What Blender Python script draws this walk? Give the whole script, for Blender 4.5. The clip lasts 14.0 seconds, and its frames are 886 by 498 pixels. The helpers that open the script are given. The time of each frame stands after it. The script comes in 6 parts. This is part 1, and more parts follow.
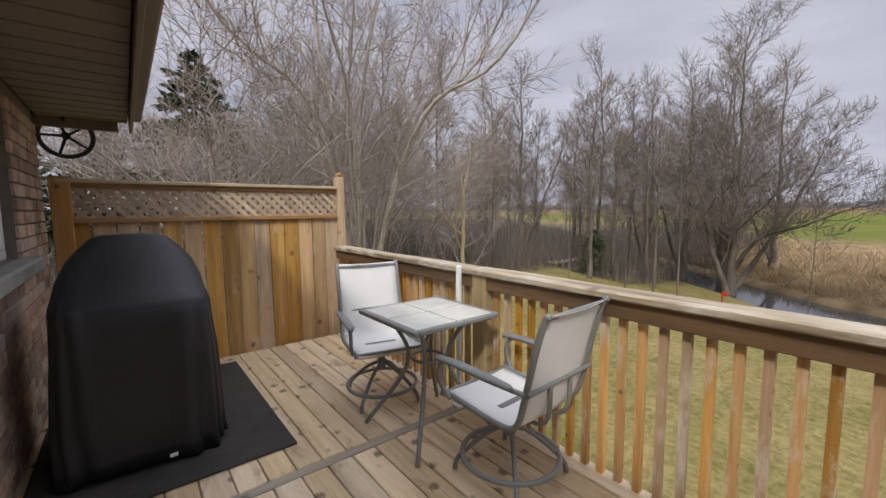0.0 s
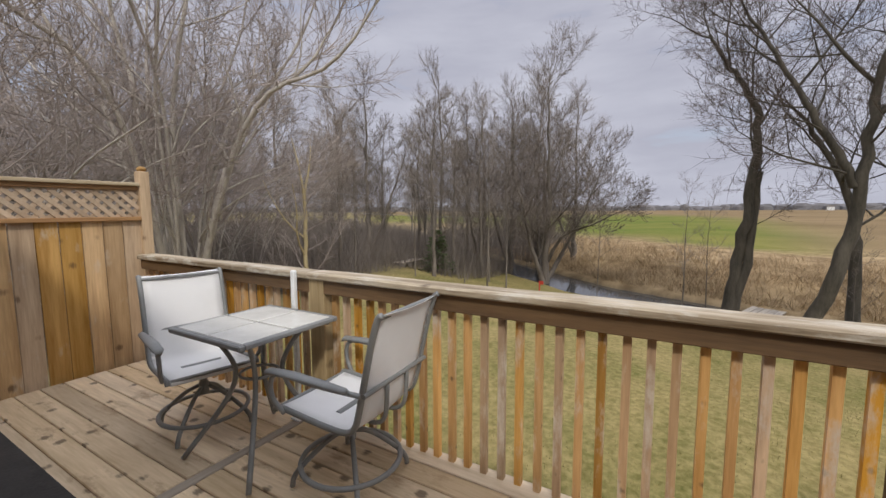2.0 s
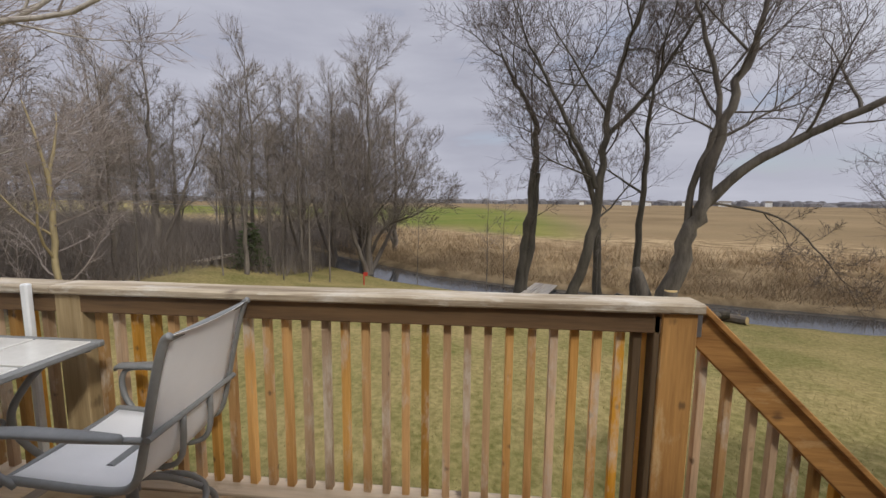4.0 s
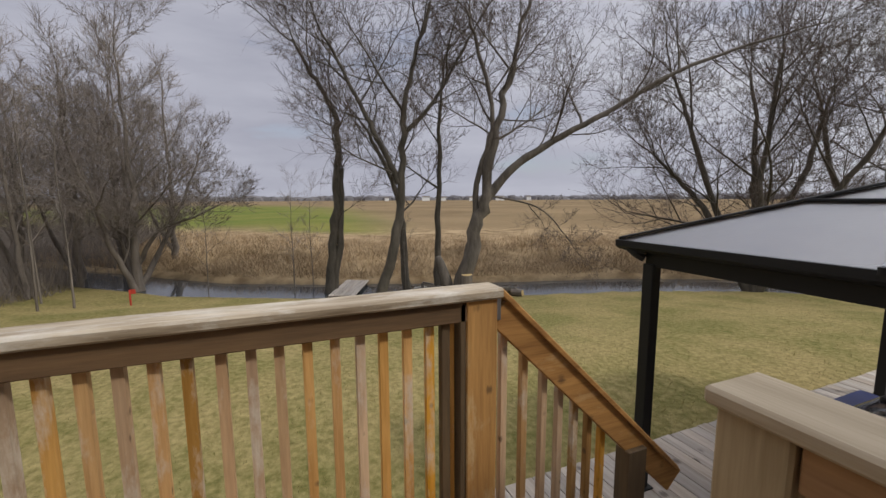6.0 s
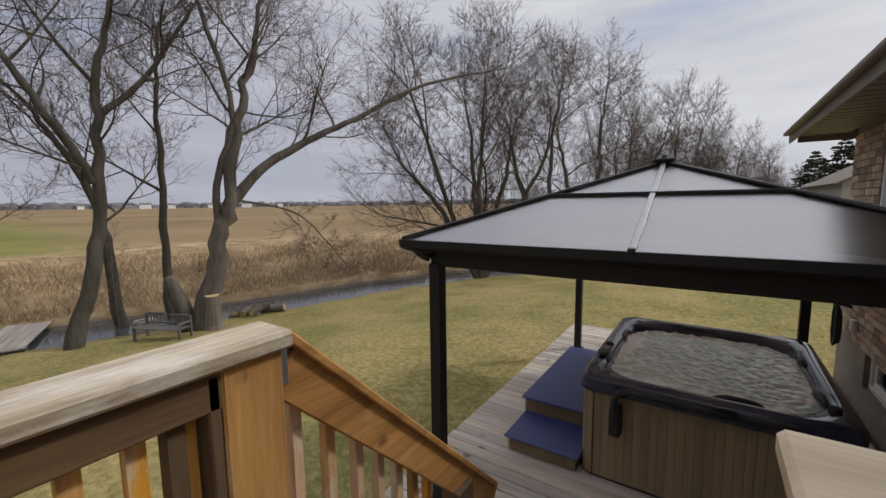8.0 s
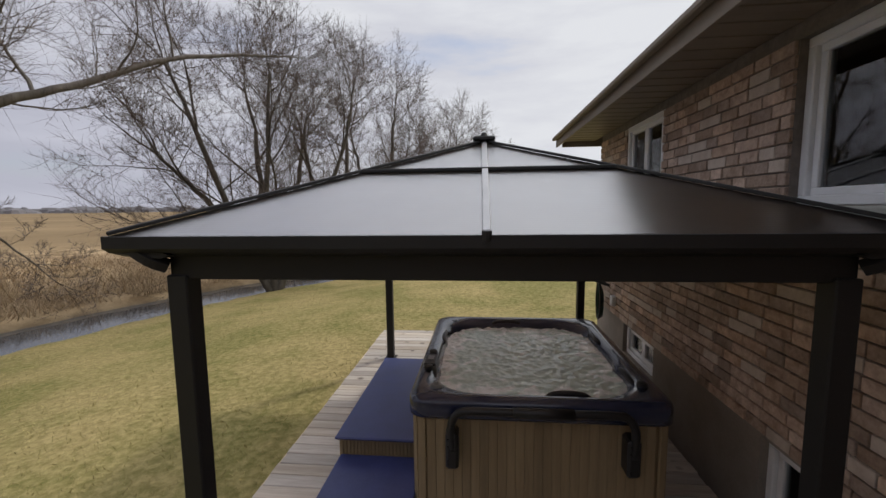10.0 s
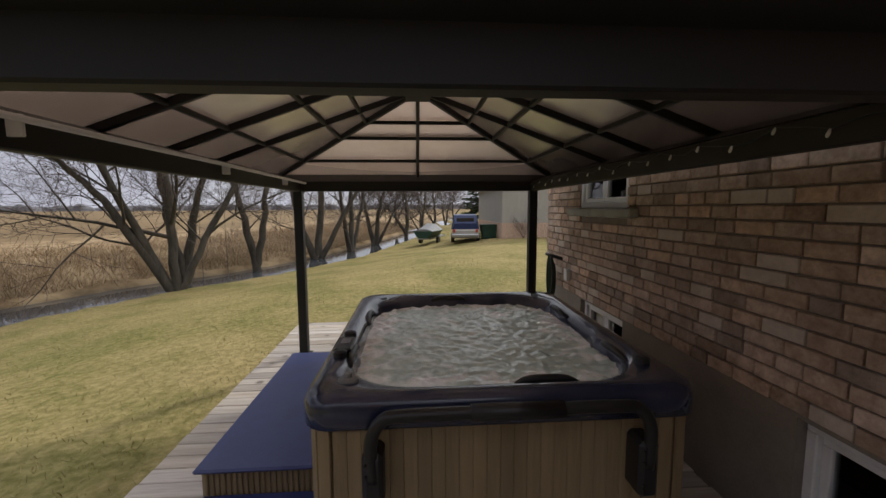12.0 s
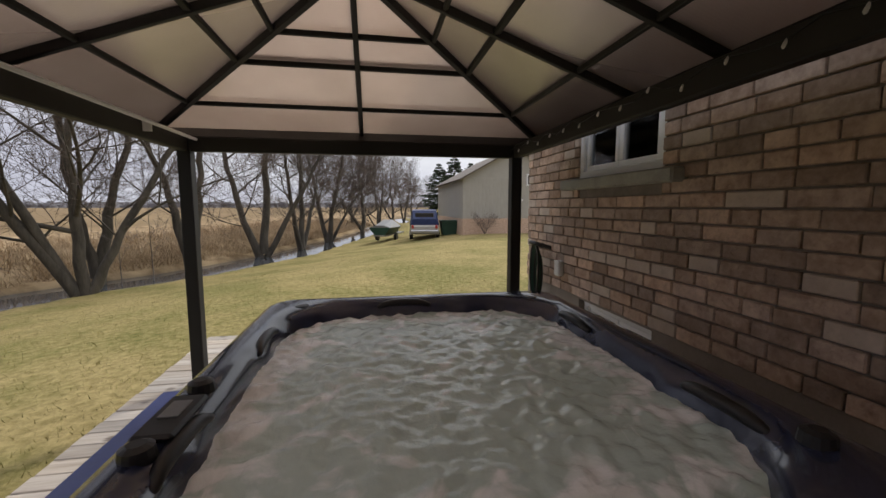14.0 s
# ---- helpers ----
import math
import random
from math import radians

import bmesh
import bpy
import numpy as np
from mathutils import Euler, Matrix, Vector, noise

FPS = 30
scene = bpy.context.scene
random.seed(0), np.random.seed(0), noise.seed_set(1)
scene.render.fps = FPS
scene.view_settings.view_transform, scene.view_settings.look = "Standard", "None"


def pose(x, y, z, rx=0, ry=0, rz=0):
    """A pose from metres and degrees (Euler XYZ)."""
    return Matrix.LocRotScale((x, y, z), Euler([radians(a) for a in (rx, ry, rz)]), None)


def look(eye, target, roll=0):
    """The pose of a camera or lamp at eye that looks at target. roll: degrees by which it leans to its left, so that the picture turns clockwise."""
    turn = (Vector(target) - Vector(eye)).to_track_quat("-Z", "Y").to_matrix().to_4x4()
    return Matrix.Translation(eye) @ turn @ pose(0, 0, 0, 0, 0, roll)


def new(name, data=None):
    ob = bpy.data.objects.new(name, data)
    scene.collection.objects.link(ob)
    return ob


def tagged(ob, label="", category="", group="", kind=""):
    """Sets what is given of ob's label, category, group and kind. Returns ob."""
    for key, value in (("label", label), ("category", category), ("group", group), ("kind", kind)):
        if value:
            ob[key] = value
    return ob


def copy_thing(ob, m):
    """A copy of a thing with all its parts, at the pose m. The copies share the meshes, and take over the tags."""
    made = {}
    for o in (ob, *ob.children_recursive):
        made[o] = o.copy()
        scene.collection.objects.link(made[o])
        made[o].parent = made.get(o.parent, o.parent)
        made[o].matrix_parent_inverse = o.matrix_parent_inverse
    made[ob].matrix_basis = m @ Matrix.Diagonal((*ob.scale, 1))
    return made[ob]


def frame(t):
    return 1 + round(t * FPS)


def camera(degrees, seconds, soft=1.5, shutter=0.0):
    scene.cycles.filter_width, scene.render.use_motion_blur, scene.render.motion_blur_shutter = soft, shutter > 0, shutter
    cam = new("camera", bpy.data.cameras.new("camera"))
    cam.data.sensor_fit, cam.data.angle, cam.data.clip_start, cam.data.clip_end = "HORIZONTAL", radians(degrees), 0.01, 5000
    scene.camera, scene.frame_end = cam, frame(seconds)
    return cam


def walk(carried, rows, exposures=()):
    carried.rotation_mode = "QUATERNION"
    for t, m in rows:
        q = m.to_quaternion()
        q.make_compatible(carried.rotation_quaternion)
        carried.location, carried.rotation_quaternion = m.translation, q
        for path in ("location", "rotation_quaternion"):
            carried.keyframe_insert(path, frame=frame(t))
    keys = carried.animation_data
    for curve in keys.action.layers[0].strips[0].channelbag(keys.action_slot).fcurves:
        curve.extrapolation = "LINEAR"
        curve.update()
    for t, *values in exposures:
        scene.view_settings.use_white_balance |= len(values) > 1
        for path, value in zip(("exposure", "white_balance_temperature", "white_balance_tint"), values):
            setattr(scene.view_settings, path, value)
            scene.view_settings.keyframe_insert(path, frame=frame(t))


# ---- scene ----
cam = camera(96.0, 14.0)
PATH = [
    (0, (-0.585, 0.154, 1.349), (-1.823, -1.404, 1.152), -0.5),
    (0.5, (-0.605, 0.161, 1.355), (-1.993, -1.265, 1.147), -0.7),
    (1, (-0.62, 0.172, 1.334), (-2.14, -1.114, 1.144), -0.4),
    (1.5, (-0.632, 0.188, 1.34), (-2.262, -0.955, 1.148), -0.3),
    (2, (-0.631, 0.213, 1.347), (-2.354, -0.785, 1.153), -0.3),
    (2.2, (-0.627, 0.234, 1.342), (-2.384, -0.705, 1.159), 0.0),
    (4.3, (-0.713, 0.173, 1.373), (-2.698, 0.141, 1.133), 0.6),
    (4.5, (-0.739, 0.19, 1.362), (-2.725, 0.243, 1.13), 0.4),
    (5, (-0.786, 0.214, 1.354), (-2.755, 0.487, 1.129), -0.1),
    (5.5, (-0.86, 0.235, 1.342), (-2.78, 0.743, 1.107), -0.4),
    (6, (-0.95, 0.279, 1.327), (-2.791, 1.02, 1.078), -0.3),
    (6.5, (-1.093, 0.335, 1.292), (-2.81, 1.329, 1.041), -0.0),
    (7, (-1.188, 0.37, 1.279), (-2.743, 1.607, 1.044), 0.0),
    (7.5, (-1.37, 0.46, 1.26), (-2.724, 1.915, 1.034), -0.2),
    (8, (-1.533, 0.551, 1.254), (-2.644, 2.198, 1.026), -0.7),
    (8.5, (-1.713, 0.705, 1.24), (-2.551, 2.506, 1.005), -0.9),
    (9, (-1.844, 0.88, 1.222), (-2.402, 2.786, 0.985), -1.1),
    (9.2, (-1.884, 0.958, 1.205), (-2.344, 2.891, 0.971), -1.0),
    (11.3, (-1.916, 1.982, 0.782), (-1.888, 3.973, 0.592), 0.2),
    (11.5, (-1.917, 2.073, 0.734), (-1.856, 4.062, 0.54), -0.1),
    (12, (-1.911, 2.282, 0.596), (-1.775, 4.267, 0.392), -0.3),
    (12.5, (-1.885, 2.533, 0.446), (-1.705, 4.515, 0.25), 0.3),
    (13, (-1.88, 2.794, 0.356), (-1.648, 4.771, 0.163), 0.9),
    (13.5, (-1.847, 3.117, 0.348), (-1.558, 5.084, 0.139), 0.6),
    (14, (-1.795, 3.457, 0.363), (-1.454, 5.417, 0.152), -0.0),
]
walk(cam, [(t, look(e, g, r)) for t, e, g, r in PATH if t * 2 == int(t * 2)],
     [(0, 0.52), (2, 0.42), (5, 0.22), (8, 0.15), (9, 0.22), (11.5, 0.36), (12.5, 0.38), (14, 0.5)])

# ---- world, sun ----
SUN = Vector((1.0, 0.95, 1.30)).normalized()
world = bpy.data.worlds.new("world")
scene.world = world
world.use_nodes = True
wn, wl = world.node_tree.nodes, world.node_tree.links
wn.clear()
sky = wn.new("ShaderNodeTexSky")
sky.sky_type, sky.sun_disc = "NISHITA", False
sky.sun_elevation, sky.sun_rotation = math.asin(SUN.z), math.atan2(SUN.x, SUN.y)
sky_bg = wn.new("ShaderNodeBackground")
sky_bg.inputs["Strength"].default_value = 0.11
wl.new(sky.outputs["Color"], sky_bg.inputs["Color"])
tc = wn.new("ShaderNodeTexCoord")
mp = wn.new("ShaderNodeMapping")
mp.inputs["Scale"].default_value = (1.0, 1.0, 4.5)
wl.new(tc.outputs["Generated"], mp.inputs["Vector"])
cloud = wn.new("ShaderNodeTexNoise")
cloud.inputs["Scale"].default_value, cloud.inputs["Detail"].default_value, cloud.inputs["Roughness"].default_value = 2.3, 7.0, 0.55
wl.new(mp.outputs["Vector"], cloud.inputs["Vector"])
dot = wn.new("ShaderNodeVectorMath")
dot.operation = "DOT_PRODUCT"
dot.inputs[1].default_value = SUN
wl.new(tc.outputs["Generated"], dot.inputs[0])
glow = wn.new("ShaderNodeMapRange")
glow.inputs["From Min"].default_value, glow.inputs["From Max"].default_value = -0.35, 0.95
glow.inputs["To Min"].default_value, glow.inputs["To Max"].default_value = -0.12, 0.52
wl.new(dot.outputs["Value"], glow.inputs["Value"])
add = wn.new("ShaderNodeMath")
wl.new(glow.outputs["Result"], add.inputs[0])
wl.new(cloud.outputs["Fac"], add.inputs[1])
tone = wn.new("ShaderNodeValToRGB")
tone.color_ramp.elements[0].position, tone.color_ramp.elements[0].color = 0.3, (0.365, 0.372, 0.445, 1)
tone.color_ramp.elements[1].position, tone.color_ramp.elements[1].color = 1.0, (0.66, 0.672, 0.705, 1)
mid_tone = tone.color_ramp.elements.new(0.62)
mid_tone.color = (0.465, 0.472, 0.545, 1)
wl.new(add.outputs["Value"], tone.inputs["Fac"])
cloud_bg = wn.new("ShaderNodeBackground")
height = wn.new("ShaderNodeSeparateXYZ")
wl.new(tc.outputs["Generated"], height.inputs["Vector"])
zenith = wn.new("ShaderNodeMapRange")
zenith.interpolation_type = "SMOOTHSTEP"
zenith.inputs["From Min"].default_value, zenith.inputs["From Max"].default_value = 0.40, 1.0
zenith.inputs["To Min"].default_value, zenith.inputs["To Max"].default_value = 0.93, 2.0
wl.new(height.outputs["Z"], zenith.inputs["Value"])
wl.new(zenith.outputs["Result"], cloud_bg.inputs["Strength"])
wl.new(tone.outputs["Color"], cloud_bg.inputs["Color"])
cover = wn.new("ShaderNodeMapRange")
cover.inputs["From Min"].default_value, cover.inputs["From Max"].default_value = 0.25, 0.42
cover.inputs["To Min"].default_value = 0.55
wl.new(cloud.outputs["Fac"], cover.inputs["Value"])
wmix = wn.new("ShaderNodeMixShader")
wl.new(cover.outputs["Result"], wmix.inputs["Fac"])
wl.new(sky_bg.outputs["Background"], wmix.inputs[1])
wl.new(cloud_bg.outputs["Background"], wmix.inputs[2])
wout = wn.new("ShaderNodeOutputWorld")
wl.new(wmix.outputs["Shader"], wout.inputs["Surface"])

sun = new("sun", bpy.data.lights.new("sun", "SUN"))
sun.data.energy, sun.data.angle, sun.data.color = 1.4, radians(5), (1.0, 0.95, 0.86)
sun.matrix_world = look(SUN * 60, (0, 0, 0))


# ---- materials ----
def material(name, dark, light, scale=6.0, rough=0.7, metal=0.0, bump=0.25, fine=60.0, stretch=(1, 1, 1), vary=0.0,
             island=0.0, spots=None, spot_scale=8.0, spot_edge=0.12, contrast=0.28, coat=0.0, hue=0.0, worn=None, worn_at=0.56):
    m = bpy.data.materials.new(name)
    m.use_nodes = True
    n, l = m.node_tree.nodes, m.node_tree.links
    bsdf = n["Principled BSDF"]
    co = n.new("ShaderNodeTexCoord")
    info = n.new("ShaderNodeObjectInfo")
    shift = n.new("ShaderNodeVectorMath")
    shift.operation = "SCALE"
    shift.inputs[0].default_value = (37.0, 53.0, 71.0)
    l.new(info.outputs["Random"], shift.inputs["Scale"])
    plus = n.new("ShaderNodeVectorMath")
    l.new(co.outputs["Object"], plus.inputs[0])
    l.new(shift.outputs["Vector"], plus.inputs[1])
    mapping = n.new("ShaderNodeMapping")
    mapping.inputs["Scale"].default_value = stretch
    l.new(plus.outputs["Vector"], mapping.inputs["Vector"])
    big = n.new("ShaderNodeTexNoise")
    big.inputs["Scale"].default_value, big.inputs["Detail"].default_value, big.inputs["Roughness"].default_value = scale, 5.0, 0.6
    l.new(mapping.outputs["Vector"], big.inputs["Vector"])
    small = n.new("ShaderNodeTexNoise")
    small.inputs["Scale"].default_value, small.inputs["Detail"].default_value = fine, 3.0
    l.new(mapping.outputs["Vector"], small.inputs["Vector"])
    blend = n.new("ShaderNodeMath")
    blend.operation = "MULTIPLY_ADD"
    blend.inputs[1].default_value = 0.35
    l.new(small.outputs["Fac"], blend.inputs[0])
    l.new(big.outputs["Fac"], blend.inputs[2])
    fac = n.new("ShaderNodeMapRange")
    fac.inputs["From Min"].default_value, fac.inputs["From Max"].default_value = 0.675 - contrast, 0.675 + contrast
    l.new(blend.outputs["Value"], fac.inputs["Value"])
    mix = n.new("ShaderNodeMix")
    mix.data_type = "RGBA"
    mix.inputs["A"].default_value, mix.inputs["B"].default_value = (*dark, 1), (*light, 1)
    l.new(fac.outputs["Result"], mix.inputs["Factor"])
    colour = mix.outputs["Result"]
    if vary or island:
        hsv = n.new("ShaderNodeHueSaturation")
        source = info.outputs["Random"]
        if island:
            source = n.new("ShaderNodeNewGeometry").outputs["Random Per Island"]
        amount = vary or island
        value = n.new("ShaderNodeMapRange")
        value.inputs["To Min"].default_value, value.inputs["To Max"].default_value = 1 - amount, 1 + amount
        l.new(source, value.inputs["Value"])
        l.new(value.outputs["Result"], hsv.inputs["Value"])
        if hue:
            white = n.new("ShaderNodeTexWhiteNoise")
            white.noise_dimensions = "1D"
            l.new(source, white.inputs["W"])
            sat = n.new("ShaderNodeMapRange")
            sat.inputs["To Min"].default_value, sat.inputs["To Max"].default_value = 1 - hue, 1 + hue
            l.new(white.outputs["Value"], sat.inputs["Value"])
            l.new(sat.outputs["Result"], hsv.inputs["Saturation"])
        l.new(colour, hsv.inputs["Color"])
        colour = hsv.outputs["Color"]
    if spots:
        vor = n.new("ShaderNodeTexVoronoi")
        vor.inputs["Scale"].default_value = spot_scale
        l.new(plus.outputs["Vector"], vor.inputs["Vector"])
        warp = n.new("ShaderNodeMath")
        warp.operation = "MULTIPLY_ADD"
        warp.inputs[1].default_value = -0.30
        l.new(small.outputs["Fac"], warp.inputs[0])
        l.new(vor.outputs["Distance"], warp.inputs[2])
        edge = n.new("ShaderNodeMapRange")
        edge.inputs["From Min"].default_value, edge.inputs["From Max"].default_value = spot_edge - 0.19, spot_edge - 0.08
        edge.inputs["To Min"].default_value, edge.inputs["To Max"].default_value = 0.75, 0.0
        l.new(warp.outputs["Value"], edge.inputs["Value"])
        smix = n.new("ShaderNodeMix")
        smix.data_type = "RGBA"
        smix.inputs["B"].default_value = (*spots, 1)
        l.new(edge.outputs["Result"], smix.inputs["Factor"])
        l.new(colour, smix.inputs["A"])
        colour = smix.outputs["Result"]
    if worn:
        patch = n.new("ShaderNodeTexNoise")
        patch.inputs["Scale"].default_value, patch.inputs["Detail"].default_value, patch.inputs["Roughness"].default_value = scale * 0.45, 7.0, 0.7
        tall = n.new("ShaderNodeMapping")
        tall.inputs["Scale"].default_value = [min(1.0, q * 5) for q in stretch]
        l.new(plus.outputs["Vector"], tall.inputs["Vector"])
        l.new(tall.outputs["Vector"], patch.inputs["Vector"])
        wear = n.new("ShaderNodeMapRange")
        wear.inputs["From Min"].default_value, wear.inputs["From Max"].default_value = worn_at - 0.05, worn_at + 0.09
        wear.inputs["To Max"].default_value = 0.8
        l.new(patch.outputs["Fac"], wear.inputs["Value"])
        wmix_ = n.new("ShaderNodeMix")
        wmix_.data_type = "RGBA"
        wmix_.inputs["B"].default_value = (*worn, 1)
        l.new(wear.outputs["Result"], wmix_.inputs["Factor"])
        l.new(colour, wmix_.inputs["A"])
        colour = wmix_.outputs["Result"]
    l.new(colour, bsdf.inputs["Base Color"])
    bsdf.inputs["Metallic"].default_value = metal
    bsdf.inputs["Coat Weight"].default_value = coat
    gloss = n.new("ShaderNodeMapRange")
    gloss.inputs["To Min"].default_value, gloss.inputs["To Max"].default_value = max(rough - 0.1, 0.02), min(rough + 0.1, 1.0)
    l.new(big.outputs["Fac"], gloss.inputs["Value"])
    l.new(gloss.outputs["Result"], bsdf.inputs["Roughness"])
    if bump:
        b = n.new("ShaderNodeBump")
        b.inputs["Strength"].default_value, b.inputs["Distance"].default_value = bump, 0.01
        l.new(blend.outputs["Value"], b.inputs["Height"])
        l.new(b.outputs["Normal"], bsdf.inputs["Normal"])
    return m


def wood(name, dark, light, axis, **extra):
    stretch = [1.0, 1.0, 1.0]
    stretch["xyz".index(axis)] = 0.07
    return material(name, dark, light, scale=14.0, fine=90.0, rough=0.72, bump=0.35, stretch=stretch, **extra)


DECK_Y = wood("deck_wood", (0.46, 0.34, 0.205), (0.82, 0.665, 0.47), "y", vary=0.2, hue=0.15, spots=(0.05, 0.028, 0.015), spot_scale=6.5, spot_edge=0.165, worn=(0.26, 0.165, 0.085), worn_at=0.61)
DECK_X = wood("grey_deck_wood", (0.27, 0.225, 0.18), (0.55, 0.49, 0.42), "x", vary=0.2, hue=0.2, spots=(0.06, 0.04, 0.03), spot_scale=4.0, spot_edge=0.12)
CEDAR_Z = wood("fence_wood", (0.27, 0.15, 0.055), (0.60, 0.40, 0.20), "z", vary=0.28, hue=0.3, spots=(0.10, 0.05, 0.02), spot_scale=5.0, spot_edge=0.10, worn=(0.56, 0.48, 0.38), worn_at=0.63)
RAIL_Z = wood("baluster_wood", (0.29, 0.15, 0.055), (0.68, 0.43, 0.205), "z", vary=0.32, hue=0.35, spots=(0.07, 0.04, 0.02), spot_scale=9.0, spot_edge=0.075, worn=(0.66, 0.59, 0.49), worn_at=0.57)
DARK_Z = wood("dark_post_wood", (0.06, 0.038, 0.02), (0.17, 0.11, 0.055), "z")
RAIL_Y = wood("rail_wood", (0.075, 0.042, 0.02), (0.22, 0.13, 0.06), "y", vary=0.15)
POST_Z = wood("orange_post_wood", (0.24, 0.11, 0.03), (0.58, 0.315, 0.10), "z", spots=(0.10, 0.055, 0.025), spot_scale=7.0, spot_edge=0.08, worn=(0.60, 0.45, 0.25), worn_at=0.62)
GREYPOST_Z = wood("weathered_post_wood", (0.24, 0.165, 0.075), (0.52, 0.40, 0.23), "z", spots=(0.12, 0.08, 0.04), spot_scale=5.0, spot_edge=0.10)
RAIL_X = wood("cross_rail_wood", (0.20, 0.10, 0.04), (0.40, 0.23, 0.10), "x", vary=0.15)
CAP_Y = wood("weathered_cap_wood", (0.17, 0.12, 0.07), (0.56, 0.475, 0.355), "y", vary=0.1, contrast=0.2, spots=(0.08, 0.05, 0.03), spot_scale=3.4, spot_edge=0.06, worn=(0.64, 0.60, 0.53), worn_at=0.56)
CAP_X = wood("weathered_cross_cap_wood", (0.36, 0.27, 0.16), (0.66, 0.55, 0.39), "x", vary=0.1, spots=(0.12, 0.08, 0.05), spot_scale=3.0, spot_edge=0.08)
LATTICE = material("lattice_wood", (0.36, 0.25, 0.16), (0.60, 0.48, 0.36), scale=5, rough=0.75, island=0.2)
WHITE = material("white_paint", (0.72, 0.73, 0.73), (0.82, 0.83, 0.84), scale=4, rough=0.45, bump=0.04)
SOFFIT = material("tan_metal_soffit", (0.175, 0.14, 0.105), (0.23, 0.19, 0.145), scale=3, rough=0.5, bump=0.05)
SHINGLE = material("roof_shingle", (0.10, 0.085, 0.07), (0.22, 0.19, 0.16), scale=9, rough=0.9, bump=0.6)
BRICK = material("brown_brick", (0.25, 0.165, 0.118), (0.60, 0.46, 0.36), scale=13, rough=0.88, bump=1.0, fine=45, vary=0.34, hue=0.12)
BRICK_REST = material("brown_brick_far", (0.25, 0.165, 0.118), (0.60, 0.46, 0.36), scale=13, rough=0.88, bump=1.0, fine=45, island=0.34, hue=0.12)
BRICK_PALE = material("pale_brick", (0.38, 0.31, 0.25), (0.56, 0.48, 0.41), scale=9, rough=0.88, bump=0.7, fine=45, vary=0.15)
MORTAR = material("mortar", (0.14, 0.12, 0.10), (0.25, 0.22, 0.19), scale=12, rough=0.95, bump=0.4)
CONCRETE = material("concrete", (0.20, 0.172, 0.145), (0.31, 0.275, 0.235), scale=3, rough=0.9, bump=0.25)
STONE = material("stone_sill", (0.25, 0.25, 0.22), (0.42, 0.42, 0.38), scale=7, rough=0.85, bump=0.4)
BLACK = material("black_metal", (0.004, 0.0038, 0.0036), (0.010, 0.009, 0.0085), scale=5, rough=0.62, bump=0.03)
STEEL = material("aluminium_strip", (0.30, 0.30, 0.31), (0.42, 0.42, 0.43), scale=8, rough=0.35, metal=0.8, bump=0.03)
FABRIC = material("black_cover_fabric", (0.009, 0.0092, 0.011), (0.024, 0.025, 0.029), scale=3, rough=0.5, bump=0.3)
MAT = material("rubber_mat", (0.018, 0.017, 0.016), (0.055, 0.05, 0.047), scale=5, rough=0.85, bump=0.5)
SLING = material("white_sling_fabric", (0.80, 0.80, 0.81), (0.88, 0.88, 0.89), scale=5, rough=0.8, bump=0.12, fine=220)
GREY = material("grey_painted_metal", (0.17, 0.175, 0.175), (0.25, 0.255, 0.255), scale=6, rough=0.45, bump=0.04)
TILE = material("glazed_table_tile", (0.58, 0.57, 0.54), (0.72, 0.71, 0.68), scale=6, rough=0.22, bump=0.02, vary=0.05)
ACRYLIC = material("navy_acrylic", (0.014, 0.019, 0.048), (0.03, 0.038, 0.078), scale=4, rough=0.18, bump=0.02, coat=0.4)
SHELL = material("grey_tub_shell", (0.10, 0.10, 0.105), (0.2, 0.2, 0.2), scale=6, rough=0.3, bump=0.02)
CABINET = wood("tub_cabinet_slat", (0.20, 0.145, 0.078), (0.32, 0.24, 0.135), "z", vary=0.1)
BLUE_TOP = material("blue_plastic_tread", (0.024, 0.034, 0.125), (0.046, 0.06, 0.185), scale=5, rough=0.42, bump=0.12)
RUBBER = material("black_plastic", (0.008, 0.008, 0.009), (0.017, 0.017, 0.018), scale=8, rough=0.4, bump=0.05)
BARK_DARK = material("dark_bark", (0.028, 0.024, 0.018), (0.125, 0.108, 0.085), scale=5, fine=26, rough=0.95, bump=0.9, stretch=(1, 1, 0.25))
TWIG_DARK = material("brown_twig", (0.062, 0.046, 0.038), (0.15, 0.115, 0.095), scale=2, rough=0.9, bump=0.0, vary=0.15)
BARK_PALE = material("pale_bark", (0.27, 0.235, 0.205), (0.60, 0.55, 0.49), scale=5, fine=30, rough=0.9, bump=0.6, stretch=(1, 1, 0.35))
TWIG_PALE = material("pale_twig", (0.20, 0.16, 0.145), (0.43, 0.37, 0.335), scale=2, rough=0.9, bump=0.0, vary=0.12)
TWIG_GREY = material("grey_brown_twig", (0.13, 0.107, 0.093), (0.29, 0.248, 0.215), scale=2, rough=0.9, bump=0.0, vary=0.2)
BARK_GREY = material("grey_bark", (0.075, 0.062, 0.05), (0.24, 0.205, 0.175), scale=4, fine=22, rough=0.95, bump=1.0, stretch=(1, 1, 0.2))
BARK_LIMB = material("brown_grey_bark", (0.042, 0.035, 0.028), (0.175, 0.15, 0.125), scale=4, fine=22, rough=0.95, bump=1.0, stretch=(1, 1, 0.2))
NEEDLE = material("conifer_needle", (0.02, 0.032, 0.014), (0.06, 0.08, 0.038), scale=3, rough=0.8, bump=0.0, island=0.35)
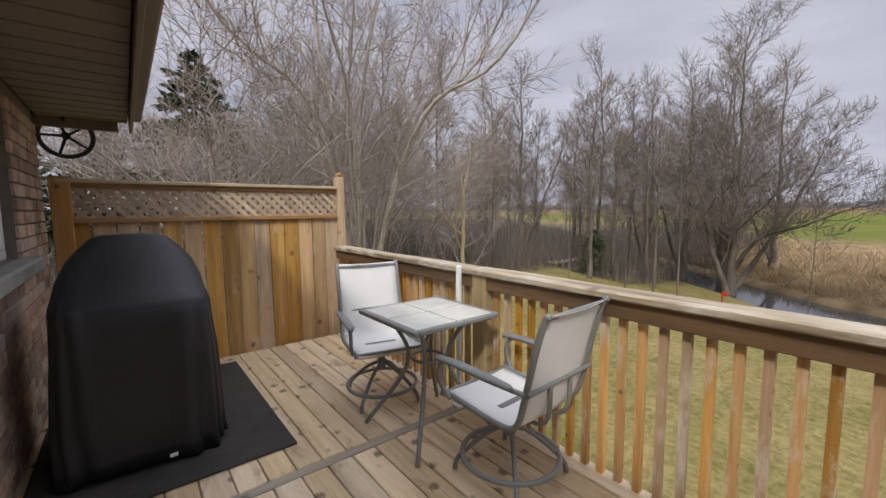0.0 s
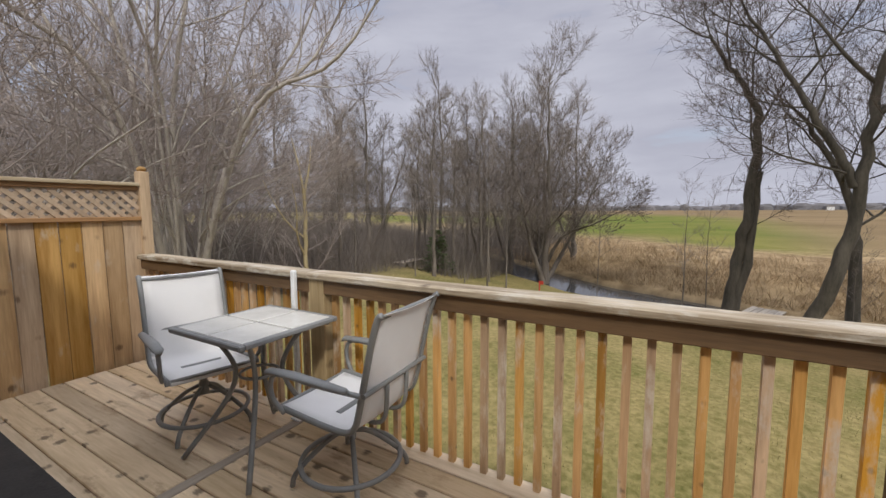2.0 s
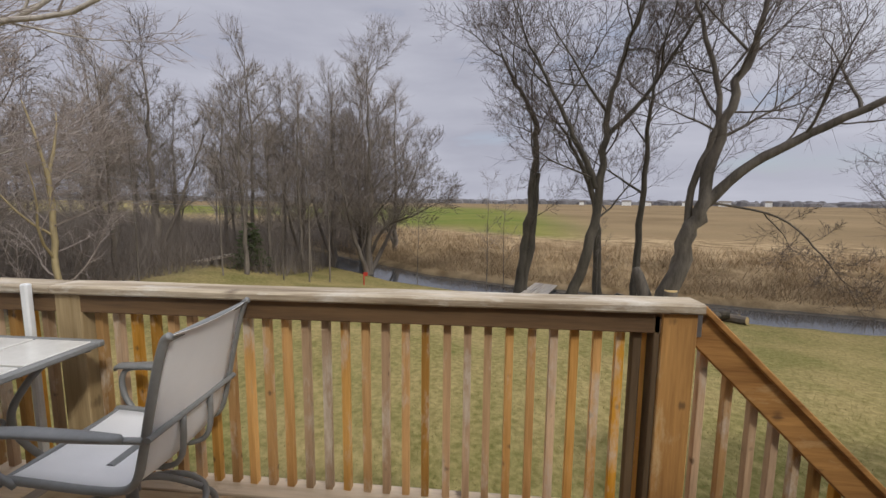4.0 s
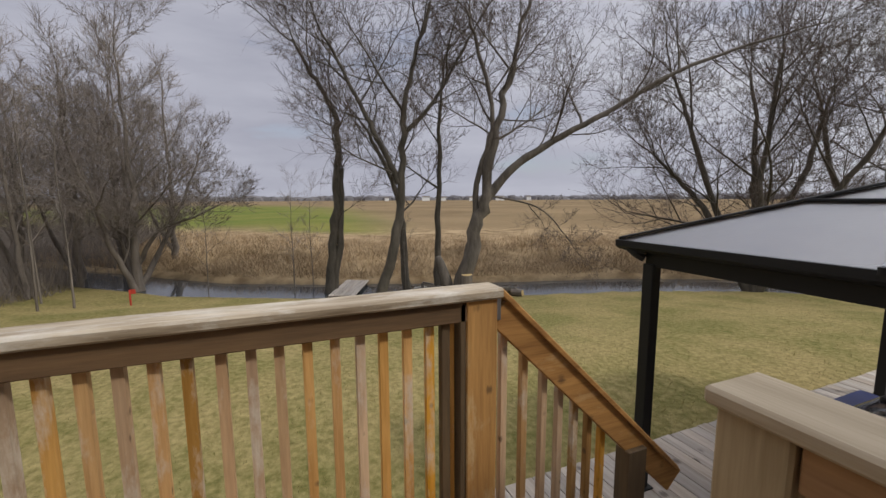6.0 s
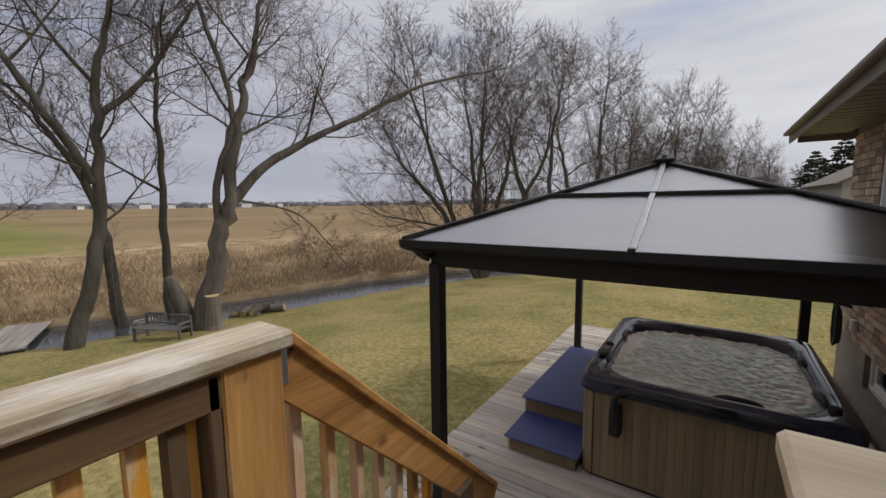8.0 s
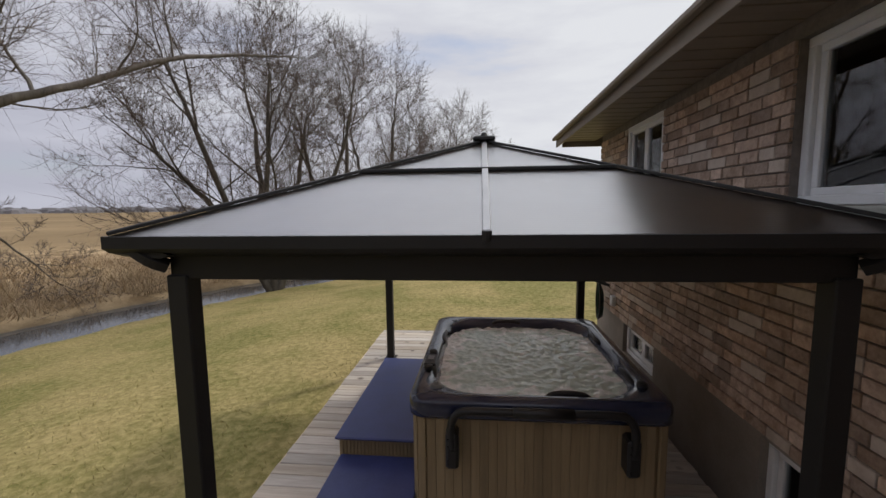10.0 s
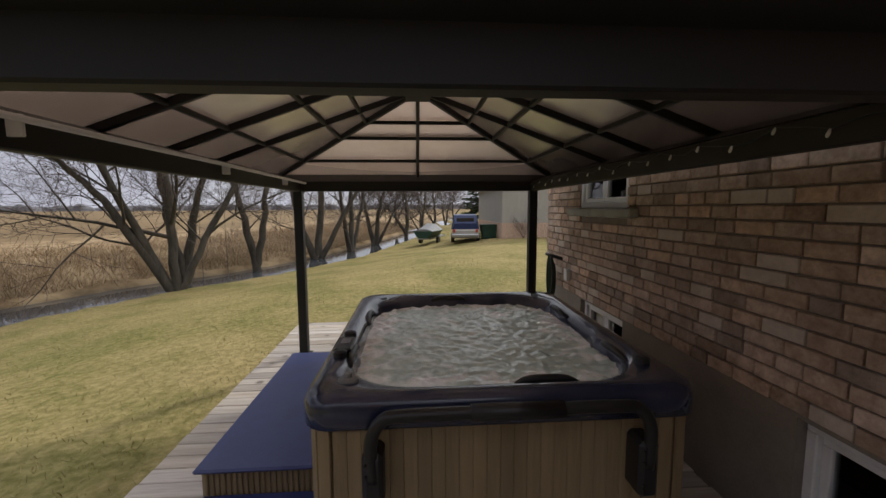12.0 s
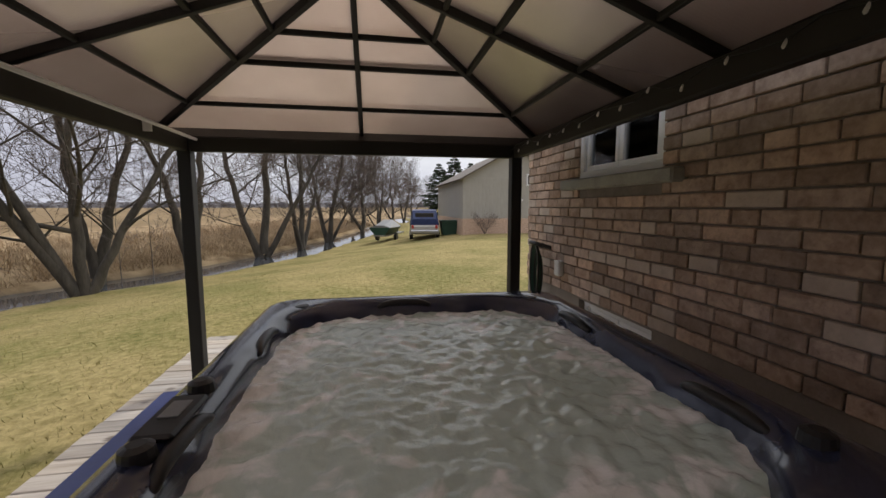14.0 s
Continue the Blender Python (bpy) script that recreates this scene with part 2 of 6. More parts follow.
SPRUCE = material("young_spruce_needle", (0.055, 0.08, 0.028), (0.13, 0.16, 0.07), scale=3, rough=0.8, bump=0.0, island=0.3)
REED = material("dry_reed", (0.26, 0.185, 0.105), (0.48, 0.36, 0.225), scale=0.5, rough=0.9, bump=0.0, island=0.3, contrast=0.2)
BLADE = material("lawn_blade", (0.165, 0.152, 0.042), (0.36, 0.29, 0.125), scale=0.45, rough=0.9, bump=0.0, island=0.35, contrast=0.2)
YELLOW_BARK = material("young_yellow_bark", (0.30, 0.235, 0.12), (0.50, 0.41, 0.24), scale=5, fine=30, rough=0.85, bump=0.4, stretch=(1, 1, 0.35))
SIDING = material("tan_siding", (0.36, 0.34, 0.295), (0.43, 0.41, 0.36), scale=2, rough=0.7, bump=0.05)
GREEN_PLASTIC = material("green_plastic", (0.010, 0.042, 0.028), (0.02, 0.07, 0.045), scale=4, rough=0.5, bump=0.05)
BLUE_TARP = material("blue_tarp", (0.006, 0.014, 0.06), (0.016, 0.036, 0.125), scale=4, rough=0.5, bump=0.3)
RED = material("red_plastic", (0.35, 0.03, 0.02), (0.5, 0.05, 0.03), scale=4, rough=0.5, bump=0.05)
GRAVEL = material("white_gravel", (0.4, 0.38, 0.35), (0.75, 0.73, 0.7), scale=30, rough=0.9, bump=1.0)
LOG = material("cut_log_end", (0.40, 0.28, 0.12), (0.6, 0.45, 0.22), scale=9, rough=0.8, bump=0.2)
# near-black colour that stands in for the shade of unlit interiors
UNLIT_DARK = material("unlit_interior_dark", (0.02, 0.018, 0.016), (0.04, 0.036, 0.032), scale=2, rough=0.9, bump=0.0)
BULB = material("clear_bulb", (0.5, 0.5, 0.5), (0.65, 0.65, 0.65), scale=9, rough=0.15, bump=0.0)


def glass_material():
    m = bpy.data.materials.new("window_glass")
    m.use_nodes = True
    n, l = m.node_tree.nodes, m.node_tree.links
    n.clear()
    clear = n.new("ShaderNodeBsdfTransparent")
    clear.inputs["Color"].default_value = (0.75, 0.78, 0.78, 1)
    gloss = n.new("ShaderNodeBsdfGlossy")
    gloss.inputs["Roughness"].default_value = 0.015
    fres = n.new("ShaderNodeFresnel")
    fres.inputs["IOR"].default_value = 1.9
    mix = n.new("ShaderNodeMixShader")
    out = n.new("ShaderNodeOutputMaterial")
    l.new(fres.outputs["Fac"], mix.inputs["Fac"])
    l.new(clear.outputs["BSDF"], mix.inputs[1])
    l.new(gloss.outputs["BSDF"], mix.inputs[2])
    l.new(mix.outputs["Shader"], out.inputs["Surface"])
    return m


def panel_material():
    """Bronze twin-wall sheet: passes diffuse light, glossy outside, fine flutes running down the slope."""
    m = bpy.data.materials.new("bronze_polycarbonate")
    m.use_nodes = True
    n, l = m.node_tree.nodes, m.node_tree.links
    n.clear()
    co = n.new("ShaderNodeTexCoord")
    noise_node = n.new("ShaderNodeTexNoise")
    noise_node.inputs["Scale"].default_value = 2.2
    noise_node.inputs["Detail"].default_value = 4.0
    l.new(co.outputs["Object"], noise_node.inputs["Vector"])
    tint = n.new("ShaderNodeMix")
    tint.data_type = "RGBA"
    tint.inputs["A"].default_value, tint.inputs["B"].default_value = (0.62, 0.51, 0.425, 1), (0.88, 0.75, 0.645, 1)
    l.new(noise_node.outputs["Fac"], tint.inputs["Factor"])
    scatter = n.new("ShaderNodeBsdfTranslucent")
    l.new(tint.outputs["Result"], scatter.inputs["Color"])
    blur = n.new("ShaderNodeBsdfRefraction")
    blur.inputs["IOR"].default_value, blur.inputs["Roughness"].default_value = 1.12, 0.32
    l.new(tint.outputs["Result"], blur.inputs["Color"])
    trans = n.new("ShaderNodeMixShader")
    trans.inputs["Fac"].default_value = 0.5
    l.new(scatter.outputs["BSDF"], trans.inputs[1])
    l.new(blur.outputs["BSDF"], trans.inputs[2])
    diff = n.new("ShaderNodeBsdfDiffuse")
    diff.inputs["Color"].default_value = (0.055, 0.045, 0.04, 1)
    gloss = n.new("ShaderNodeBsdfGlossy")
    gloss.inputs["Roughness"].default_value = 0.22
    gloss.inputs["Color"].default_value = (0.75, 0.76, 0.78, 1)
    wave = n.new("ShaderNodeTexWave")
    wave.inputs["Scale"].default_value = 16.0
    wave.bands_direction = "Y"
    l.new(co.outputs["Object"], wave.inputs["Vector"])
    b = n.new("ShaderNodeBump")
    b.inputs["Strength"].default_value, b.inputs["Distance"].default_value = 0.15, 0.004
    l.new(wave.outputs["Fac"], b.inputs["Height"])
    l.new(b.outputs["Normal"], gloss.inputs["Normal"])
    body = n.new("ShaderNodeMixShader")
    body.inputs["Fac"].default_value = 0.84
    l.new(diff.outputs["BSDF"], body.inputs[1])
    l.new(trans.outputs["Shader"], body.inputs[2])
    facing = n.new("ShaderNodeLayerWeight")
    facing.inputs["Blend"].default_value = 0.5
    power = n.new("ShaderNodeMath")
    power.operation = "POWER"
    power.inputs[1].default_value = 2.0
    l.new(facing.outputs["Facing"], power.inputs[0])
    sheen = n.new("ShaderNodeMapRange")
    sheen.inputs["To Min"].default_value, sheen.inputs["To Max"].default_value = 0.17, 1.0
    l.new(power.outputs["Value"], sheen.inputs["Value"])
    mix = n.new("ShaderNodeMixShader")
    l.new(sheen.outputs["Result"], mix.inputs["Fac"])
    l.new(body.outputs["Shader"], mix.inputs[1])
    l.new(gloss.outputs["BSDF"], mix.inputs[2])
    out = n.new("ShaderNodeOutputMaterial")
    l.new(mix.outputs["Shader"], out.inputs["Surface"])
    return m


def water_material(name, deep, foam, rough, scale, bump, amount, basin=None):
    m = bpy.data.materials.new(name)
    m.use_nodes = True
    n, l = m.node_tree.nodes, m.node_tree.links
    bsdf = n["Principled BSDF"]
    co = n.new("ShaderNodeTexCoord")
    warp = n.new("ShaderNodeTexNoise")
    warp.inputs["Scale"].default_value, warp.inputs["Detail"].default_value, warp.inputs["Distortion"].default_value = scale, 8.0, 1.6
    l.new(co.outputs["Object"], warp.inputs["Vector"])
    fac = n.new("ShaderNodeMapRange")
    fac.inputs["From Min"].default_value, fac.inputs["From Max"].default_value = 0.68 - amount, 0.80 - amount
    height = warp.outputs["Fac"]
    if basin:
        # froth gathers along the walls of the basin
        split = n.new("ShaderNodeSeparateXYZ")
        l.new(co.outputs["Object"], split.inputs["Vector"])
        sides = []
        for axis, half in zip("XY", basin):
            a = n.new("ShaderNodeMath")
            a.operation = "ABSOLUTE"
            l.new(split.outputs[axis], a.inputs[0])
            r = n.new("ShaderNodeMapRange")
            r.inputs["From Min"].default_value, r.inputs["From Max"].default_value = half * 0.62, half
            r.inputs["To Max"].default_value = 0.2
            l.new(a.outputs["Value"], r.inputs["Value"])
            sides.append(r.outputs["Result"])
        most = n.new("ShaderNodeMath")
        most.operation = "MAXIMUM"
        l.new(sides[0], most.inputs[0])
        l.new(sides[1], most.inputs[1])
        total = n.new("ShaderNodeMath")
        l.new(warp.outputs["Fac"], total.inputs[0])
        l.new(most.outputs["Value"], total.inputs[1])
        height = total.outputs["Value"]
    l.new(height, fac.inputs["Value"])
    mix = n.new("ShaderNodeMix")
    mix.data_type = "RGBA"
    mix.inputs["A"].default_value, mix.inputs["B"].default_value = (*deep, 1), (*foam, 1)
    l.new(fac.outputs["Result"], mix.inputs["Factor"])
    l.new(mix.outputs["Result"], bsdf.inputs["Base Color"])
    bsdf.inputs["Roughness"].default_value, bsdf.inputs["IOR"].default_value = rough, 1.33
    b = n.new("ShaderNodeBump")
    b.inputs["Strength"].default_value, b.inputs["Distance"].default_value = bump, 0.04
    ripple = n.new("ShaderNodeTexNoise")
    ripple.inputs["Scale"].default_value, ripple.inputs["Detail"].default_value = scale * 3.0, 4.0
    l.new(co.outputs["Object"], ripple.inputs["Vector"])
    l.new(ripple.outputs["Fac"], b.inputs["Height"])
    l.new(b.outputs["Normal"], bsdf.inputs["Normal"])
    return m


def let_light_through(m, share):
    n, l = m.node_tree.nodes, m.node_tree.links
    bsdf, out = n["Principled BSDF"], n["Material Output"]
    trans = n.new("ShaderNodeBsdfTranslucent")
    trans.inputs["Color"].default_value = (0.8, 0.8, 0.8, 1)
    mix = n.new("ShaderNodeMixShader")
    mix.inputs["Fac"].default_value = share
    l.new(bsdf.outputs["BSDF"], mix.inputs[1])
    l.new(trans.outputs["BSDF"], mix.inputs[2])
    l.new(mix.outputs["Shader"], out.inputs["Surface"])


let_light_through(SLING, 0.15)
GLASS = glass_material()
PANEL = panel_material()
TUB_WATER = water_material("bubbling_water", (0.56, 0.68, 0.65), (0.93, 0.97, 0.99), 0.05, 4.0, 0.3, 0.12, (0.74, 0.88))
CREEK_WATER = water_material("creek_water", (0.06, 0.065, 0.07), (0.09, 0.095, 0.10), 0.03, 1.2, 0.015, 0.0)


def ground_material():
    m = bpy.data.materials.new("ground")
    m.use_nodes = True
    n, l = m.node_tree.nodes, m.node_tree.links
    bsdf = n["Principled BSDF"]
    bsdf.inputs["Roughness"].default_value = 0.95
    bsdf.inputs["Specular IOR Level"].default_value = 0.1
    co = n.new("ShaderNodeTexCoord")

    def noisy(scale, detail, a, b, lo=0.35, hi=0.65):
        t = n.new("ShaderNodeTexNoise")
        t.inputs["Scale"].default_value, t.inputs["Detail"].default_value, t.inputs["Roughness"].default_value = scale, detail, 0.65
        l.new(co.outputs["Object"], t.inputs["Vector"])
        r = n.new("ShaderNodeMapRange")
        r.inputs["From Min"].default_value, r.inputs["From Max"].default_value = lo, hi
        l.new(t.outputs["Fac"], r.inputs["Value"])
        x = n.new("ShaderNodeMix")
        x.data_type = "RGBA"
        x.inputs["A"].default_value, x.inputs["B"].default_value = (*a, 1), (*b, 1)
        l.new(r.outputs["Result"], x.inputs["Factor"])
        return x.outputs["Result"], t.outputs["Fac"]

    def over(a, b, f):
        x = n.new("ShaderNodeMix")
        x.data_type = "RGBA"
        l.new(a, x.inputs["A"])
        l.new(b, x.inputs["B"])
        l.new(f, x.inputs["Factor"])
        return x.outputs["Result"]

    lawn_a, _ = noisy(0.42, 6, (0.14, 0.14, 0.031), (0.36, 0.278, 0.118), 0.38, 0.60)
    lawn_b, lawn_h = noisy(11, 8, (0.085, 0.078, 0.026), (0.40, 0.325, 0.155))
    half = n.new("ShaderNodeValue")
    half.outputs[0].default_value = 0.5
    lawn = over(lawn_a, lawn_b, half.outputs[0])
    dry, _ = noisy(0.8, 8, (0.17, 0.115, 0.06), (0.42, 0.31, 0.18), 0.38, 0.62)
    green, _ = noisy(0.05, 5, (0.10, 0.135, 0.022), (0.20, 0.19, 0.05))
    brown, _ = noisy(0.03, 6, (0.17, 0.117, 0.062), (0.27, 0.195, 0.108))
    litter, _ = noisy(3, 6, (0.09, 0.07, 0.05), (0.24, 0.19, 0.14))
    mud, _ = noisy(2, 6, (0.045, 0.036, 0.026), (0.11, 0.09, 0.065))
    zone = n.new("ShaderNodeVertexColor")
    zone.layer_name = "zone"
    zone2 = n.new("ShaderNodeVertexColor")
    zone2.layer_name = "zone_far"
    s1, s2 = n.new("ShaderNodeSeparateColor"), n.new("ShaderNodeSeparateColor")
    l.new(zone.outputs["Color"], s1.inputs["Color"])
    l.new(zone2.outputs["Color"], s2.inputs["Color"])
    colour = over(brown, dry, s1.outputs["Green"])
    colour = over(colour, green, s2.outputs["Red"])
    colour = over(colour, lawn, s1.outputs["Red"])
    colour = over(colour, litter, s1.outputs["Blue"])
    colour = over(colour, mud, s2.outputs["Green"])
    l.new(colour, bsdf.inputs["Base Color"])
    b = n.new("ShaderNodeBump")
    b.inputs["Strength"].default_value, b.inputs["Distance"].default_value = 0.7, 0.04
    l.new(lawn_h, b.inputs["Height"])
    l.new(b.outputs["Normal"], bsdf.inputs["Normal"])
    return m


GROUND = ground_material()


# ---- building helpers ----
class Mesh:
    def __init__(self):
        self.v, self.f = [], []

    def add(self, verts, faces, m=None):
        k = len(self.v)
        self.v.extend((m @ Vector(p))[:] for p in verts) if m else self.v.extend(verts)
        self.f.extend(tuple(i + k for i in q) for q in faces)

    def box(self, c, s, bevel=0.004, m=None):
        verts, faces = chamfered(s, bevel)
        verts = [(x + c[0], y + c[1], z + c[2]) for x, y, z in verts]
        self.add(verts, faces, m)
        return self

    def beam(self, a, b, w, h, bevel=0.003, up=(0, 0, 1)):
        a, b = Vector(a), Vector(b)
        x = (b - a).normalized()
        y = Vector(up).cross(x).normalized()
        z = x.cross(y)
        m = Matrix((x, y, z)).transposed().to_4x4()
        m.translation = (a + b) / 2
        return self.box((0, 0, 0), ((b - a).length, w, h), bevel, m)

    def tube(self, pts, radii, n=8, closed=False, ends=True):
        pts = [Vector(p) for p in pts]
        if isinstance(radii, (int, float)):
            radii = [radii] * len(pts)
        k, count = len(self.v), len(pts)
        side = None
        for i, p in enumerate(pts):
            if closed:
                d = pts[(i + 1) % count] - pts[i - 1]
            else:
                d = pts[min(i + 1, count - 1)] - pts[max(i - 1, 0)]
            d.normalize()
            if side is None:
                side = d.orthogonal().normalized()
            side = side - d * side.dot(d)
            side = side.normalized() if side.length > 1e-6 else d.orthogonal().normalized()
            other = d.cross(side)
            r = radii[i]
            for j in range(n):
                a = 2 * math.pi * j / n
                self.v.append((p + side * (r * math.cos(a)) + other * (r * math.sin(a)))[:])
        for i in range(count if closed else count - 1):
            a, b = k + i * n, k + ((i + 1) % count) * n
            for j in range(n):
                self.f.append((a + j, a + (j + 1) % n, b + (j + 1) % n, b + j))
        if ends and not closed:
            self.f.append(tuple(k + j for j in reversed(range(n))))
            self.f.append(tuple(k + (count - 1) * n + j for j in range(n)))
        return self

    def loft(self, rings, caps=True):
        k, n = len(self.v), len(rings[0])
        for ring in rings:
            self.v.extend(tuple(p) for p in ring)
        for i in range(len(rings) - 1):
            a, b = k + i * n, k + (i + 1) * n
            for j in range(n):
                self.f.append((a + j, a + (j + 1) % n, b + (j + 1) % n, b + j))
        if caps:
            self.f.append(tuple(k + j for j in reversed(range(n))))
            self.f.append(tuple(k + (len(rings) - 1) * n + j for j in range(n)))
        return self

    def data(self, name, mat, smooth=False):
        me = bpy.data.meshes.new(name)
        me.from_pydata(self.v, [], self.f)
        if mat:
            me.materials.append(mat)
        if smooth:
            me.shade_smooth()
        me.update()
        return me


def chamfered(s, c):
    """A box of size s round the origin, with chamfered edges and corners."""
    x, y, z = s[0] / 2, s[1] / 2, s[2] / 2
    c = min(c, 0.45 * min(s))
    if c <= 0:
        verts = [(i * x, j * y, k * z) for i in (-1, 1) for j in (-1, 1) for k in (-1, 1)]
        return verts, [(0, 1, 3, 2), (4, 6, 7, 5), (0, 4, 5, 1), (2, 3, 7, 6), (0, 2, 6, 4), (1, 5, 7, 3)]
    verts, index = [], {}
    for i in (-1, 1):
        for j in (-1, 1):
            for k in (-1, 1):
                for axis in range(3):
                    p = [i * (x - c), j * (y - c), k * (z - c)]
                    p[axis] += (i, j, k)[axis] * c
                    index[i, j, k, axis] = len(verts)
                    verts.append(tuple(p))
    faces = []
    for axis in range(3):
        u, w = (axis + 1) % 3, (axis + 2) % 3
        for sign in (-1, 1):
            q = []
            for a, b in ((-1, -1), (1, -1), (1, 1), (-1, 1)):
                key = [0, 0, 0]
                key[axis], key[u], key[w] = sign, a, b
                q.append(index[(*key, axis)])
            faces.append(tuple(q) if sign > 0 else tuple(reversed(q)))
        for a in (-1, 1):
            for b in (-1, 1):
                q = []
                for sign, face in ((-1, u), (1, u), (1, w), (-1, w)):
                    key = [0, 0, 0]
                    key[axis], key[u], key[w] = sign, a, b
                    q.append(index[(*key, face)])
                faces.append(tuple(reversed(q)) if a * b > 0 else tuple(q))
    for i in (-1, 1):
        for j in (-1, 1):
            for k in (-1, 1):
                q = [index[i, j, k, axis] for axis in range(3)]
                faces.append(tuple(q) if i * j * k > 0 else tuple(reversed(q)))
    return verts, faces


def thing(name, at, label, category, group="", rz=0.0):
    ob = new(name)
    ob.empty_display_size = 0.1
    ob.matrix_world = pose(*at, 0, 0, rz)
    return tagged(ob, label, category, group)


def part(name, mesh, mat, parent=None, label="", smooth=False, kind=""):
    ob = new(name, mesh if isinstance(mesh, bpy.types.Mesh) else mesh.data(name, mat, smooth))
    ob.parent = parent
    return tagged(ob, label, kind=kind)


def solid(name, mesh, mat, label, category, kind="structure", smooth=False):
    return tagged(new(name, mesh.data(name, mat, smooth)), label, category, kind=kind)


def spread(pieces, name, parent, mat, bevel=0.004):
    """Pieces (centre, size), each an object of its own; alike sizes share a mesh."""
    cache = {}
    for c, s in pieces:
        key = tuple(round(q, 4) for q in s)
        if key not in cache:
            cache[key] = Mesh().box((0, 0, 0), s, bevel).data(name, mat)
        ob = new(name, cache[key])
        ob.location, ob.parent = c, parent


def curve(points, steps=6):
    """A smooth line through points (Catmull-Rom)."""
    p = [Vector(q) for q in points]
    p = [2 * p[0] - p[1]] + p + [2 * p[-1] - p[-2]]
    out = []
    for i in range(1, len(p) - 2):
        for k in range(steps):
            t = k / steps
            a, b, c, d = p[i - 1], p[i], p[i + 1], p[i + 2]
            out.append(0.5 * (2 * b + (c - a) * t + (2 * a - 5 * b + 4 * c - d) * t * t + (3 * b - 3 * c + d - a) * t ** 3))
    out.append(p[-2])
    return out


# ---- plan ----
L = -1.10          # lower deck
RAIL = -2.40       # lawn-side rail
FENCE = -4.01
HX = -0.085        # house wall face
GAZ_X, GAZ_Y = -1.88, 4.95


# ---- ground ----
CREEK = np.array([(-60, -45), (-33, -17), (-20.5, -3.2), (-18.0, 1.8), (-15.3, 9.7), (-14.2, 14.0), (-12.2, 18.4), (-9.8, 21.5), (-6.8, 28.0), (-3.8, 42.0), (2.0, 75.0), (12.0, 140.0)], float)


def creek_distance(x, y):
    """Distance to the creek's middle line, positive on the lawn side."""
    best = np.full(np.shape(x), 1e9)
    side = np.zeros(np.shape(x))
    for (ax, ay), (bx, by) in zip(CREEK[:-1], CREEK[1:]):
        dx, dy = bx - ax, by - ay
        t = np.clip(((x - ax) * dx + (y - ay) * dy) / (dx * dx + dy * dy), 0, 1)
        px, py = x - ax - t * dx, y - ay - t * dy
        d = np.hypot(px, py)
        s = np.sign(dy * px - dx * py)
        near = d < best
        best, side = np.where(near, d, best), np.where(near, s, side)
    return best * np.where(side == 0, 1, side)


def smooth(t):
    t = np.clip(t, 0, 1)
    return t * t * (3 - 2 * t)


def ground_height(x, y):
    x, y = np.asarray(x, float), np.asarray(y, float)
    d = creek_distance(x, y)
    lawn = -2.40 + 1.16 * smooth((d - 1.0) / 11.0)
    bank = -2.35 + 0.75 * smooth((-d - 1.2) / 5.0)
    z = np.where(d > 0, lawn, bank)
    z = z - 0.55 * (1 - smooth((np.abs(d) - 0.85) / 0.75))
    bumps = 0.03 * np.sin(x * 1.3 + 0.7 * y) * np.sin(y * 0.9 - 0.4 * x)
    return z + bumps * smooth((np.abs(d) - 1) / 3) * np.where(d > 0, smooth((-x - 4) / 3), 1.5)


def gz(x, y):
    return float(ground_height(x, y))


def build_ground():
    near_x = np.concatenate([-np.geomspace(2600, 42, 16), np.arange(-40, 12.1, 0.5), np.geomspace(14, 2600, 14)])
    near_y = np.concatenate([-np.geomspace(2600, 42, 16), np.arange(-40, 50.1, 0.5), np.geomspace(52, 2600, 16)])
    gx, gy = np.meshgrid(near_x, near_y, indexing="ij")
    z = ground_height(gx, gy)
    far = smooth((np.hypot(gx, gy) - 60) / 200)
    z = z * (1 - far) + -1.7 * far
    nx, ny = gx.shape
    verts = np.stack([gx, gy, z], -1).reshape(-1, 3)
    idx = np.arange(nx * ny).reshape(nx, ny)
    faces = np.stack([idx[:-1, :-1], idx[1:, :-1], idx[1:, 1:], idx[:-1, 1:]], -1).reshape(-1, 4)
    me = bpy.data.meshes.new("ground")
    me.from_pydata(verts.tolist(), [], faces.tolist())
    me.materials.append(GROUND)
    me.shade_smooth()
    d = creek_distance(gx, gy)
    woods = smooth((-gy - 9 + 0.25 * (gx + 12)) / 3.5)
    lawn = smooth((d - 1.0) / 0.6)
    dry = smooth((26 + d) / 8) * (d < 0)
    litter = woods * smooth((gx + 60) / 10) * smooth((d + 12) / 4)
    angle = np.degrees(np.arctan2(gy, -gx))
    green = smooth((-d - 15) / 5) * smooth((180 + d) / 30) * smooth((16 - angle + 0.08 * (d + 60)) / 12) * (d < 0)
    mud = 1 - smooth((np.abs(d) - 1.05) / 0.5)
    for name, chans in (("zone", (lawn, dry, litter)), ("zone_far", (green, mud, 0 * mud))):
        at = me.color_attributes.new(name, "FLOAT_COLOR", "POINT")
        col = np.stack([*chans, np.ones_like(gx)], -1).reshape(-1)
        at.data.foreach_set("color", col.astype(np.float32))
    return tagged(new("ground", me), "patchy spring lawn running down to creek and fields", "ground", kind="structure")


build_ground()


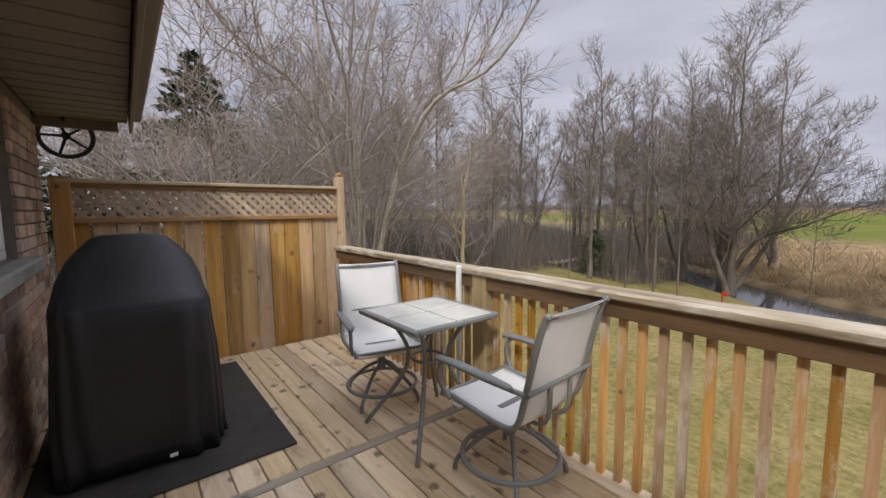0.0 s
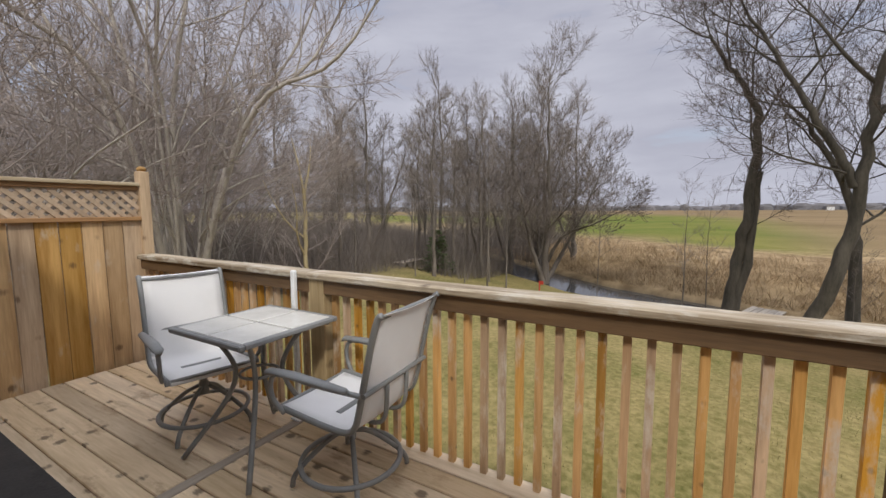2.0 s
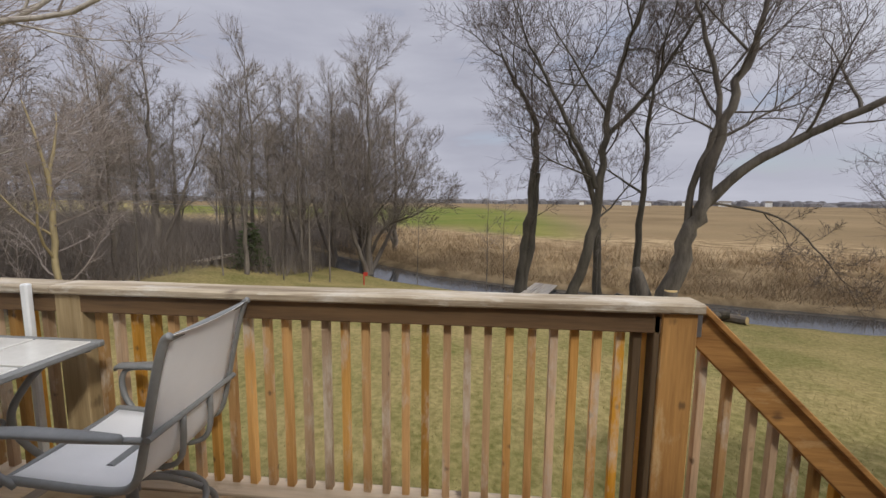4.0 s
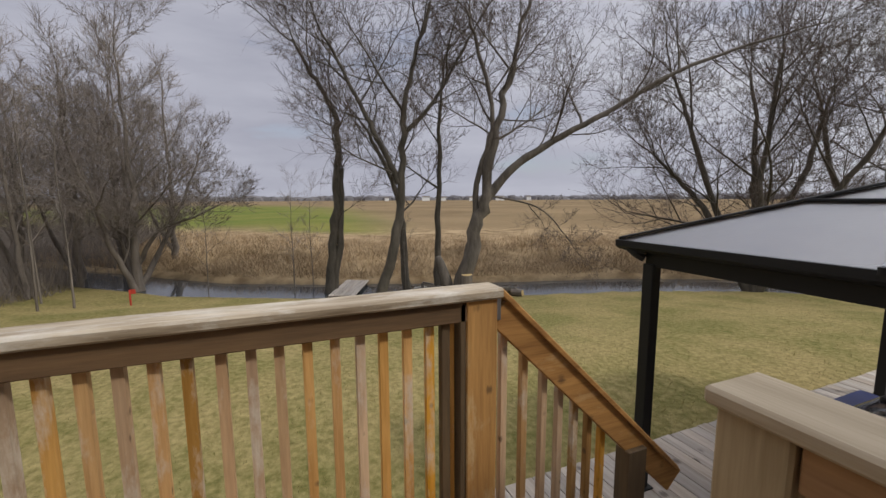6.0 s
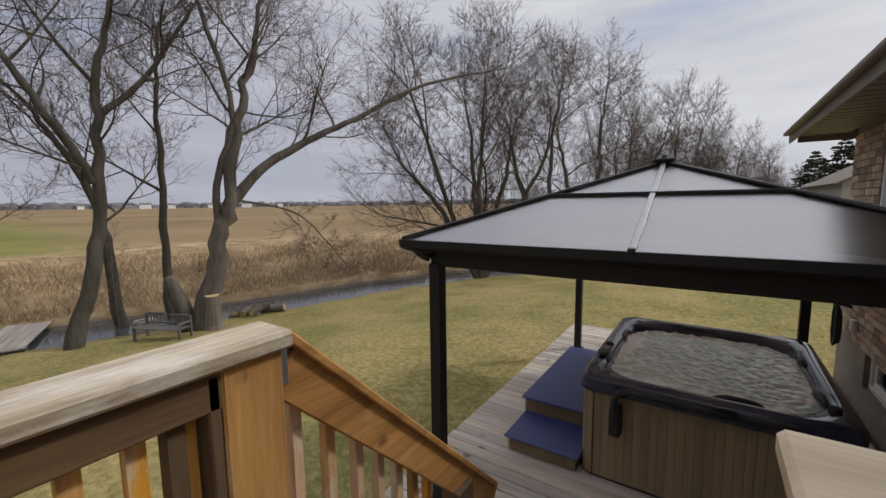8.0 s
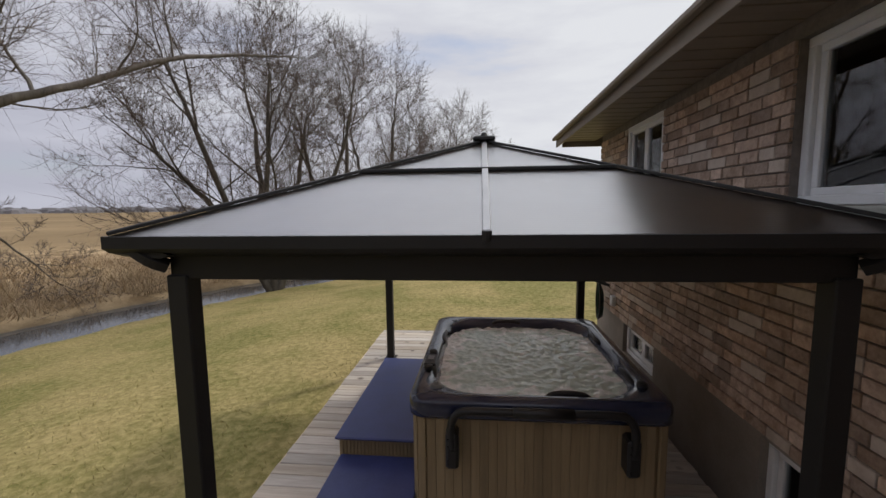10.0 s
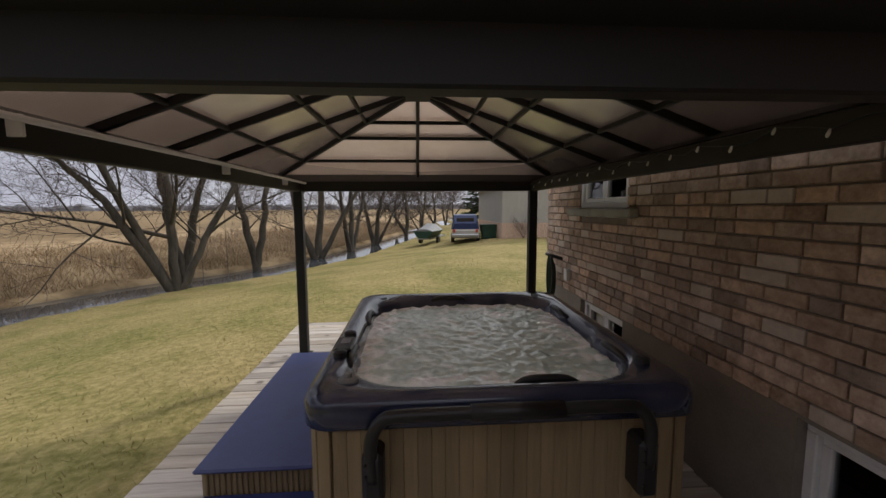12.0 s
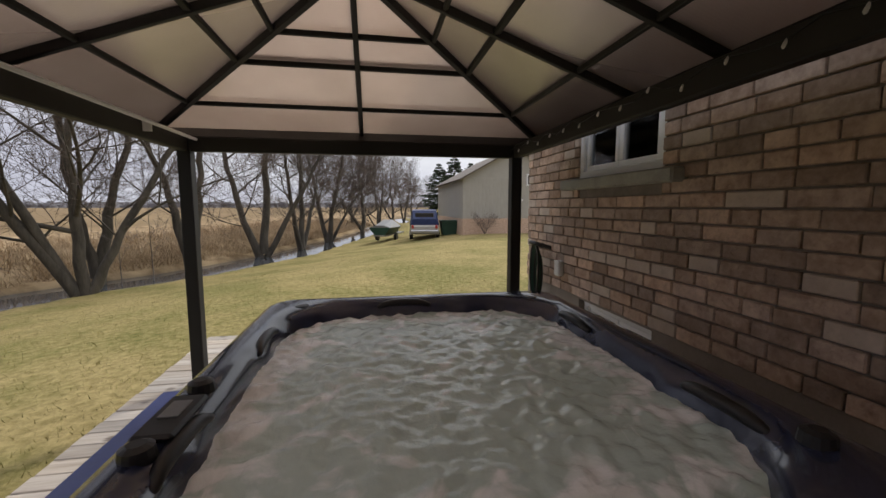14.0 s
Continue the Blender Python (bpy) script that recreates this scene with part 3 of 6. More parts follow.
def build_creek():
    m = Mesh()
    pts = curve([(x, y, 0) for x, y in CREEK], 8)
    ring = []
    for i, p in enumerate(pts):
        d = (pts[min(i + 1, len(pts) - 1)] - pts[max(i - 1, 0)]).normalized()
        n = Vector((d.y, -d.x, 0)) * 1.9
        ring.append(((p - n).to_tuple()[:2] + (-2.52,), (p + n).to_tuple()[:2] + (-2.52,)))
    for (a, b), (c, d) in zip(ring[:-1], ring[1:]):
        m.add([a, b, d, c], [(0, 1, 2, 3)])
    solid("water", m, CREEK_WATER, "narrow grey creek winding between lawn and dry reeds", "water")


build_creek()


# ---- house ----
def wall_with_holes(name, x0, x1, y0, y1, z0, z1, holes, mat, label):
    """A wall along y from x0 to x1, cut through at each hole (y0, y1, z0, z1)."""
    m = Mesh()
    ys = sorted({y0, y1, *[q for h in holes for q in h[:2]]})
    for a, b in zip(ys[:-1], ys[1:]):
        spans = sorted([(h[2], h[3]) for h in holes if h[0] <= a and h[1] >= b])
        z = z0
        for lo, hi in [*spans, (z1, z1)]:
            if lo > z:
                m.box(((x0 + x1) / 2, (a + b) / 2, (z + lo) / 2), (x1 - x0, b - a, lo - z), 0)
            z = max(z, hi)
    return solid(name, m, mat, label, "wall")


HOUSE_Y0, HOUSE_Y1, FOUND = -4.30, 7.7, -0.40
WINDOWS = [(5.62, 6.61, 0.59, 2.04), (2.85, 3.93, 1.08, 2.03), (-3.28, -2.1, 1.08, 2.03)]
BASEMENT = [(5.65, 6.56, -0.80, -0.42), (3.05, 4.0, -0.95, -0.425)]
brick_wall = wall_with_holes("wall_west", HX + 0.014, HX + 0.24, HOUSE_Y0, HOUSE_Y1, FOUND, 2.15, WINDOWS, MORTAR, "mortar bed of the brown brick house wall")
wall_with_holes("wall_foundation", HX + 0.012, HX + 0.26, HOUSE_Y0, HOUSE_Y1, -1.6, FOUND, BASEMENT, CONCRETE, "bare concrete foundation under the brick wall")
solid("wall_north", Mesh().box((HX + 4.0, HOUSE_Y1 - 0.12, 0.25), (7.5, 0.24, 3.7), 0), MORTAR, "end wall of the brick house", "wall")
solid("wall_south", Mesh().box((HX + 4.0, HOUSE_Y0 + 0.12, 0.25), (7.5, 0.24, 3.7), 0), MORTAR, "end wall of the brick house", "wall")
solid("wall_east", Mesh().box((7.8, 1.5, 0.3), (0.24, 13, 3.8), 0), MORTAR, "back wall of the brick house", "wall")
solid("floor_inside", Mesh().box((4.0, 1.5, 0.0), (7.3, 12.5, 0.1), 0), UNLIT_DARK, "house floor coloured near-black as if unlit", "floor")

# roof: hipped, with fascia, gutter lip and ribbed soffit
m = Mesh()
ex0, ex1, ey0, ey1, ez = -0.69, 8.4, -4.36, 8.1, 2.215
rise = 0.42 * (ex1 - ex0) / 2
cx = (ex0 + ex1) / 2
v = [(ex0, ey0, ez), (ex1, ey0, ez), (ex1, ey1, ez), (ex0, ey1, ez), (cx, ey0 + 4.5, ez + rise), (cx, ey1 - 4.5, ez + rise)]
m.add(v + [(x, y, z - 0.04) for x, y, z in v[:4]], [(0, 4, 5, 3), (1, 2, 5, 4), (0, 1, 4), (2, 3, 5), (0, 3, 9, 6), (3, 2, 8, 9), (2, 1, 7, 8), (1, 0, 6, 7), (6, 9, 8, 7)])
roof = tagged(new("house_roof", m.data("house_roof", SHINGLE)), "dark shingled hip roof with tan eaves", "roof", kind="structure")
part("fascia", Mesh().box((ex0 + 0.012, 1.87, 2.11), (0.024, 12.46, 0.15), 0.003), SOFFIT, roof, "tan metal fascia")
part("gutter", Mesh().box((ex0 - 0.035, 1.87, 2.16), (0.068, 12.42, 0.05), 0.012), SOFFIT, roof, "tan gutter edge")
part("fascia", Mesh().box((cx, ey0 + 0.012, 2.11), (8.9, 0.024, 0.15), 0.003), SOFFIT, roof, "tan metal fascia")
part("fascia", Mesh().box((cx, ey1 - 0.012, 2.11), (8.9, 0.024, 0.15), 0.003), SOFFIT, roof, "tan metal fascia")
m = Mesh()
m.box((-0.375, 1.87, 2.142), (0.57, 12.4, 0.006), 0.0)
soffit = solid("soffit", m, SOFFIT, "ribbed tan metal soffit under the eave", "soffit")
strip = Mesh().box((0, 0, 0), (0.57, 0.094, 0.012), 0.003).data("soffit_strip", SOFFIT)
for i in range(124):
    ob = new("soffit_strip", strip)
    ob.parent, ob.matrix_basis = soffit, pose(-0.375, -4.28 + i * 0.1, 2.12 + 0.004 * (i % 2))


def window(name, y0, y1, z0, z1, panes, label, sill=True, depth=0.10):
    ob = new(name)
    tagged(ob, label, "window", kind="structure")
    w, x = 0.055, HX + depth
    f = Mesh()
    f.box((x, (y0 + y1) / 2, z0 + w / 2), (0.08, y1 - y0, w), 0.006)
    f.box((x, (y0 + y1) / 2, z1 - w / 2), (0.08, y1 - y0, w), 0.006)
    f.box((x, y0 + w / 2, (z0 + z1) / 2), (0.078, w, z1 - z0 - 2 * w), 0.006)
    f.box((x, y1 - w / 2, (z0 + z1) / 2), (0.078, w, z1 - z0 - 2 * w), 0.006)
    part("window_frame", f, WHITE, ob, "white vinyl frame")
    step = (y1 - y0 - 2 * w) / panes
    for i in range(panes):
        a, b = y0 + w + i * step, y0 + w + (i + 1) * step
        s = Mesh()
        q = 0.045
        s.box((x + 0.012, (a + b) / 2, z0 + w + q / 2), (0.05, b - a - 0.004, q), 0.005)
        s.box((x + 0.012, (a + b) / 2, z1 - w - q / 2), (0.05, b - a - 0.004, q), 0.005)
        s.box((x + 0.012, a + q / 2 + 0.002, (z0 + z1) / 2), (0.048, q, z1 - z0 - 2 * w - 2 * q), 0.005)
        s.box((x + 0.012, b - q / 2 - 0.002, (z0 + z1) / 2), (0.048, q, z1 - z0 - 2 * w - 2 * q), 0.005)
        sash = part("sash", s, WHITE, ob, "white sash")
        g = part("pane", Mesh().box((x + 0.012, (a + b) / 2, (z0 + z1) / 2), (0.006, b - a - 2 * q, z1 - z0 - 2 * w - 2 * q), 0), GLASS, sash, "reflecting glass pane")
        g.visible_shadow = False
    # added sheet inside the wall; its dark colour stands for room shade
    part("backing", Mesh().box((x + 0.5, (y0 + y1) / 2, (z0 + z1) / 2), (0.02, y1 - y0 + 0.3, z1 - z0 + 0.2), 0), UNLIT_DARK, ob, "near-black sheet standing in for the unlit room")
    if sill:
        part("window_sill", Mesh().box((HX, (y0 + y1) / 2, z0 - 0.045), (0.17, y1 - y0 + 0.36, 0.085), 0.012), STONE, ob, "rough grey stone sill")
    return ob


window("window_1", *WINDOWS[0], 2, "white double casement window with stone sill in brick", depth=0.045)
window("window_2", *WINDOWS[1], 2, "white framed window above the upper deck")
window("window_3", *WINDOWS[2], 1, "white framed window beside the covered grill")
window("window_4", *BASEMENT[0], 2, "small white basement slider in the foundation", sill=False)
window("window_5", *BASEMENT[1], 2, "small white basement window near the deck stairs", sill=False)


# ---- upper deck ----
upper = solid("floor", Mesh().box((-1.245, -1.44, -0.13), (2.29, 4.9, 0.16), 0), RAIL_X, "stained wooden upper deck of planks with dark knots", "deck floor")
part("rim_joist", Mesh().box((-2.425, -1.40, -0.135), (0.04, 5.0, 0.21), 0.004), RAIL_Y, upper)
part("rim_joist", Mesh().box((-0.75, 1.075, -0.135), (1.26, 0.04, 0.21), 0.004), RAIL_X, upper)
for y in (-3.75, -1.5, 0.9):
    for x in (-2.3, -1.25, -0.2):
        part("support_post", Mesh().box((x, y, -0.85), (0.14, 0.14, 1.3), 0.005), RAIL_Z, upper)

POST_Y = wood("orange_handrail_wood", (0.20, 0.085, 0.02), (0.55, 0.285, 0.085), "y", spots=(0.06, 0.03, 0.015), spot_scale=6.0, spot_edge=0.1, worn=(0.58, 0.40, 0.20), worn_at=0.62)

# ---- lawn-side rail ----
rail = thing("deck_railing", (RAIL, 0, 0), "weathered wooden deck railing with square balusters", "railing")
rail_1 = rail


def baluster_mesh(h, cut=0.03):
    s = 0.0165
    v = [(-s, -s, 0), (s, -s, 0), (s, s, 0), (-s, s, 0), (-s, -s, h - cut), (s, -s, h - cut), (s, s, h - cut), (-s, s, h - cut),
         (-s * 0.4, -s * 0.4, h), (s * 0.4, -s * 0.4, h), (s * 0.4, s * 0.4, h), (-s * 0.4, s * 0.4, h)]
    f = [(3, 2, 1, 0), (8, 9, 10, 11)]
    for k in (0, 4):
        f += [(k + i, k + (i + 1) % 4, k + 4 + (i + 1) % 4, k + 4 + i) for i in range(4)]
    m = Mesh()
    m.add(v, f)
    return m.data("baluster", RAIL_Z)


BAL = baluster_mesh(1.06)
rng = random.Random(4)
y = -3.90
while y < 0.92:
    if not -1.86 < y < -1.60:
        ob = new("baluster", BAL)
        ob.parent, ob.matrix_basis = rail, pose(-0.012 + rng.uniform(-0.002, 0.002), y + rng.uniform(-0.003, 0.003), -0.14, 0, 0, rng.choice((0, 90, 180, 270)) + rng.uniform(-2, 2))
    y += 0.0922
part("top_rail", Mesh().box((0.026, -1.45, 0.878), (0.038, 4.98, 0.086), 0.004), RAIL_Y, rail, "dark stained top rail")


def cap(y0, y1):
    m = Mesh()
    rings = []
    n = max(3, int((y1 - y0) / 0.25))
    for i in range(n + 1):
        y = y0 + (y1 - y0) * i / n
        w = 0.072 + 0.0015 * math.sin(i * 2.1)
        dz = 0.002 * math.sin(i * 1.3)
        rings.append([(-w + 0.008, y, 0.923), (w - 0.008, y, 0.923), (w, y, 0.931), (w, y, 0.955 + dz), (w - 0.008, y, 0.964 + dz), (-w + 0.008, y, 0.964 + dz), (-w, y, 0.955 + dz), (-w, y, 0.931)])
    return m.loft(rings)


part("cap_board", cap(-3.94, -1.76), CAP_Y, rail, "sun-bleached cap board")
part("cap_board", cap(-1.755, 1.10), CAP_Y, rail, "sun-bleached cap board")
part("end_post", Mesh().box((0.0, 1.015, 0.312), (0.10, 0.14, 1.22), 0.005), POST_Z, rail, "square end post")
part("end_post", Mesh().box((0.0, 0.865, 0.31), (0.038, 0.038, 1.18), 0.004), DARK_Z, rail, "dark brown baluster")
# board added over the -y post face; its dark colour stands for shade
part("side_board", Mesh().box((0.0, 0.93, 0.31), (0.09, 0.026, 1.2), 0.004), DARK_Z, rail, "dark board added for the shaded post side")
part("mid_post", Mesh().box((-0.01, -1.70, 0.312), (0.116, 0.13, 1.22), 0.005), GREYPOST_Z, rail, "square middle post")
part("bracket", Mesh().box((0.0, 1.098, 0.88), (0.06, 0.03, 0.12), 0.003), STEEL, rail, "galvanised bracket")
pole = thing("white_pole", (RAIL + 0.09, -1.85, 0.0), "white plastic pole fixed beside the railing post", "pole")
part("pipe", Mesh().box((0, 0, 0.49), (0.03, 0.035, 0.97), 0.006), WHITE, pole)
part("base_flange", Mesh().box((0, 0, 0.006), (0.08, 0.08, 0.012), 0.004), WHITE, pole)

# ---- stairs with rail ----
STEPS, RUN0, RUN = 6, 1.10, 0.262
stairs = thing("wooden_stairs", (0, 0, 0), "weathered wooden stairs from upper deck to hot tub deck", "stairs")
rise = -L / STEPS
for i in range(1, STEPS):
    z = -i * rise
    for k in (0, 1):
        part("tread", Mesh().box((-1.87, RUN0 + (i - 1) * RUN + 0.07 + k * 0.132, z - 0.02), (1.0, 0.128, 0.038), 0.005), DECK_X, stairs)
for x in (-2.385, -1.355):
    m = Mesh()
    prof = [(RUN0 - 0.02, -0.03), (RUN0 + (STEPS - 1) * RUN, L + 0.16), (RUN0 + (STEPS - 1) * RUN, L + 0.004), (RUN0 + (STEPS - 1) * RUN - 0.2, L + 0.004), (RUN0 - 0.02, -0.35)]
    m.loft([[(x - 0.019, a, b) for a, b in prof], [(x + 0.019, a, b) for a, b in prof]])
    part("stringer", m, RAIL_Y, stairs)

stair_rail = thing("stair_railing", (RAIL, 0, 0), "sloping orange-stained stair handrail with balusters", "railing")
a, b = Vector((0, 1.11, 0.925)), Vector((0, 2.25, -0.19))
part("handrail", Mesh().beam(a + Vector((0, 0, -0.06)), b + Vector((0, 0, -0.06)), 0.038, 0.14, 0.004), POST_Y, stair_rail, "orange-stained handrail board")
part("handrail_cap", Mesh().beam(a + Vector((0, 0, 0.022)), b + Vector((0, 0, 0.022)), 0.075, 0.026, 0.005), POST_Y, stair_rail, "orange-stained top board")
for i, y in enumerate((1.16, 1.27, 1.38, 1.475, 1.57, 1.66, 1.75)):
    z = 0.93 - (y - 1.12) * 0.982 - 0.09
    floor = -((y - RUN0) // RUN + 1) * rise - 0.12
    ob = part("baluster", Mesh().box((-0.036, y, (z + floor) / 2), (0.034, 0.034, z - floor), 0.003), RAIL_Z, stair_rail)
part("lower_post", Mesh().box((-0.0, 1.93, (0.03 + L) / 2), (0.09, 0.13, 0.03 - L), 0.005), DARK_Z, stair_rail, "dark square lower post")

# ---- cross rail between stairs and house ----
cross = thing("cross_railing", (-0.07, 1.11, 0), "short wooden railing between the stairs and house", "railing")
m = Mesh()
m.box((-0.70, 0.0, 0.946), (1.36, 0.165, 0.038), 0.008)
part("cap_board", m, CAP_X, cross, "pale cap board with knots")
part("end_post", Mesh().box((-1.30, 0.0, 0.303), (0.13, 0.12, 1.245), 0.006), GREYPOST_Z, cross, "square end post")
part("top_rail", Mesh().box((-0.63, -0.03, 0.875), (1.2, 0.038, 0.09), 0.004), RAIL_X, cross)
for i in range(12):
    ob = new("baluster", BAL)
    ob.parent, ob.matrix_basis = cross, pose(-1.12 + i * 0.0922, 0.01, -0.14)

# ---- privacy fence ----
fence = thing("privacy_fence", (0, FENCE, 0), "tall cedar privacy fence with lattice top", "fence")
rng = random.Random(9)
x = -2.335
boards = Mesh().box((0, 0, 0), (0.136, 0.018, 1.36), 0.003).data("fence_board", CEDAR_Z)
i = 0
while x > -3 and x < -0.30:
    ob = new("fence_board", boards)
    ob.parent, ob.matrix_basis = fence, pose(x, rng.uniform(-0.003, 0.003), 0.60 + rng.uniform(-0.006, 0.006), 0, rng.uniform(-0.25, 0.25), 0)
    x += 0.1415 if x < -1.3 else 0.150
part("middle_rail", Mesh().box((-1.3, 0.022, 1.285), (2.2, 0.05, 0.036), 0.004), RAIL_X, fence)
part("top_rail", Mesh().box((-1.3, 0.012, 1.59), (2.2, 0.085, 0.03), 0.005), CAP_X, fence)
part("top_stop", Mesh().box((-1.3, 0.018, 1.557), (2.2, 0.02, 0.036), 0.003), RAIL_X, fence)
part("end_post", Mesh().box((-2.445, 0.0, 0.58), (0.085, 0.09, 2.26), 0.006), CEDAR_Z, fence, "square cedar post")
part("post_cap", Mesh().box((-2.445, 0.0, 1.73), (0.07, 0.07, 0.05), 0.02), CEDAR_Z, fence, "small post cap")
part("end_post", Mesh().box((-0.22, 0.0, 0.50), (0.12, 0.10, 2.24), 0.006), POST_Z, fence, "square brown post")


def lattice(sign, y):
    m = Mesh()
    x0, x1, z0, z1 = -2.40, -0.285, 1.295, 1.55
    h = z1 - z0
    s = x0 - h
    while s < x1 + h:
        t0, t1 = 0.0, h
        xa = s if sign > 0 else s + h
        pts = []
        for t in (t0, t1):
            pts.append([xa + sign * t, z0 + t])
        (ax, az), (bx, bz) = pts
        if sign < 0:
            (ax, az), (bx, bz) = (bx, bz), (ax, az)
        if ax < x0:
            az += (x0 - ax) * (bz - az) / (bx - ax)
            ax = x0
        if bx > x1:
            bz += (x1 - bx) * (bz - az) / (bx - ax)
            bx = x1
        if bx - ax > 0.02:
            m.beam((ax, y, az), (bx, y, bz), 0.007, 0.034, 0.001)
        s += 0.088
    return m


part("lattice", lattice(1, 0.006), LATTICE, fence, "diagonal lattice strips")
part("lattice", lattice(-1, -0.004), LATTICE, fence, "diagonal lattice strips")
solid("gravel", Mesh().box((-1.25, FENCE + 0.08, -0.06), (2.2, 0.13, 0.05), 0.01), GRAVEL, "strip of white gravel under the fence", "gravel")

# ---- lower deck ----
lower = solid("floor_lower", Mesh().box((-1.88, 4.67, L - 0.11), (3.5, 6.9, 0.14), 0), RAIL_X, "grey weathered plank deck under the gazebo", "deck floor")


# ---- gazebo ----
gaz = thing("gazebo", (GAZ_X, GAZ_Y, L), "black metal gazebo with bronze polycarbonate hip roof", "gazebo")
G = -L
px, py = 1.345, 1.97          # posts
hx, hy = 1.60, 2.07            # eaves
eave, apex, ridge = 0.985 + G, 1.56 + G, 0.62
for sx in (-1, 1):
    for sy in (-1, 1):
        p = Mesh().box((sx * px, sy * py, (0.81 + G) / 2), (0.095, 0.095, 0.81 + G), 0.006)
        post = part("post", p, BLACK, gaz)
        part("base_plate", Mesh().box((sx * px, sy * py, 0.006), (0.16, 0.16, 0.012), 0.003), BLACK, post)
        br = Mesh()
        br.tube(curve([(sx * (px + 0.04), sy * (py + 0.04), 0.85 + G), (sx * (px + 0.09), sy * (py + 0.08), 0.885 + G), (sx * (hx - 0.04), sy * (hy - 0.04), 0.955 + G)]), 0.035, 6)
        part("corner_bracket", br, BLACK, post)
for s in (-1, 1):
    m = Mesh()
    m.box((0, s * py, 0.845 + G), (2 * px + 0.08, 0.06, 0.11), 0.006)
    part("beam", m, BLACK, gaz)
    m = Mesh()
    m.box((s * px, 0, 0.843 + G), (0.06, 2 * py - 0.06, 0.11), 0.006)
    part("beam", m, BLACK, gaz)
    m = Mesh()
    m.loft([[(-hx, s * (hy - 0.0), 0.915 + G), (-hx, s * (hy + 0.03), 0.935 + G), (-hx, s * (hy + 0.03), eave), (-hx, s * (hy - 0.02), eave), (-hx, s * (py - 0.02), 0.905 + G), (-hx, s * (py + 0.02), 0.89 + G)],
            [(hx, s * (hy - 0.0), 0.915 + G), (hx, s * (hy + 0.03), 0.935 + G), (hx, s * (hy + 0.03), eave), (hx, s * (hy - 0.02), eave), (hx, s * (py - 0.02), 0.905 + G), (hx, s * (py + 0.02), 0.89 + G)]])
    part("cornice", m, BLACK, gaz)
    m = Mesh()
    m.loft([[(s * hx, -hy, 0.915 + G), (s * (hx + 0.03), -hy, 0.935 + G), (s * (hx + 0.03), -hy, eave), (s * (hx - 0.02), -hy, eave), (s * (px - 0.02), -hy, 0.905 + G), (s * (px + 0.02), -hy, 0.89 + G)],
            [(s * hx, hy, 0.915 + G), (s * (hx + 0.03), hy, 0.935 + G), (s * (hx + 0.03), hy, eave), (s * (hx - 0.02), hy, eave), (s * (px - 0.02), hy, 0.905 + G), (s * (px + 0.02), hy, 0.89 + G)]])
    part("cornice", m, BLACK, gaz)

corner = {(sx, sy): Vector((sx * hx, sy * hy, eave)) for sx in (-1, 1) for sy in (-1, 1)}
top = {sy: Vector((0, sy * ridge, apex)) for sy in (-1, 1)}


def V3(x, y, z):
    return Vector((x, y, z))


def sheet(a, b, c, d, t=0.008):
    n = (b - a).cross(d - a).normalized() * t
    q = [a, b, c, d]
    m = Mesh()
    m.loft([[p[:] for p in q], [(p - n)[:] for p in q]])
    return m


def bars(a, b, w=0.032, h=0.045, drop=0.03):
    return Mesh().beam(a + Vector((0, 0, -drop)), b + Vector((0, 0, -drop)), w, h, 0.004)


UP = Vector((0, 0, 0.012))
for s in (-1, 1):
    # hip ends
    a, b, t = corner[-1, s], corner[1, s], top[s]
    mid = (a + b) / 2
    for e0, e1 in ((a, mid), (mid, b)):
        if s > 0:
            e0, e1 = e1, e0
        part("roof_panel", sheet(e0, e1, t.lerp(e1, 0.001), t.lerp(e0, 0.001)), PANEL, gaz)
    for k, f in enumerate((0.25, 0.54, 0.71)):
        part("purlin", bars(a.lerp(t, f), b.lerp(t, f), 0.03, 0.03), BLACK, gaz)
    part("rafter", bars(mid, t), BLACK, gaz)
    part("cover_strip", Mesh().beam(mid + UP, t + UP, 0.035, 0.016, 0.003), STEEL, gaz, "aluminium cover strip")
    part("bolt", Mesh().tube([mid + Vector((0, s * 0.02, -0.02)), mid + Vector((0, s * 0.02, 0.016))], 0.02, 10), BLACK, gaz)
    part("ring_bar", Mesh().beam(a.lerp(t, 0.54) + UP, b.lerp(t, 0.54) + UP, 0.03, 0.02, 0.003), BLACK, gaz)
    # long sides
    a, b, ta, tb = corner[s, -1], corner[s, 1], top[-1], top[1]
    stops = (-hy, -ridge, 0.0, ridge, hy)
    for y0, y1 in zip(stops[:-1], stops[1:]):
        tops = [V3(0, max(-ridge, min(ridge, y)), apex) for y in (y0, y1)]
        e = [V3(s * hx, y0, eave), V3(s * hx, y1, eave), tops[1], tops[0]]
        if (e[2] - e[3]).length < 0.01:
            e[2] = e[2].lerp(e[1], 0.001)
        if s < 0:
            e = [e[1], e[0], e[3], e[2]]
        part("roof_panel", sheet(*e), PANEL, gaz)
    for y in stops[1:-1]:
        lo, hi = V3(s * hx, y, eave), V3(0, y, apex)
        part("rafter", bars(lo, hi), BLACK, gaz)
        part("cover_strip", Mesh().beam(lo + UP, hi + UP, 0.035, 0.016, 0.003), STEEL, gaz, "aluminium cover strip")
    for f, w in ((0.25, 0.026), (0.54, 0.034), (0.71, 0.026)):
        part("purlin", bars(a.lerp(ta, f), b.lerp(tb, f), w, 0.03), BLACK, gaz)
    for sy in (-1, 1):
        part("hip_rafter", bars(corner[s, sy], top[sy], 0.04, 0.05), BLACK, gaz)
        part("hip_strip", Mesh().beam(corner[s, sy] + UP, top[sy] + UP, 0.05, 0.018, 0.004), BLACK, gaz)
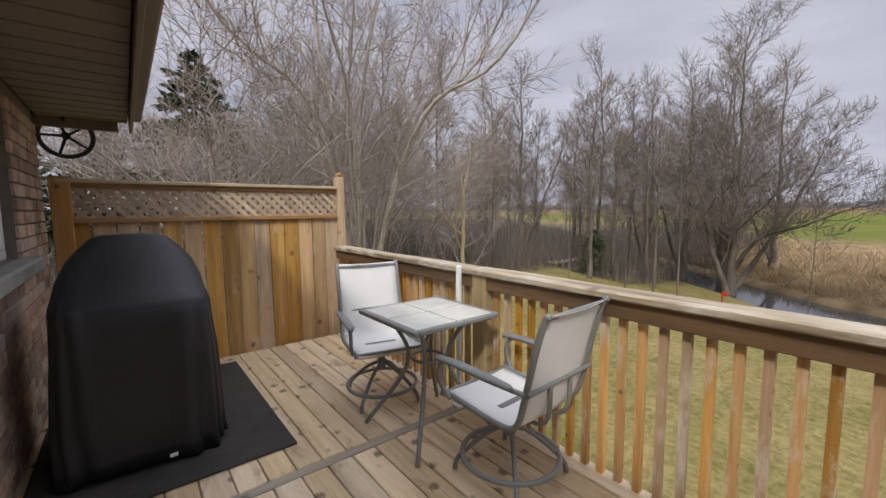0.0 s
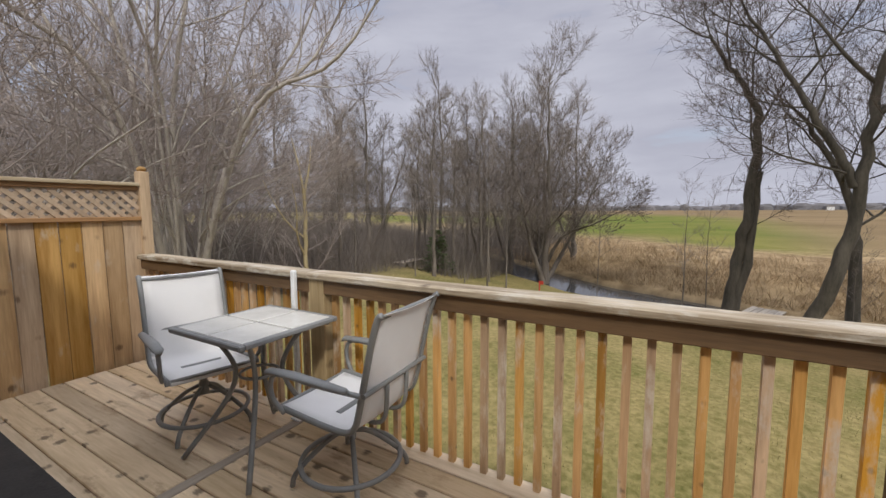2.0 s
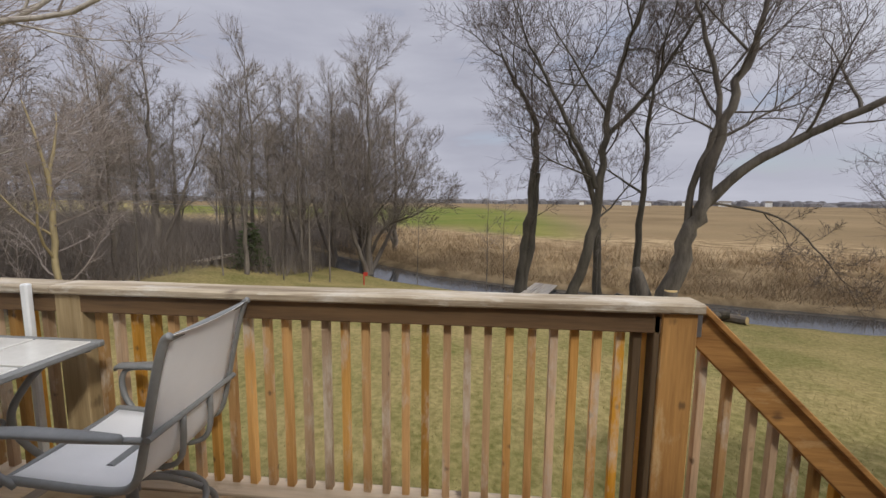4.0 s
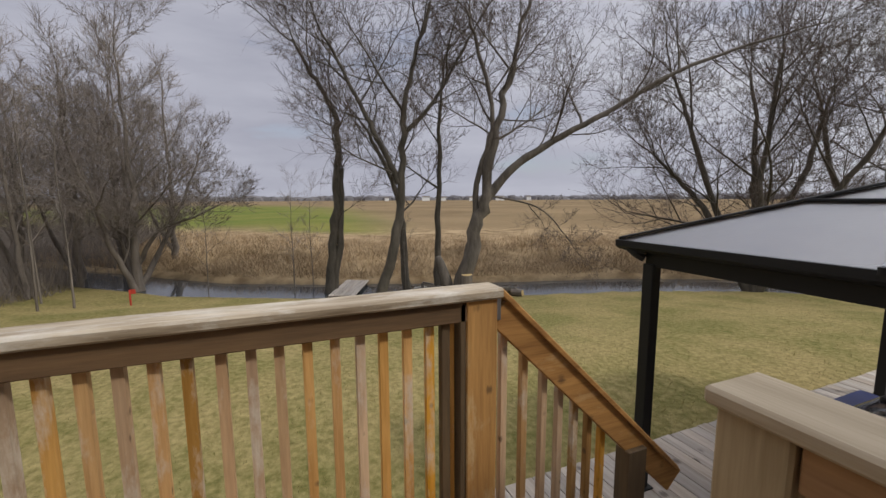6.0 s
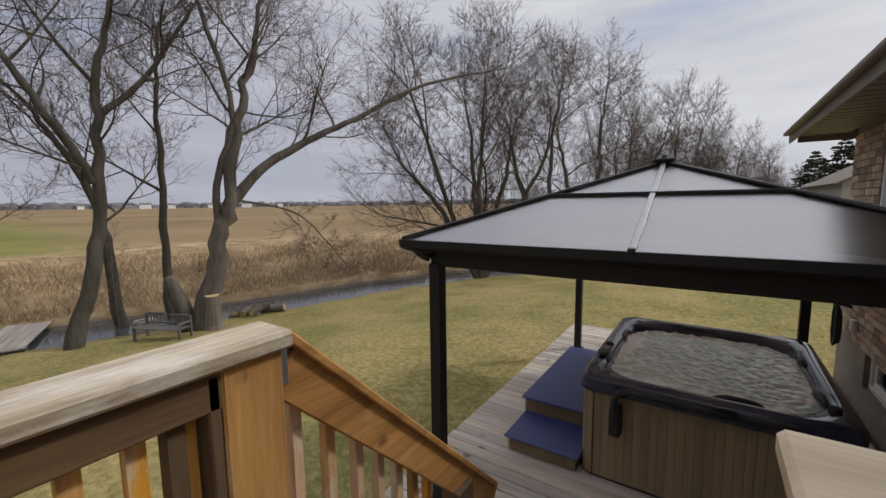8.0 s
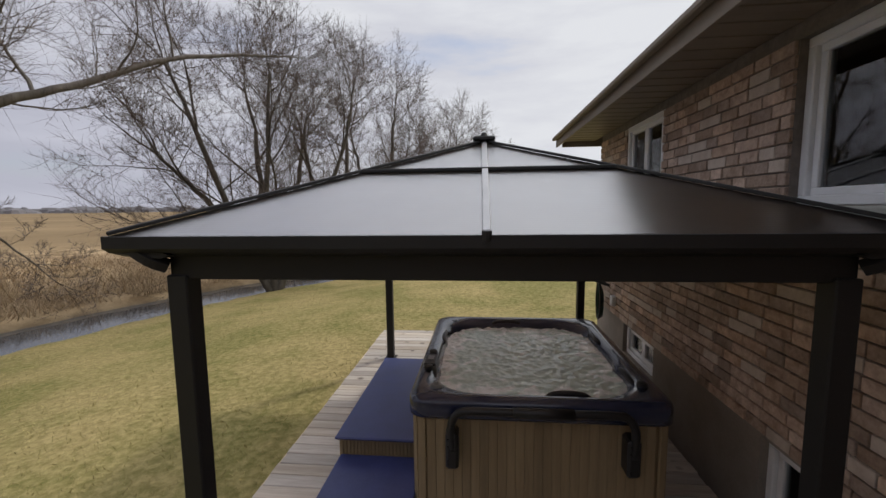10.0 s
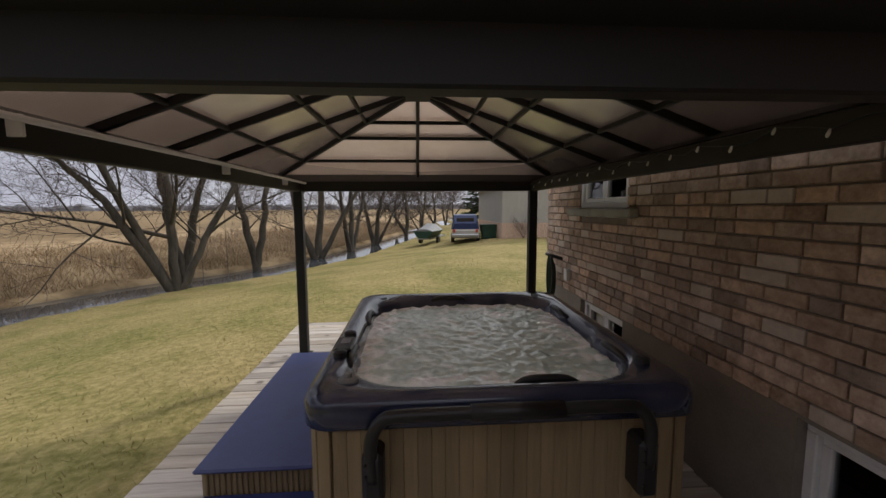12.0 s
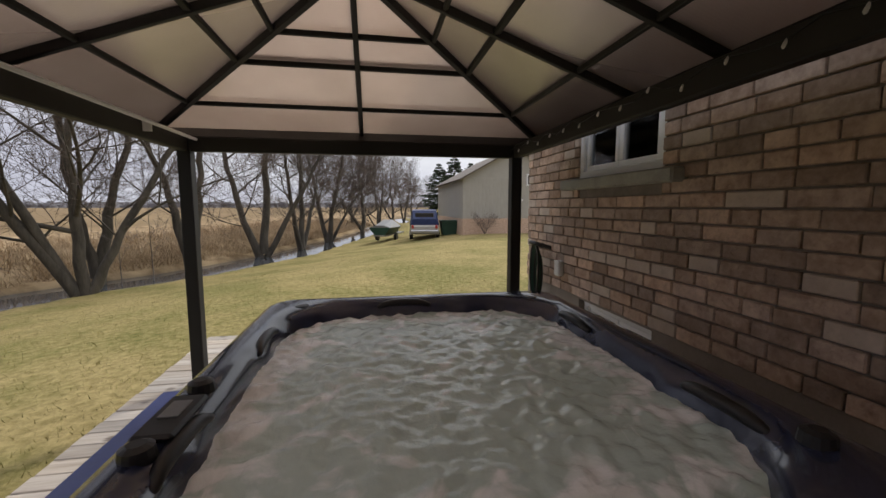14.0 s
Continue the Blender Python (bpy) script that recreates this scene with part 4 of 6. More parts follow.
part("ridge_cap", Mesh().box((0, 0, apex + 0.02), (0.16, 2 * ridge + 0.16, 0.028), 0.008), BLACK, gaz)
part("ridge_beam", Mesh().box((0, 0, apex - 0.075), (0.20, 2 * ridge + 0.10, 0.07), 0.008), BLACK, gaz)
for sy in (-1, 1):
    part("finial", Mesh().tube([(0, sy * (ridge + 0.05), apex + 0.03), (0, sy * (ridge + 0.05), apex + 0.06)], [0.03, 0.018], 10), BLACK, gaz)

rod = thing("curtain_rod", (GAZ_X - px + 0.09, GAZ_Y, 0.88), "thin white curtain rod under the gazebo beam", "rod")
part("pipe", Mesh().tube([(0, -1.9, 0), (0, 0, 0.004), (0, 1.95, 0)], 0.012, 8), WHITE, rod)
for y in (-1.3, 0.1, 1.3):
    part("bracket", Mesh().box((-0.02, y, -0.02), (0.05, 0.015, 0.07), 0.003), WHITE, rod)

lights = thing("string_lights", (GAZ_X + px - 0.05, GAZ_Y, 0.845), "string of small clear bulbs along the gazebo beam", "string lights")
rng = random.Random(5)
wire = [(0, -1.95 + i * 0.1, 0.05 - 0.035 * abs(math.sin(i * 0.9)) - rng.uniform(0, 0.02)) for i in range(40)]
part("wire", Mesh().tube(wire, 0.003, 4), RUBBER, lights)
for i in range(1, 39, 2):
    x, y, z = wire[i]
    part("bulb", Mesh().tube([(x, y, z), (x - 0.004, y, z - 0.012), (x - 0.006, y + 0.003, z - 0.022), (x - 0.006, y + 0.003, z - 0.028)], [0.003, 0.006, 0.0065, 0.003], 6), BULB, lights)


# ---- hot tub ----
TX0, TX1, TY0, TY1 = -2.41, -0.63, 3.89, 5.97
tub = thing("hot_tub", ((TX0 + TX1) / 2, (TY0 + TY1) / 2, L), "open hot tub with navy rim and tan slatted sides", "hot tub")
tw, tl, th = (TX1 - TX0) / 2, (TY1 - TY0) / 2, 0.91


def ring(w, l, r, z, n=10):
    pts = []
    for cxx, cyy, a0 in ((w - r, l - r, 0), (-w + r, l - r, 90), (-w + r, -l + r, 180), (w - r, -l + r, 270)):
        for k in range(n + 1):
            a = radians(a0 + 90 * k / n)
            pts.append((cxx + r * math.cos(a), cyy + r * math.sin(a), z))
    return pts


def dense(pts):
    out = []
    for i, p in enumerate(pts):
        q = pts[(i + 1) % len(pts)]
        d = math.dist(p, q)
        s = max(1, int(d / 0.06))
        out += [tuple(p[j] + (q[j] - p[j]) * t / s for j in range(3)) for t in range(s)]
    return out


body = Mesh().loft([ring(tw - 0.045, tl - 0.045, 0.10, 0.0), ring(tw - 0.045, tl - 0.045, 0.10, th - 0.12)])
part("body", body, CABINET, tub)
slats = ring(tw - 0.035, tl - 0.035, 0.10, 0)
loop = dense(slats)
slat_mesh = Mesh().box((0, 0, 0), (0.0597, 0.02, th - 0.16), 0.0025).data("slat", CABINET)
acc = 0.0
for i in range(len(loop)):
    p, q = Vector(loop[i]), Vector(loop[(i + 1) % len(loop)])
    acc += (q - p).length
    if acc >= 0.0575 or (q - p).length > 0.055:
        acc = 0.0
        c = (p + q) / 2
        ob = new("slat", slat_mesh)
        ob.parent = tub
        ob.matrix_basis = pose(c.x, c.y, (th - 0.14) / 2 + 0.01, 0, 0, math.degrees(math.atan2(q.y - p.y, q.x - p.x)))
part("plinth", Mesh().loft([ring(tw - 0.03, tl - 0.03, 0.1, 0.0), ring(tw - 0.03, tl - 0.03, 0.1, 0.02)]), RUBBER, tub)


def rim():
    m = Mesh()
    rings = []
    n = 200

    def shaped(w, l, r, z, scallop=0.0, dip=0.0):
        base = ring(w, l, r, z, 24)
        closed_len = [0.0]
        for i in range(len(base)):
            closed_len.append(closed_len[-1] + math.dist(base[i], base[(i + 1) % len(base)]))
        out = []
        for k in range(n):
            t = closed_len[-1] * k / n
            i = max(j for j in range(len(base)) if closed_len[j] <= t + 1e-9)
            seg = closed_len[i + 1] - closed_len[i]
            f = (t - closed_len[i]) / seg if seg > 1e-9 else 0
            a, b = base[i], base[(i + 1) % len(base)]
            x, y = a[0] + (b[0] - a[0]) * f, a[1] + (b[1] - a[1]) * f
            ang = 2 * math.pi * k / n
            s = 1 - scallop * max(0, math.cos(ang * 8 + 0.4)) ** 3
            dz = -dip * max(0, math.cos(ang * 8 + 0.4)) ** 2
            out.append((x * s, y * s, z + dz))
        return out
    rings.append(shaped(tw - 0.02, tl - 0.02, 0.12, th - 0.15))
    rings.append(shaped(tw, tl, 0.13, th - 0.14))
    rings.append(shaped(tw, tl, 0.13, th - 0.045))
    rings.append(shaped(tw - 0.012, tl - 0.012, 0.13, th - 0.018))
    rings.append(shaped(tw - 0.05, tl - 0.05, 0.13, th))
    rings.append(shaped(tw - 0.10, tl - 0.09, 0.25, th - 0.002))
    rings.append(shaped(tw - 0.128, tl - 0.125, 0.36, th - 0.015, 0.02, 0.012))
    rings.append(shaped(tw - 0.148, tl - 0.15, 0.40, th - 0.05, 0.03, 0.02))
    rings.append(shaped(tw - 0.17, tl - 0.175, 0.40, th - 0.13, 0.02, 0.0))
    rings.append(shaped(tw - 0.21, tl - 0.24, 0.34, th - 0.3))
    return m.loft(rings, caps=False)


part("rim", rim(), ACRYLIC, tub, "glossy navy acrylic rim", smooth=True)


def water_surface():
    m = Mesh()
    nx, ny = 120, 145
    w, l = tw - 0.14, tl - 0.15
    for i in range(nx + 1):
        for j in range(ny + 1):
            x, y = -w + 2 * w * i / nx, -l + 2 * l * j / ny
            q = Vector((x * 3.0, y * 3.0, 0.3))
            z = 0.008 * noise.noise(q) + 0.008 * noise.noise(q * 2.6) + 0.010 * noise.noise(q * 6.0) + 0.007 * noise.noise(q * 11.0)
            m.v.append((x, y, th - 0.092 + z))
    for i in range(nx):
        for j in range(ny):
            a = i * (ny + 1) + j
            m.f.append((a, a + ny + 1, a + ny + 2, a + 1))
    return m


part("water", water_surface(), TUB_WATER, tub, "churning bubbly water", smooth=True)
for x, y, rz in ((-tw + 0.15, -0.45, 90), (-tw + 0.15, 0.35, 90), (tw - 0.15, -0.5, 90), (tw - 0.15, 0.4, 90), (-0.1, tl - 0.15, 0), (0.22, -tl + 0.165, 0)):
    p = Mesh()
    pts = curve([(-0.16, 0, -0.015), (-0.08, 0.012, 0.006), (0.08, 0.012, 0.006), (0.16, 0, -0.015)], 5)
    p.tube(pts, [0.008 + 0.014 * math.sin(math.pi * i / (len(pts) - 1)) ** 0.6 for i in range(len(pts))], 10)
    ob = part("headrest", p, RUBBER, tub, "dark moulded headrest", smooth=True)
    ob.matrix_basis = pose(x, y, th - 0.03, 0, 0, rz)
panel = part("control_panel", Mesh().box((0, 0, 0), (0.10, 0.22, 0.02), 0.008), RUBBER, tub, "oval topside control panel")
panel.matrix_basis = pose(-tw + 0.085, -tl + 0.67, th + 0.004, 0, 0, 0)
part("display", Mesh().box((0, 0.02, 0.012), (0.05, 0.09, 0.004), 0.001), GREY, panel)
for x, y in ((-tw + 0.085, -tl + 0.51), (-tw + 0.085, -tl + 0.85), (tw - 0.13, -tl + 0.3)):
    part("diverter_knob", Mesh().tube([(x, y, th - 0.01), (x, y, th + 0.02), (x, y, th + 0.028)], [0.04, 0.036, 0.02], 14), RUBBER, tub)
cap_ = part("filter_cap", Mesh().tube([(0, 0, -0.012), (0, 0, 0.006), (0, 0, 0.014), (0, 0, 0.016)], [0.05, 0.048, 0.036, 0.022], 20), GREY, tub, "grey round valve cap")
cap_.matrix_basis = pose(-tw + 0.18, -tl + 0.19, th - 0.002)
part("handle", Mesh().tube([(0, 0, 0.012), (0, 0, 0.032), (0, 0, 0.036)], [0.02, 0.018, 0.014], 14), GREY, cap_)
for sx in (-1, 1):
    part("speaker_grille", Mesh().tube([(sx * (tw - 0.2), tl - 0.18, th - 0.03), (sx * (tw - 0.2), tl - 0.18, th - 0.005)], [0.05, 0.04], 14), RUBBER, tub)

lifter = thing("cover_lifter", ((TX0 + TX1) / 2, TY0 - 0.09, L + 0.085), "black tubular cover lifter bar at the tub end", "cover lifter")
bar = curve([(-0.575, 0.0, 0.52), (-0.58, 0.0, 0.68), (-0.535, 0.0, 0.77), (-0.43, -0.01, 0.795), (0.0, -0.015, 0.80), (0.43, -0.01, 0.80), (0.535, 0.0, 0.775), (0.58, 0.0, 0.69), (0.575, 0.0, 0.52)], 5)
part("bar", Mesh().tube(bar, 0.027, 10), RUBBER, lifter, smooth=True)
part("grip_sleeve", Mesh().tube([(-0.18, -0.014, 0.80), (0.02, -0.015, 0.80), (0.2, -0.014, 0.80)], 0.036, 10), RUBBER, lifter, smooth=True)
for s in (-1, 1):
    pl = part("bracket_plate", Mesh().box((s * 0.575, 0.05, 0.51), (0.085, 0.135, 0.25), 0.018), RUBBER, lifter)
    for z in (0.45, 0.43, 0.55, 0.6):
        part("bolt", Mesh().tube([(s * 0.575 - 0.025, -0.024, z), (s * 0.575 - 0.025, -0.01, z)], 0.006, 6), BLACK, pl)

step = thing("hot_tub_steps", (-2.745, 4.97, L), "two-level tub steps with blue treads and ribbed tan sides", "steps")
ribbed = Mesh()
for (x0, x1, y0, y1, h) in ((-0.35, 0.36, -0.59, 1.12, 0.285), (-0.31, 0.35, -1.11, -0.6, 0.13)):
    ribbed.box(((x0 + x1) / 2, (y0 + y1) / 2, h / 2), (x1 - x0 - 0.03, y1 - y0 - 0.03, h), 0.004)
    for k in range(int((y1 - y0) / 0.03)):
        ribbed.box((x0 + 0.012, y0 + 0.03 + k * 0.03, h / 2 + 0.005), (0.012, 0.02, h - 0.02), 0.003)
    for k in range(int((x1 - x0 - 0.04) / 0.03)):
        ribbed.box((x0 + 0.035 + k * 0.03, y0 + 0.012, h / 2 + 0.005), (0.02, 0.012, h - 0.02), 0.003)
part("ribbed_base", ribbed, CABINET, step, "tan ribbed plastic sides")
part("upper_tread", Mesh().box((0.005, 0.265, 0.298), (0.75, 1.76, 0.026), 0.01), BLUE_TOP, step, "blue textured tread")
part("lower_tread", Mesh().box((0.02, -0.865, 0.143), (0.70, 0.55, 0.026), 0.01), BLUE_TOP, step, "blue textured tread")


# ---- things on the upper deck ----
tagged(new("rubber_mat", Mesh().box((-0.70, -2.90, 0.011), (1.16, 1.62, 0.012), 0.004).data("rubber_mat", MAT)), "dark rubber mat under the covered grill", "mat")


def grill_cover():
    rings = []
    n = 120
    # height, half width, reach to the front, reach to the back, squareness
    levels = [(0.018, 0.415, 0.43, 0.42, 5), (0.10, 0.41, 0.425, 0.415, 5), (0.3, 0.40, 0.42, 0.41, 5.5), (0.55, 0.385, 0.41, 0.40, 6), (0.74, 0.368, 0.40, 0.39, 7), (0.85, 0.362, 0.39, 0.385, 8), (0.872, 0.36, 0.372, 0.384, 8),
              (0.90, 0.355, 0.32, 0.38, 7), (0.98, 0.34, 0.20, 0.365, 7), (1.06, 0.31, 0.085, 0.345, 6.5), (1.13, 0.255, -0.02, 0.32, 6), (1.18, 0.20, -0.08, 0.30, 5), (1.198, 0.155, -0.11, 0.265, 4), (1.204, 0.05, -0.15, 0.21, 2)]
    for z, a, front, back, p in levels:
        r = []
        b, oy = (front + back) / 2, (front - back) / 2
        for k in range(n):
            t = 2 * math.pi * k / n
            c, s = math.cos(t), math.sin(t)
            x = a * math.copysign(abs(c) ** (2 / p), c)
            y = b * math.copysign(abs(s) ** (2 / p), s)
            w = 1 - min(z / 0.95, 1)
            fold = 0.55 * math.sin(9 * t + 2.2 * math.sin(3 * t)) + 0.6 * math.sin(19 * t + 1.5 * math.sin(2 * t) + 2 * z)
            f = 1 + (0.005 + 0.035 * w) * fold + 0.03 * noise.noise((4 * x, 4 * y, 2.5 * z)) + 0.02 * noise.noise((11 * x, 11 * y, 3 * z))
            sag = 0.02 * noise.noise((4 * x + 9, 4 * y, 2.0)) * (0.2 < z < 1.1)
            hem = 0.022 * math.sin(5 * t + 1) if z < 0.05 else 0
            r.append((x * f, y * f + oy, max(z + sag + hem, 0.003)))
        rings.append(r)
    return Mesh().loft(rings)


grill = thing("covered_grill", (-0.60, -2.72, 0.018), "barbecue under a draped black fabric cover", "grill")
part("cover", grill_cover(), FABRIC, grill, "draped black fabric cover", smooth=True)
grill.scale = (0.93, 0.96, 1.0)
for x, y in ((-0.33, -0.36), (0.33, -0.36), (-0.33, 0.36), (0.33, 0.36)):
    part("caster", Mesh().tube([(x - 0.02, y, 0.03), (x + 0.02, y, 0.03)], 0.028, 12), RUBBER, grill)
part("tag", Mesh().box((-0.12, 0.425, 0.045), (0.05, 0.004, 0.02), 0.001), WHITE, grill, "small white tag")


def patio_table():
    t = thing("patio_table", (-1.978, -1.756, 0), "square patio table with four pale tiles", "table")
    h, w = 0.74, 0.305
    f = Mesh()
    for s in (-1, 1):
        f.box((s * (w - 0.016), 0, h - 0.014), (0.032, 2 * w, 0.028), 0.006)
        f.box((0, s * (w - 0.016), h - 0.0145), (2 * w - 0.064, 0.032, 0.027), 0.006)
    f.box((0, 0, h - 0.016), (2 * w - 0.064, 0.016, 0.022), 0.003)
    f.box((0, 0, h - 0.0165), (0.016, 2 * w - 0.064, 0.021), 0.003)
    part("frame", f, GREY, t, "grey metal edge")
    q = w - 0.032
    for sx in (-1, 1):
        for sy in (-1, 1):
            part("tile", Mesh().box((sx * (q / 2 + 0.004), sy * (q / 2 + 0.004), h - 0.008), (q - 0.01, q - 0.01, 0.018), 0.003), TILE, t, "pale glazed tile")
            leg = curve([(sx * 0.19, sy * 0.19, h - 0.03), (sx * 0.13, sy * 0.13, 0.62), (sx * 0.085, sy * 0.085, 0.47), (sx * 0.13, sy * 0.13, 0.30), (sx * 0.285, sy * 0.285, 0.012)], 5)
            part("leg", Mesh().tube(leg, 0.0135, 8), GREY, t, smooth=True)
    part("collar", Mesh().tube([(0.10 * math.cos(q), 0.10 * math.sin(q), 0.455) for q in [2 * math.pi * i / 24 for i in range(24)]], 0.009, 6, closed=True), GREY, t, smooth=True)
    part("under_rail", Mesh().beam((-0.27, -0.27, h - 0.036), (0.27, 0.27, h - 0.036), 0.025, 0.016), GREY, t)
    part("under_rail", Mesh().beam((-0.27, 0.27, h - 0.0365), (0.27, -0.27, h - 0.0365), 0.025, 0.015), GREY, t)
    return t


patio_table()


def swivel_chair():
    """Seat faces +y."""
    c = thing("swivel_patio_chair", (0, 0, 0), "swivel patio chair with white sling and grey frame", "chair", "chairs at the patio table")
    for k in range(4):
        a = radians(45 + 90 * k)
        u = Vector((math.cos(a), math.sin(a), 0))
        pts = curve([u * 0.03 + Vector((0, 0, 0.27)), u * 0.12 + Vector((0, 0, 0.22)), u * 0.235 + Vector((0, 0, 0.115)), u * 0.275 + Vector((0, 0, 0.06)), u * 0.285 + Vector((0, 0, 0.013))], 4)
        part("leg", Mesh().tube(pts, 0.013, 8), GREY, c, smooth=True)
    circle = [(0.245 * math.cos(2 * math.pi * i / 36), 0.245 * math.sin(2 * math.pi * i / 36), 0.115) for i in range(36)]
    part("foot_ring", Mesh().tube(circle, 0.0135, 8, closed=True), GREY, c, smooth=True)
    part("column", Mesh().tube([(0, 0, 0.22), (0, 0, 0.30), (0, 0, 0.31), (0, 0, 0.37)], [0.026, 0.026, 0.02, 0.02], 12), GREY, c)
    part("swivel_plate", Mesh().box((0, -0.01, 0.383), (0.2, 0.2, 0.03), 0.008), GREY, c)
    part("swivel_spring", Mesh().tube([(-0.11, -0.02, 0.405), (0.11, -0.02, 0.405)], 0.02, 10), GREY, c)
    profile = [(0.255, 0.425), (0.235, 0.447), (0.12, 0.438), (-0.05, 0.42), (-0.17, 0.42), (-0.225, 0.46), (-0.255, 0.56), (-0.29, 0.72), (-0.325, 0.87), (-0.355, 0.965), (-0.375, 0.985)]
    line = curve([(0, y, z) for y, z in profile], 4)
    for s in (-1, 1):
        part("side_frame", Mesh().tube([(s * 0.235, p.y, p.z) for p in line], 0.0145, 8), GREY, c, smooth=True)
        arm = curve([(s * 0.245, 0.18, 0.43), (s * 0.262, 0.235, 0.50), (s * 0.265, 0.24, 0.59), (s * 0.265, 0.18, 0.635), (s * 0.262, -0.05, 0.625), (s * 0.25, -0.27, 0.62)], 5)
        part("arm_tube", Mesh().tube(arm, 0.012, 8), GREY, c, smooth=True)
        pad = [[(s * 0.265 + w * math.cos(a), y, z + 0.014 * math.sin(a)) for a in [2 * math.pi * i / 10 for i in range(10)]] for y, z, w in ((0.27, 0.628, 0.012), (0.25, 0.642, 0.027), (0.12, 0.648, 0.031), (-0.08, 0.641, 0.027), (-0.2, 0.634, 0.02), (-0.215, 0.632, 0.008))]
        part("armrest", Mesh().loft(pad), GREY, c, "grey moulded armrest", smooth=True)
    sl = Mesh()
    rows = []
    for p in line:
        row = []
        for i in range(9):
            x = -0.225 + 0.45 * i / 8
            sag = 0.018 * (1 - (x / 0.225) ** 2)
            row.append((x, p.y - sag * 0.6, p.z - sag * 0.5))
        rows.append(row)
    k = 0
    th_ = 0.005
    for row in rows:
        sl.v.extend(row)
    for row in rows:
        sl.v.extend((x, y + 0.003, z - th_) for x, y, z in row)
    n, w = len(rows), 9
    off = n * w
    for i in range(n - 1):
        for j in range(w - 1):
            a = i * w + j
            sl.f.append((a, a + 1, a + w + 1, a + w))
            sl.f.append((off + a, off + a + w, off + a + w + 1, off + a + 1))
    for j in range(w - 1):
        sl.f.append((j, off + j, off + j + 1, j + 1))
        a = (n - 1) * w + j
        sl.f.append((a, a + 1, off + a + 1, off + a))
    for i in range(n - 1):
        a = i * w
        sl.f.append((a, a + w, off + a + w, off + a))
        a = i * w + w - 1
        sl.f.append((a, off + a, off + a + w, a + w))
    part("sling", sl, SLING, c, "white woven sling", smooth=True)
    for z, y in ((0.965, -0.352), (0.44, 0.238)):
        part("cross_bar", Mesh().tube([(-0.235, y, z), (0.235, y, z)], 0.011, 8), GREY, c)
    for s in (-1, 1):
        back = curve([(s * 0.07, -0.05, 0.40), (s * 0.075, -0.2, 0.395), (s * 0.08, -0.27, 0.45), (s * 0.08, -0.285, 0.62)], 4)
        part("back_strut", Mesh().tube(back, 0.011, 8), GREY, c, smooth=True)
    part("back_bar", Mesh().tube([(-0.25, -0.285, 0.62), (0.25, -0.285, 0.62)], 0.012, 8), GREY, c)
    return c


chair = swivel_chair()
chair.matrix_basis = pose(-1.97, -2.31, 0, 0, 0, -14)
chair.scale = (1, 1, 0.95)
copy_thing(chair, pose(-2.05, -1.15, 0, 0, 0, 183))

wheel = thing("metal_wheel", (-0.25, -4.45, 1.985), "dark cast iron wheel hung from the soffit", "wheel")
part("rim", Mesh().tube([(0.17 * math.cos(a), 0, 0.17 * math.sin(a)) for a in [2 * math.pi * i / 28 for i in range(28)]], 0.018, 8, closed=True), BLACK, wheel)
for k in range(5):
    a = 2 * math.pi * k / 5
    part("spoke", Mesh().tube([(0, 0, 0), (0.165 * math.cos(a), 0, 0.165 * math.sin(a))], [0.014, 0.01], 6), BLACK, wheel)
part("hub", Mesh().tube([(0, -0.03, 0), (0, 0.03, 0)], 0.03, 12), BLACK, wheel)
part("hook", Mesh().tube([(0, 0, 0.16), (0, 0.06, 0.18), (0, 0.16, 0.10)], 0.012, 6), BLACK, wheel)

# ---- things on the house wall ----
reel = thing("garden_hose", (-0.185, 7.2, -0.30), "coiled green garden hose on a wall hanger", "hose")
part("hanger", Mesh().tube(curve([(0.1, -0.1, 0.26), (-0.03, -0.08, 0.3), (-0.07, 0, 0.31), (-0.03, 0.08, 0.3), (0.1, 0.1, 0.26)], 4), 0.02, 8), RUBBER, reel)
for k in range(5):
    a = [(0.0 + 0.012 * k - 0.03, 0.10 * math.cos(t) * (1 - 0.06 * k), 0.03 + 0.28 * math.sin(t) * (1 - 0.07 * k) - 0.01 * k) for t in [2 * math.pi * i / 24 for i in range(24)]]
    part("coil", Mesh().tube(a, 0.011, 6, closed=True), GREEN_PLASTIC if k % 3 else RUBBER, reel, smooth=True)
box = thing("outlet_box", (HX - 0.032, 6.86, -0.2), "white weatherproof outlet box on brick wall", "outlet")
part("cover", Mesh().box((0, 0, 0), (0.06, 0.09, 0.14), 0.01), WHITE, box)
part("hinge", Mesh().tube([(-0.025, -0.04, 0.066), (-0.025, 0.04, 0.066)], 0.006, 6), WHITE, box)


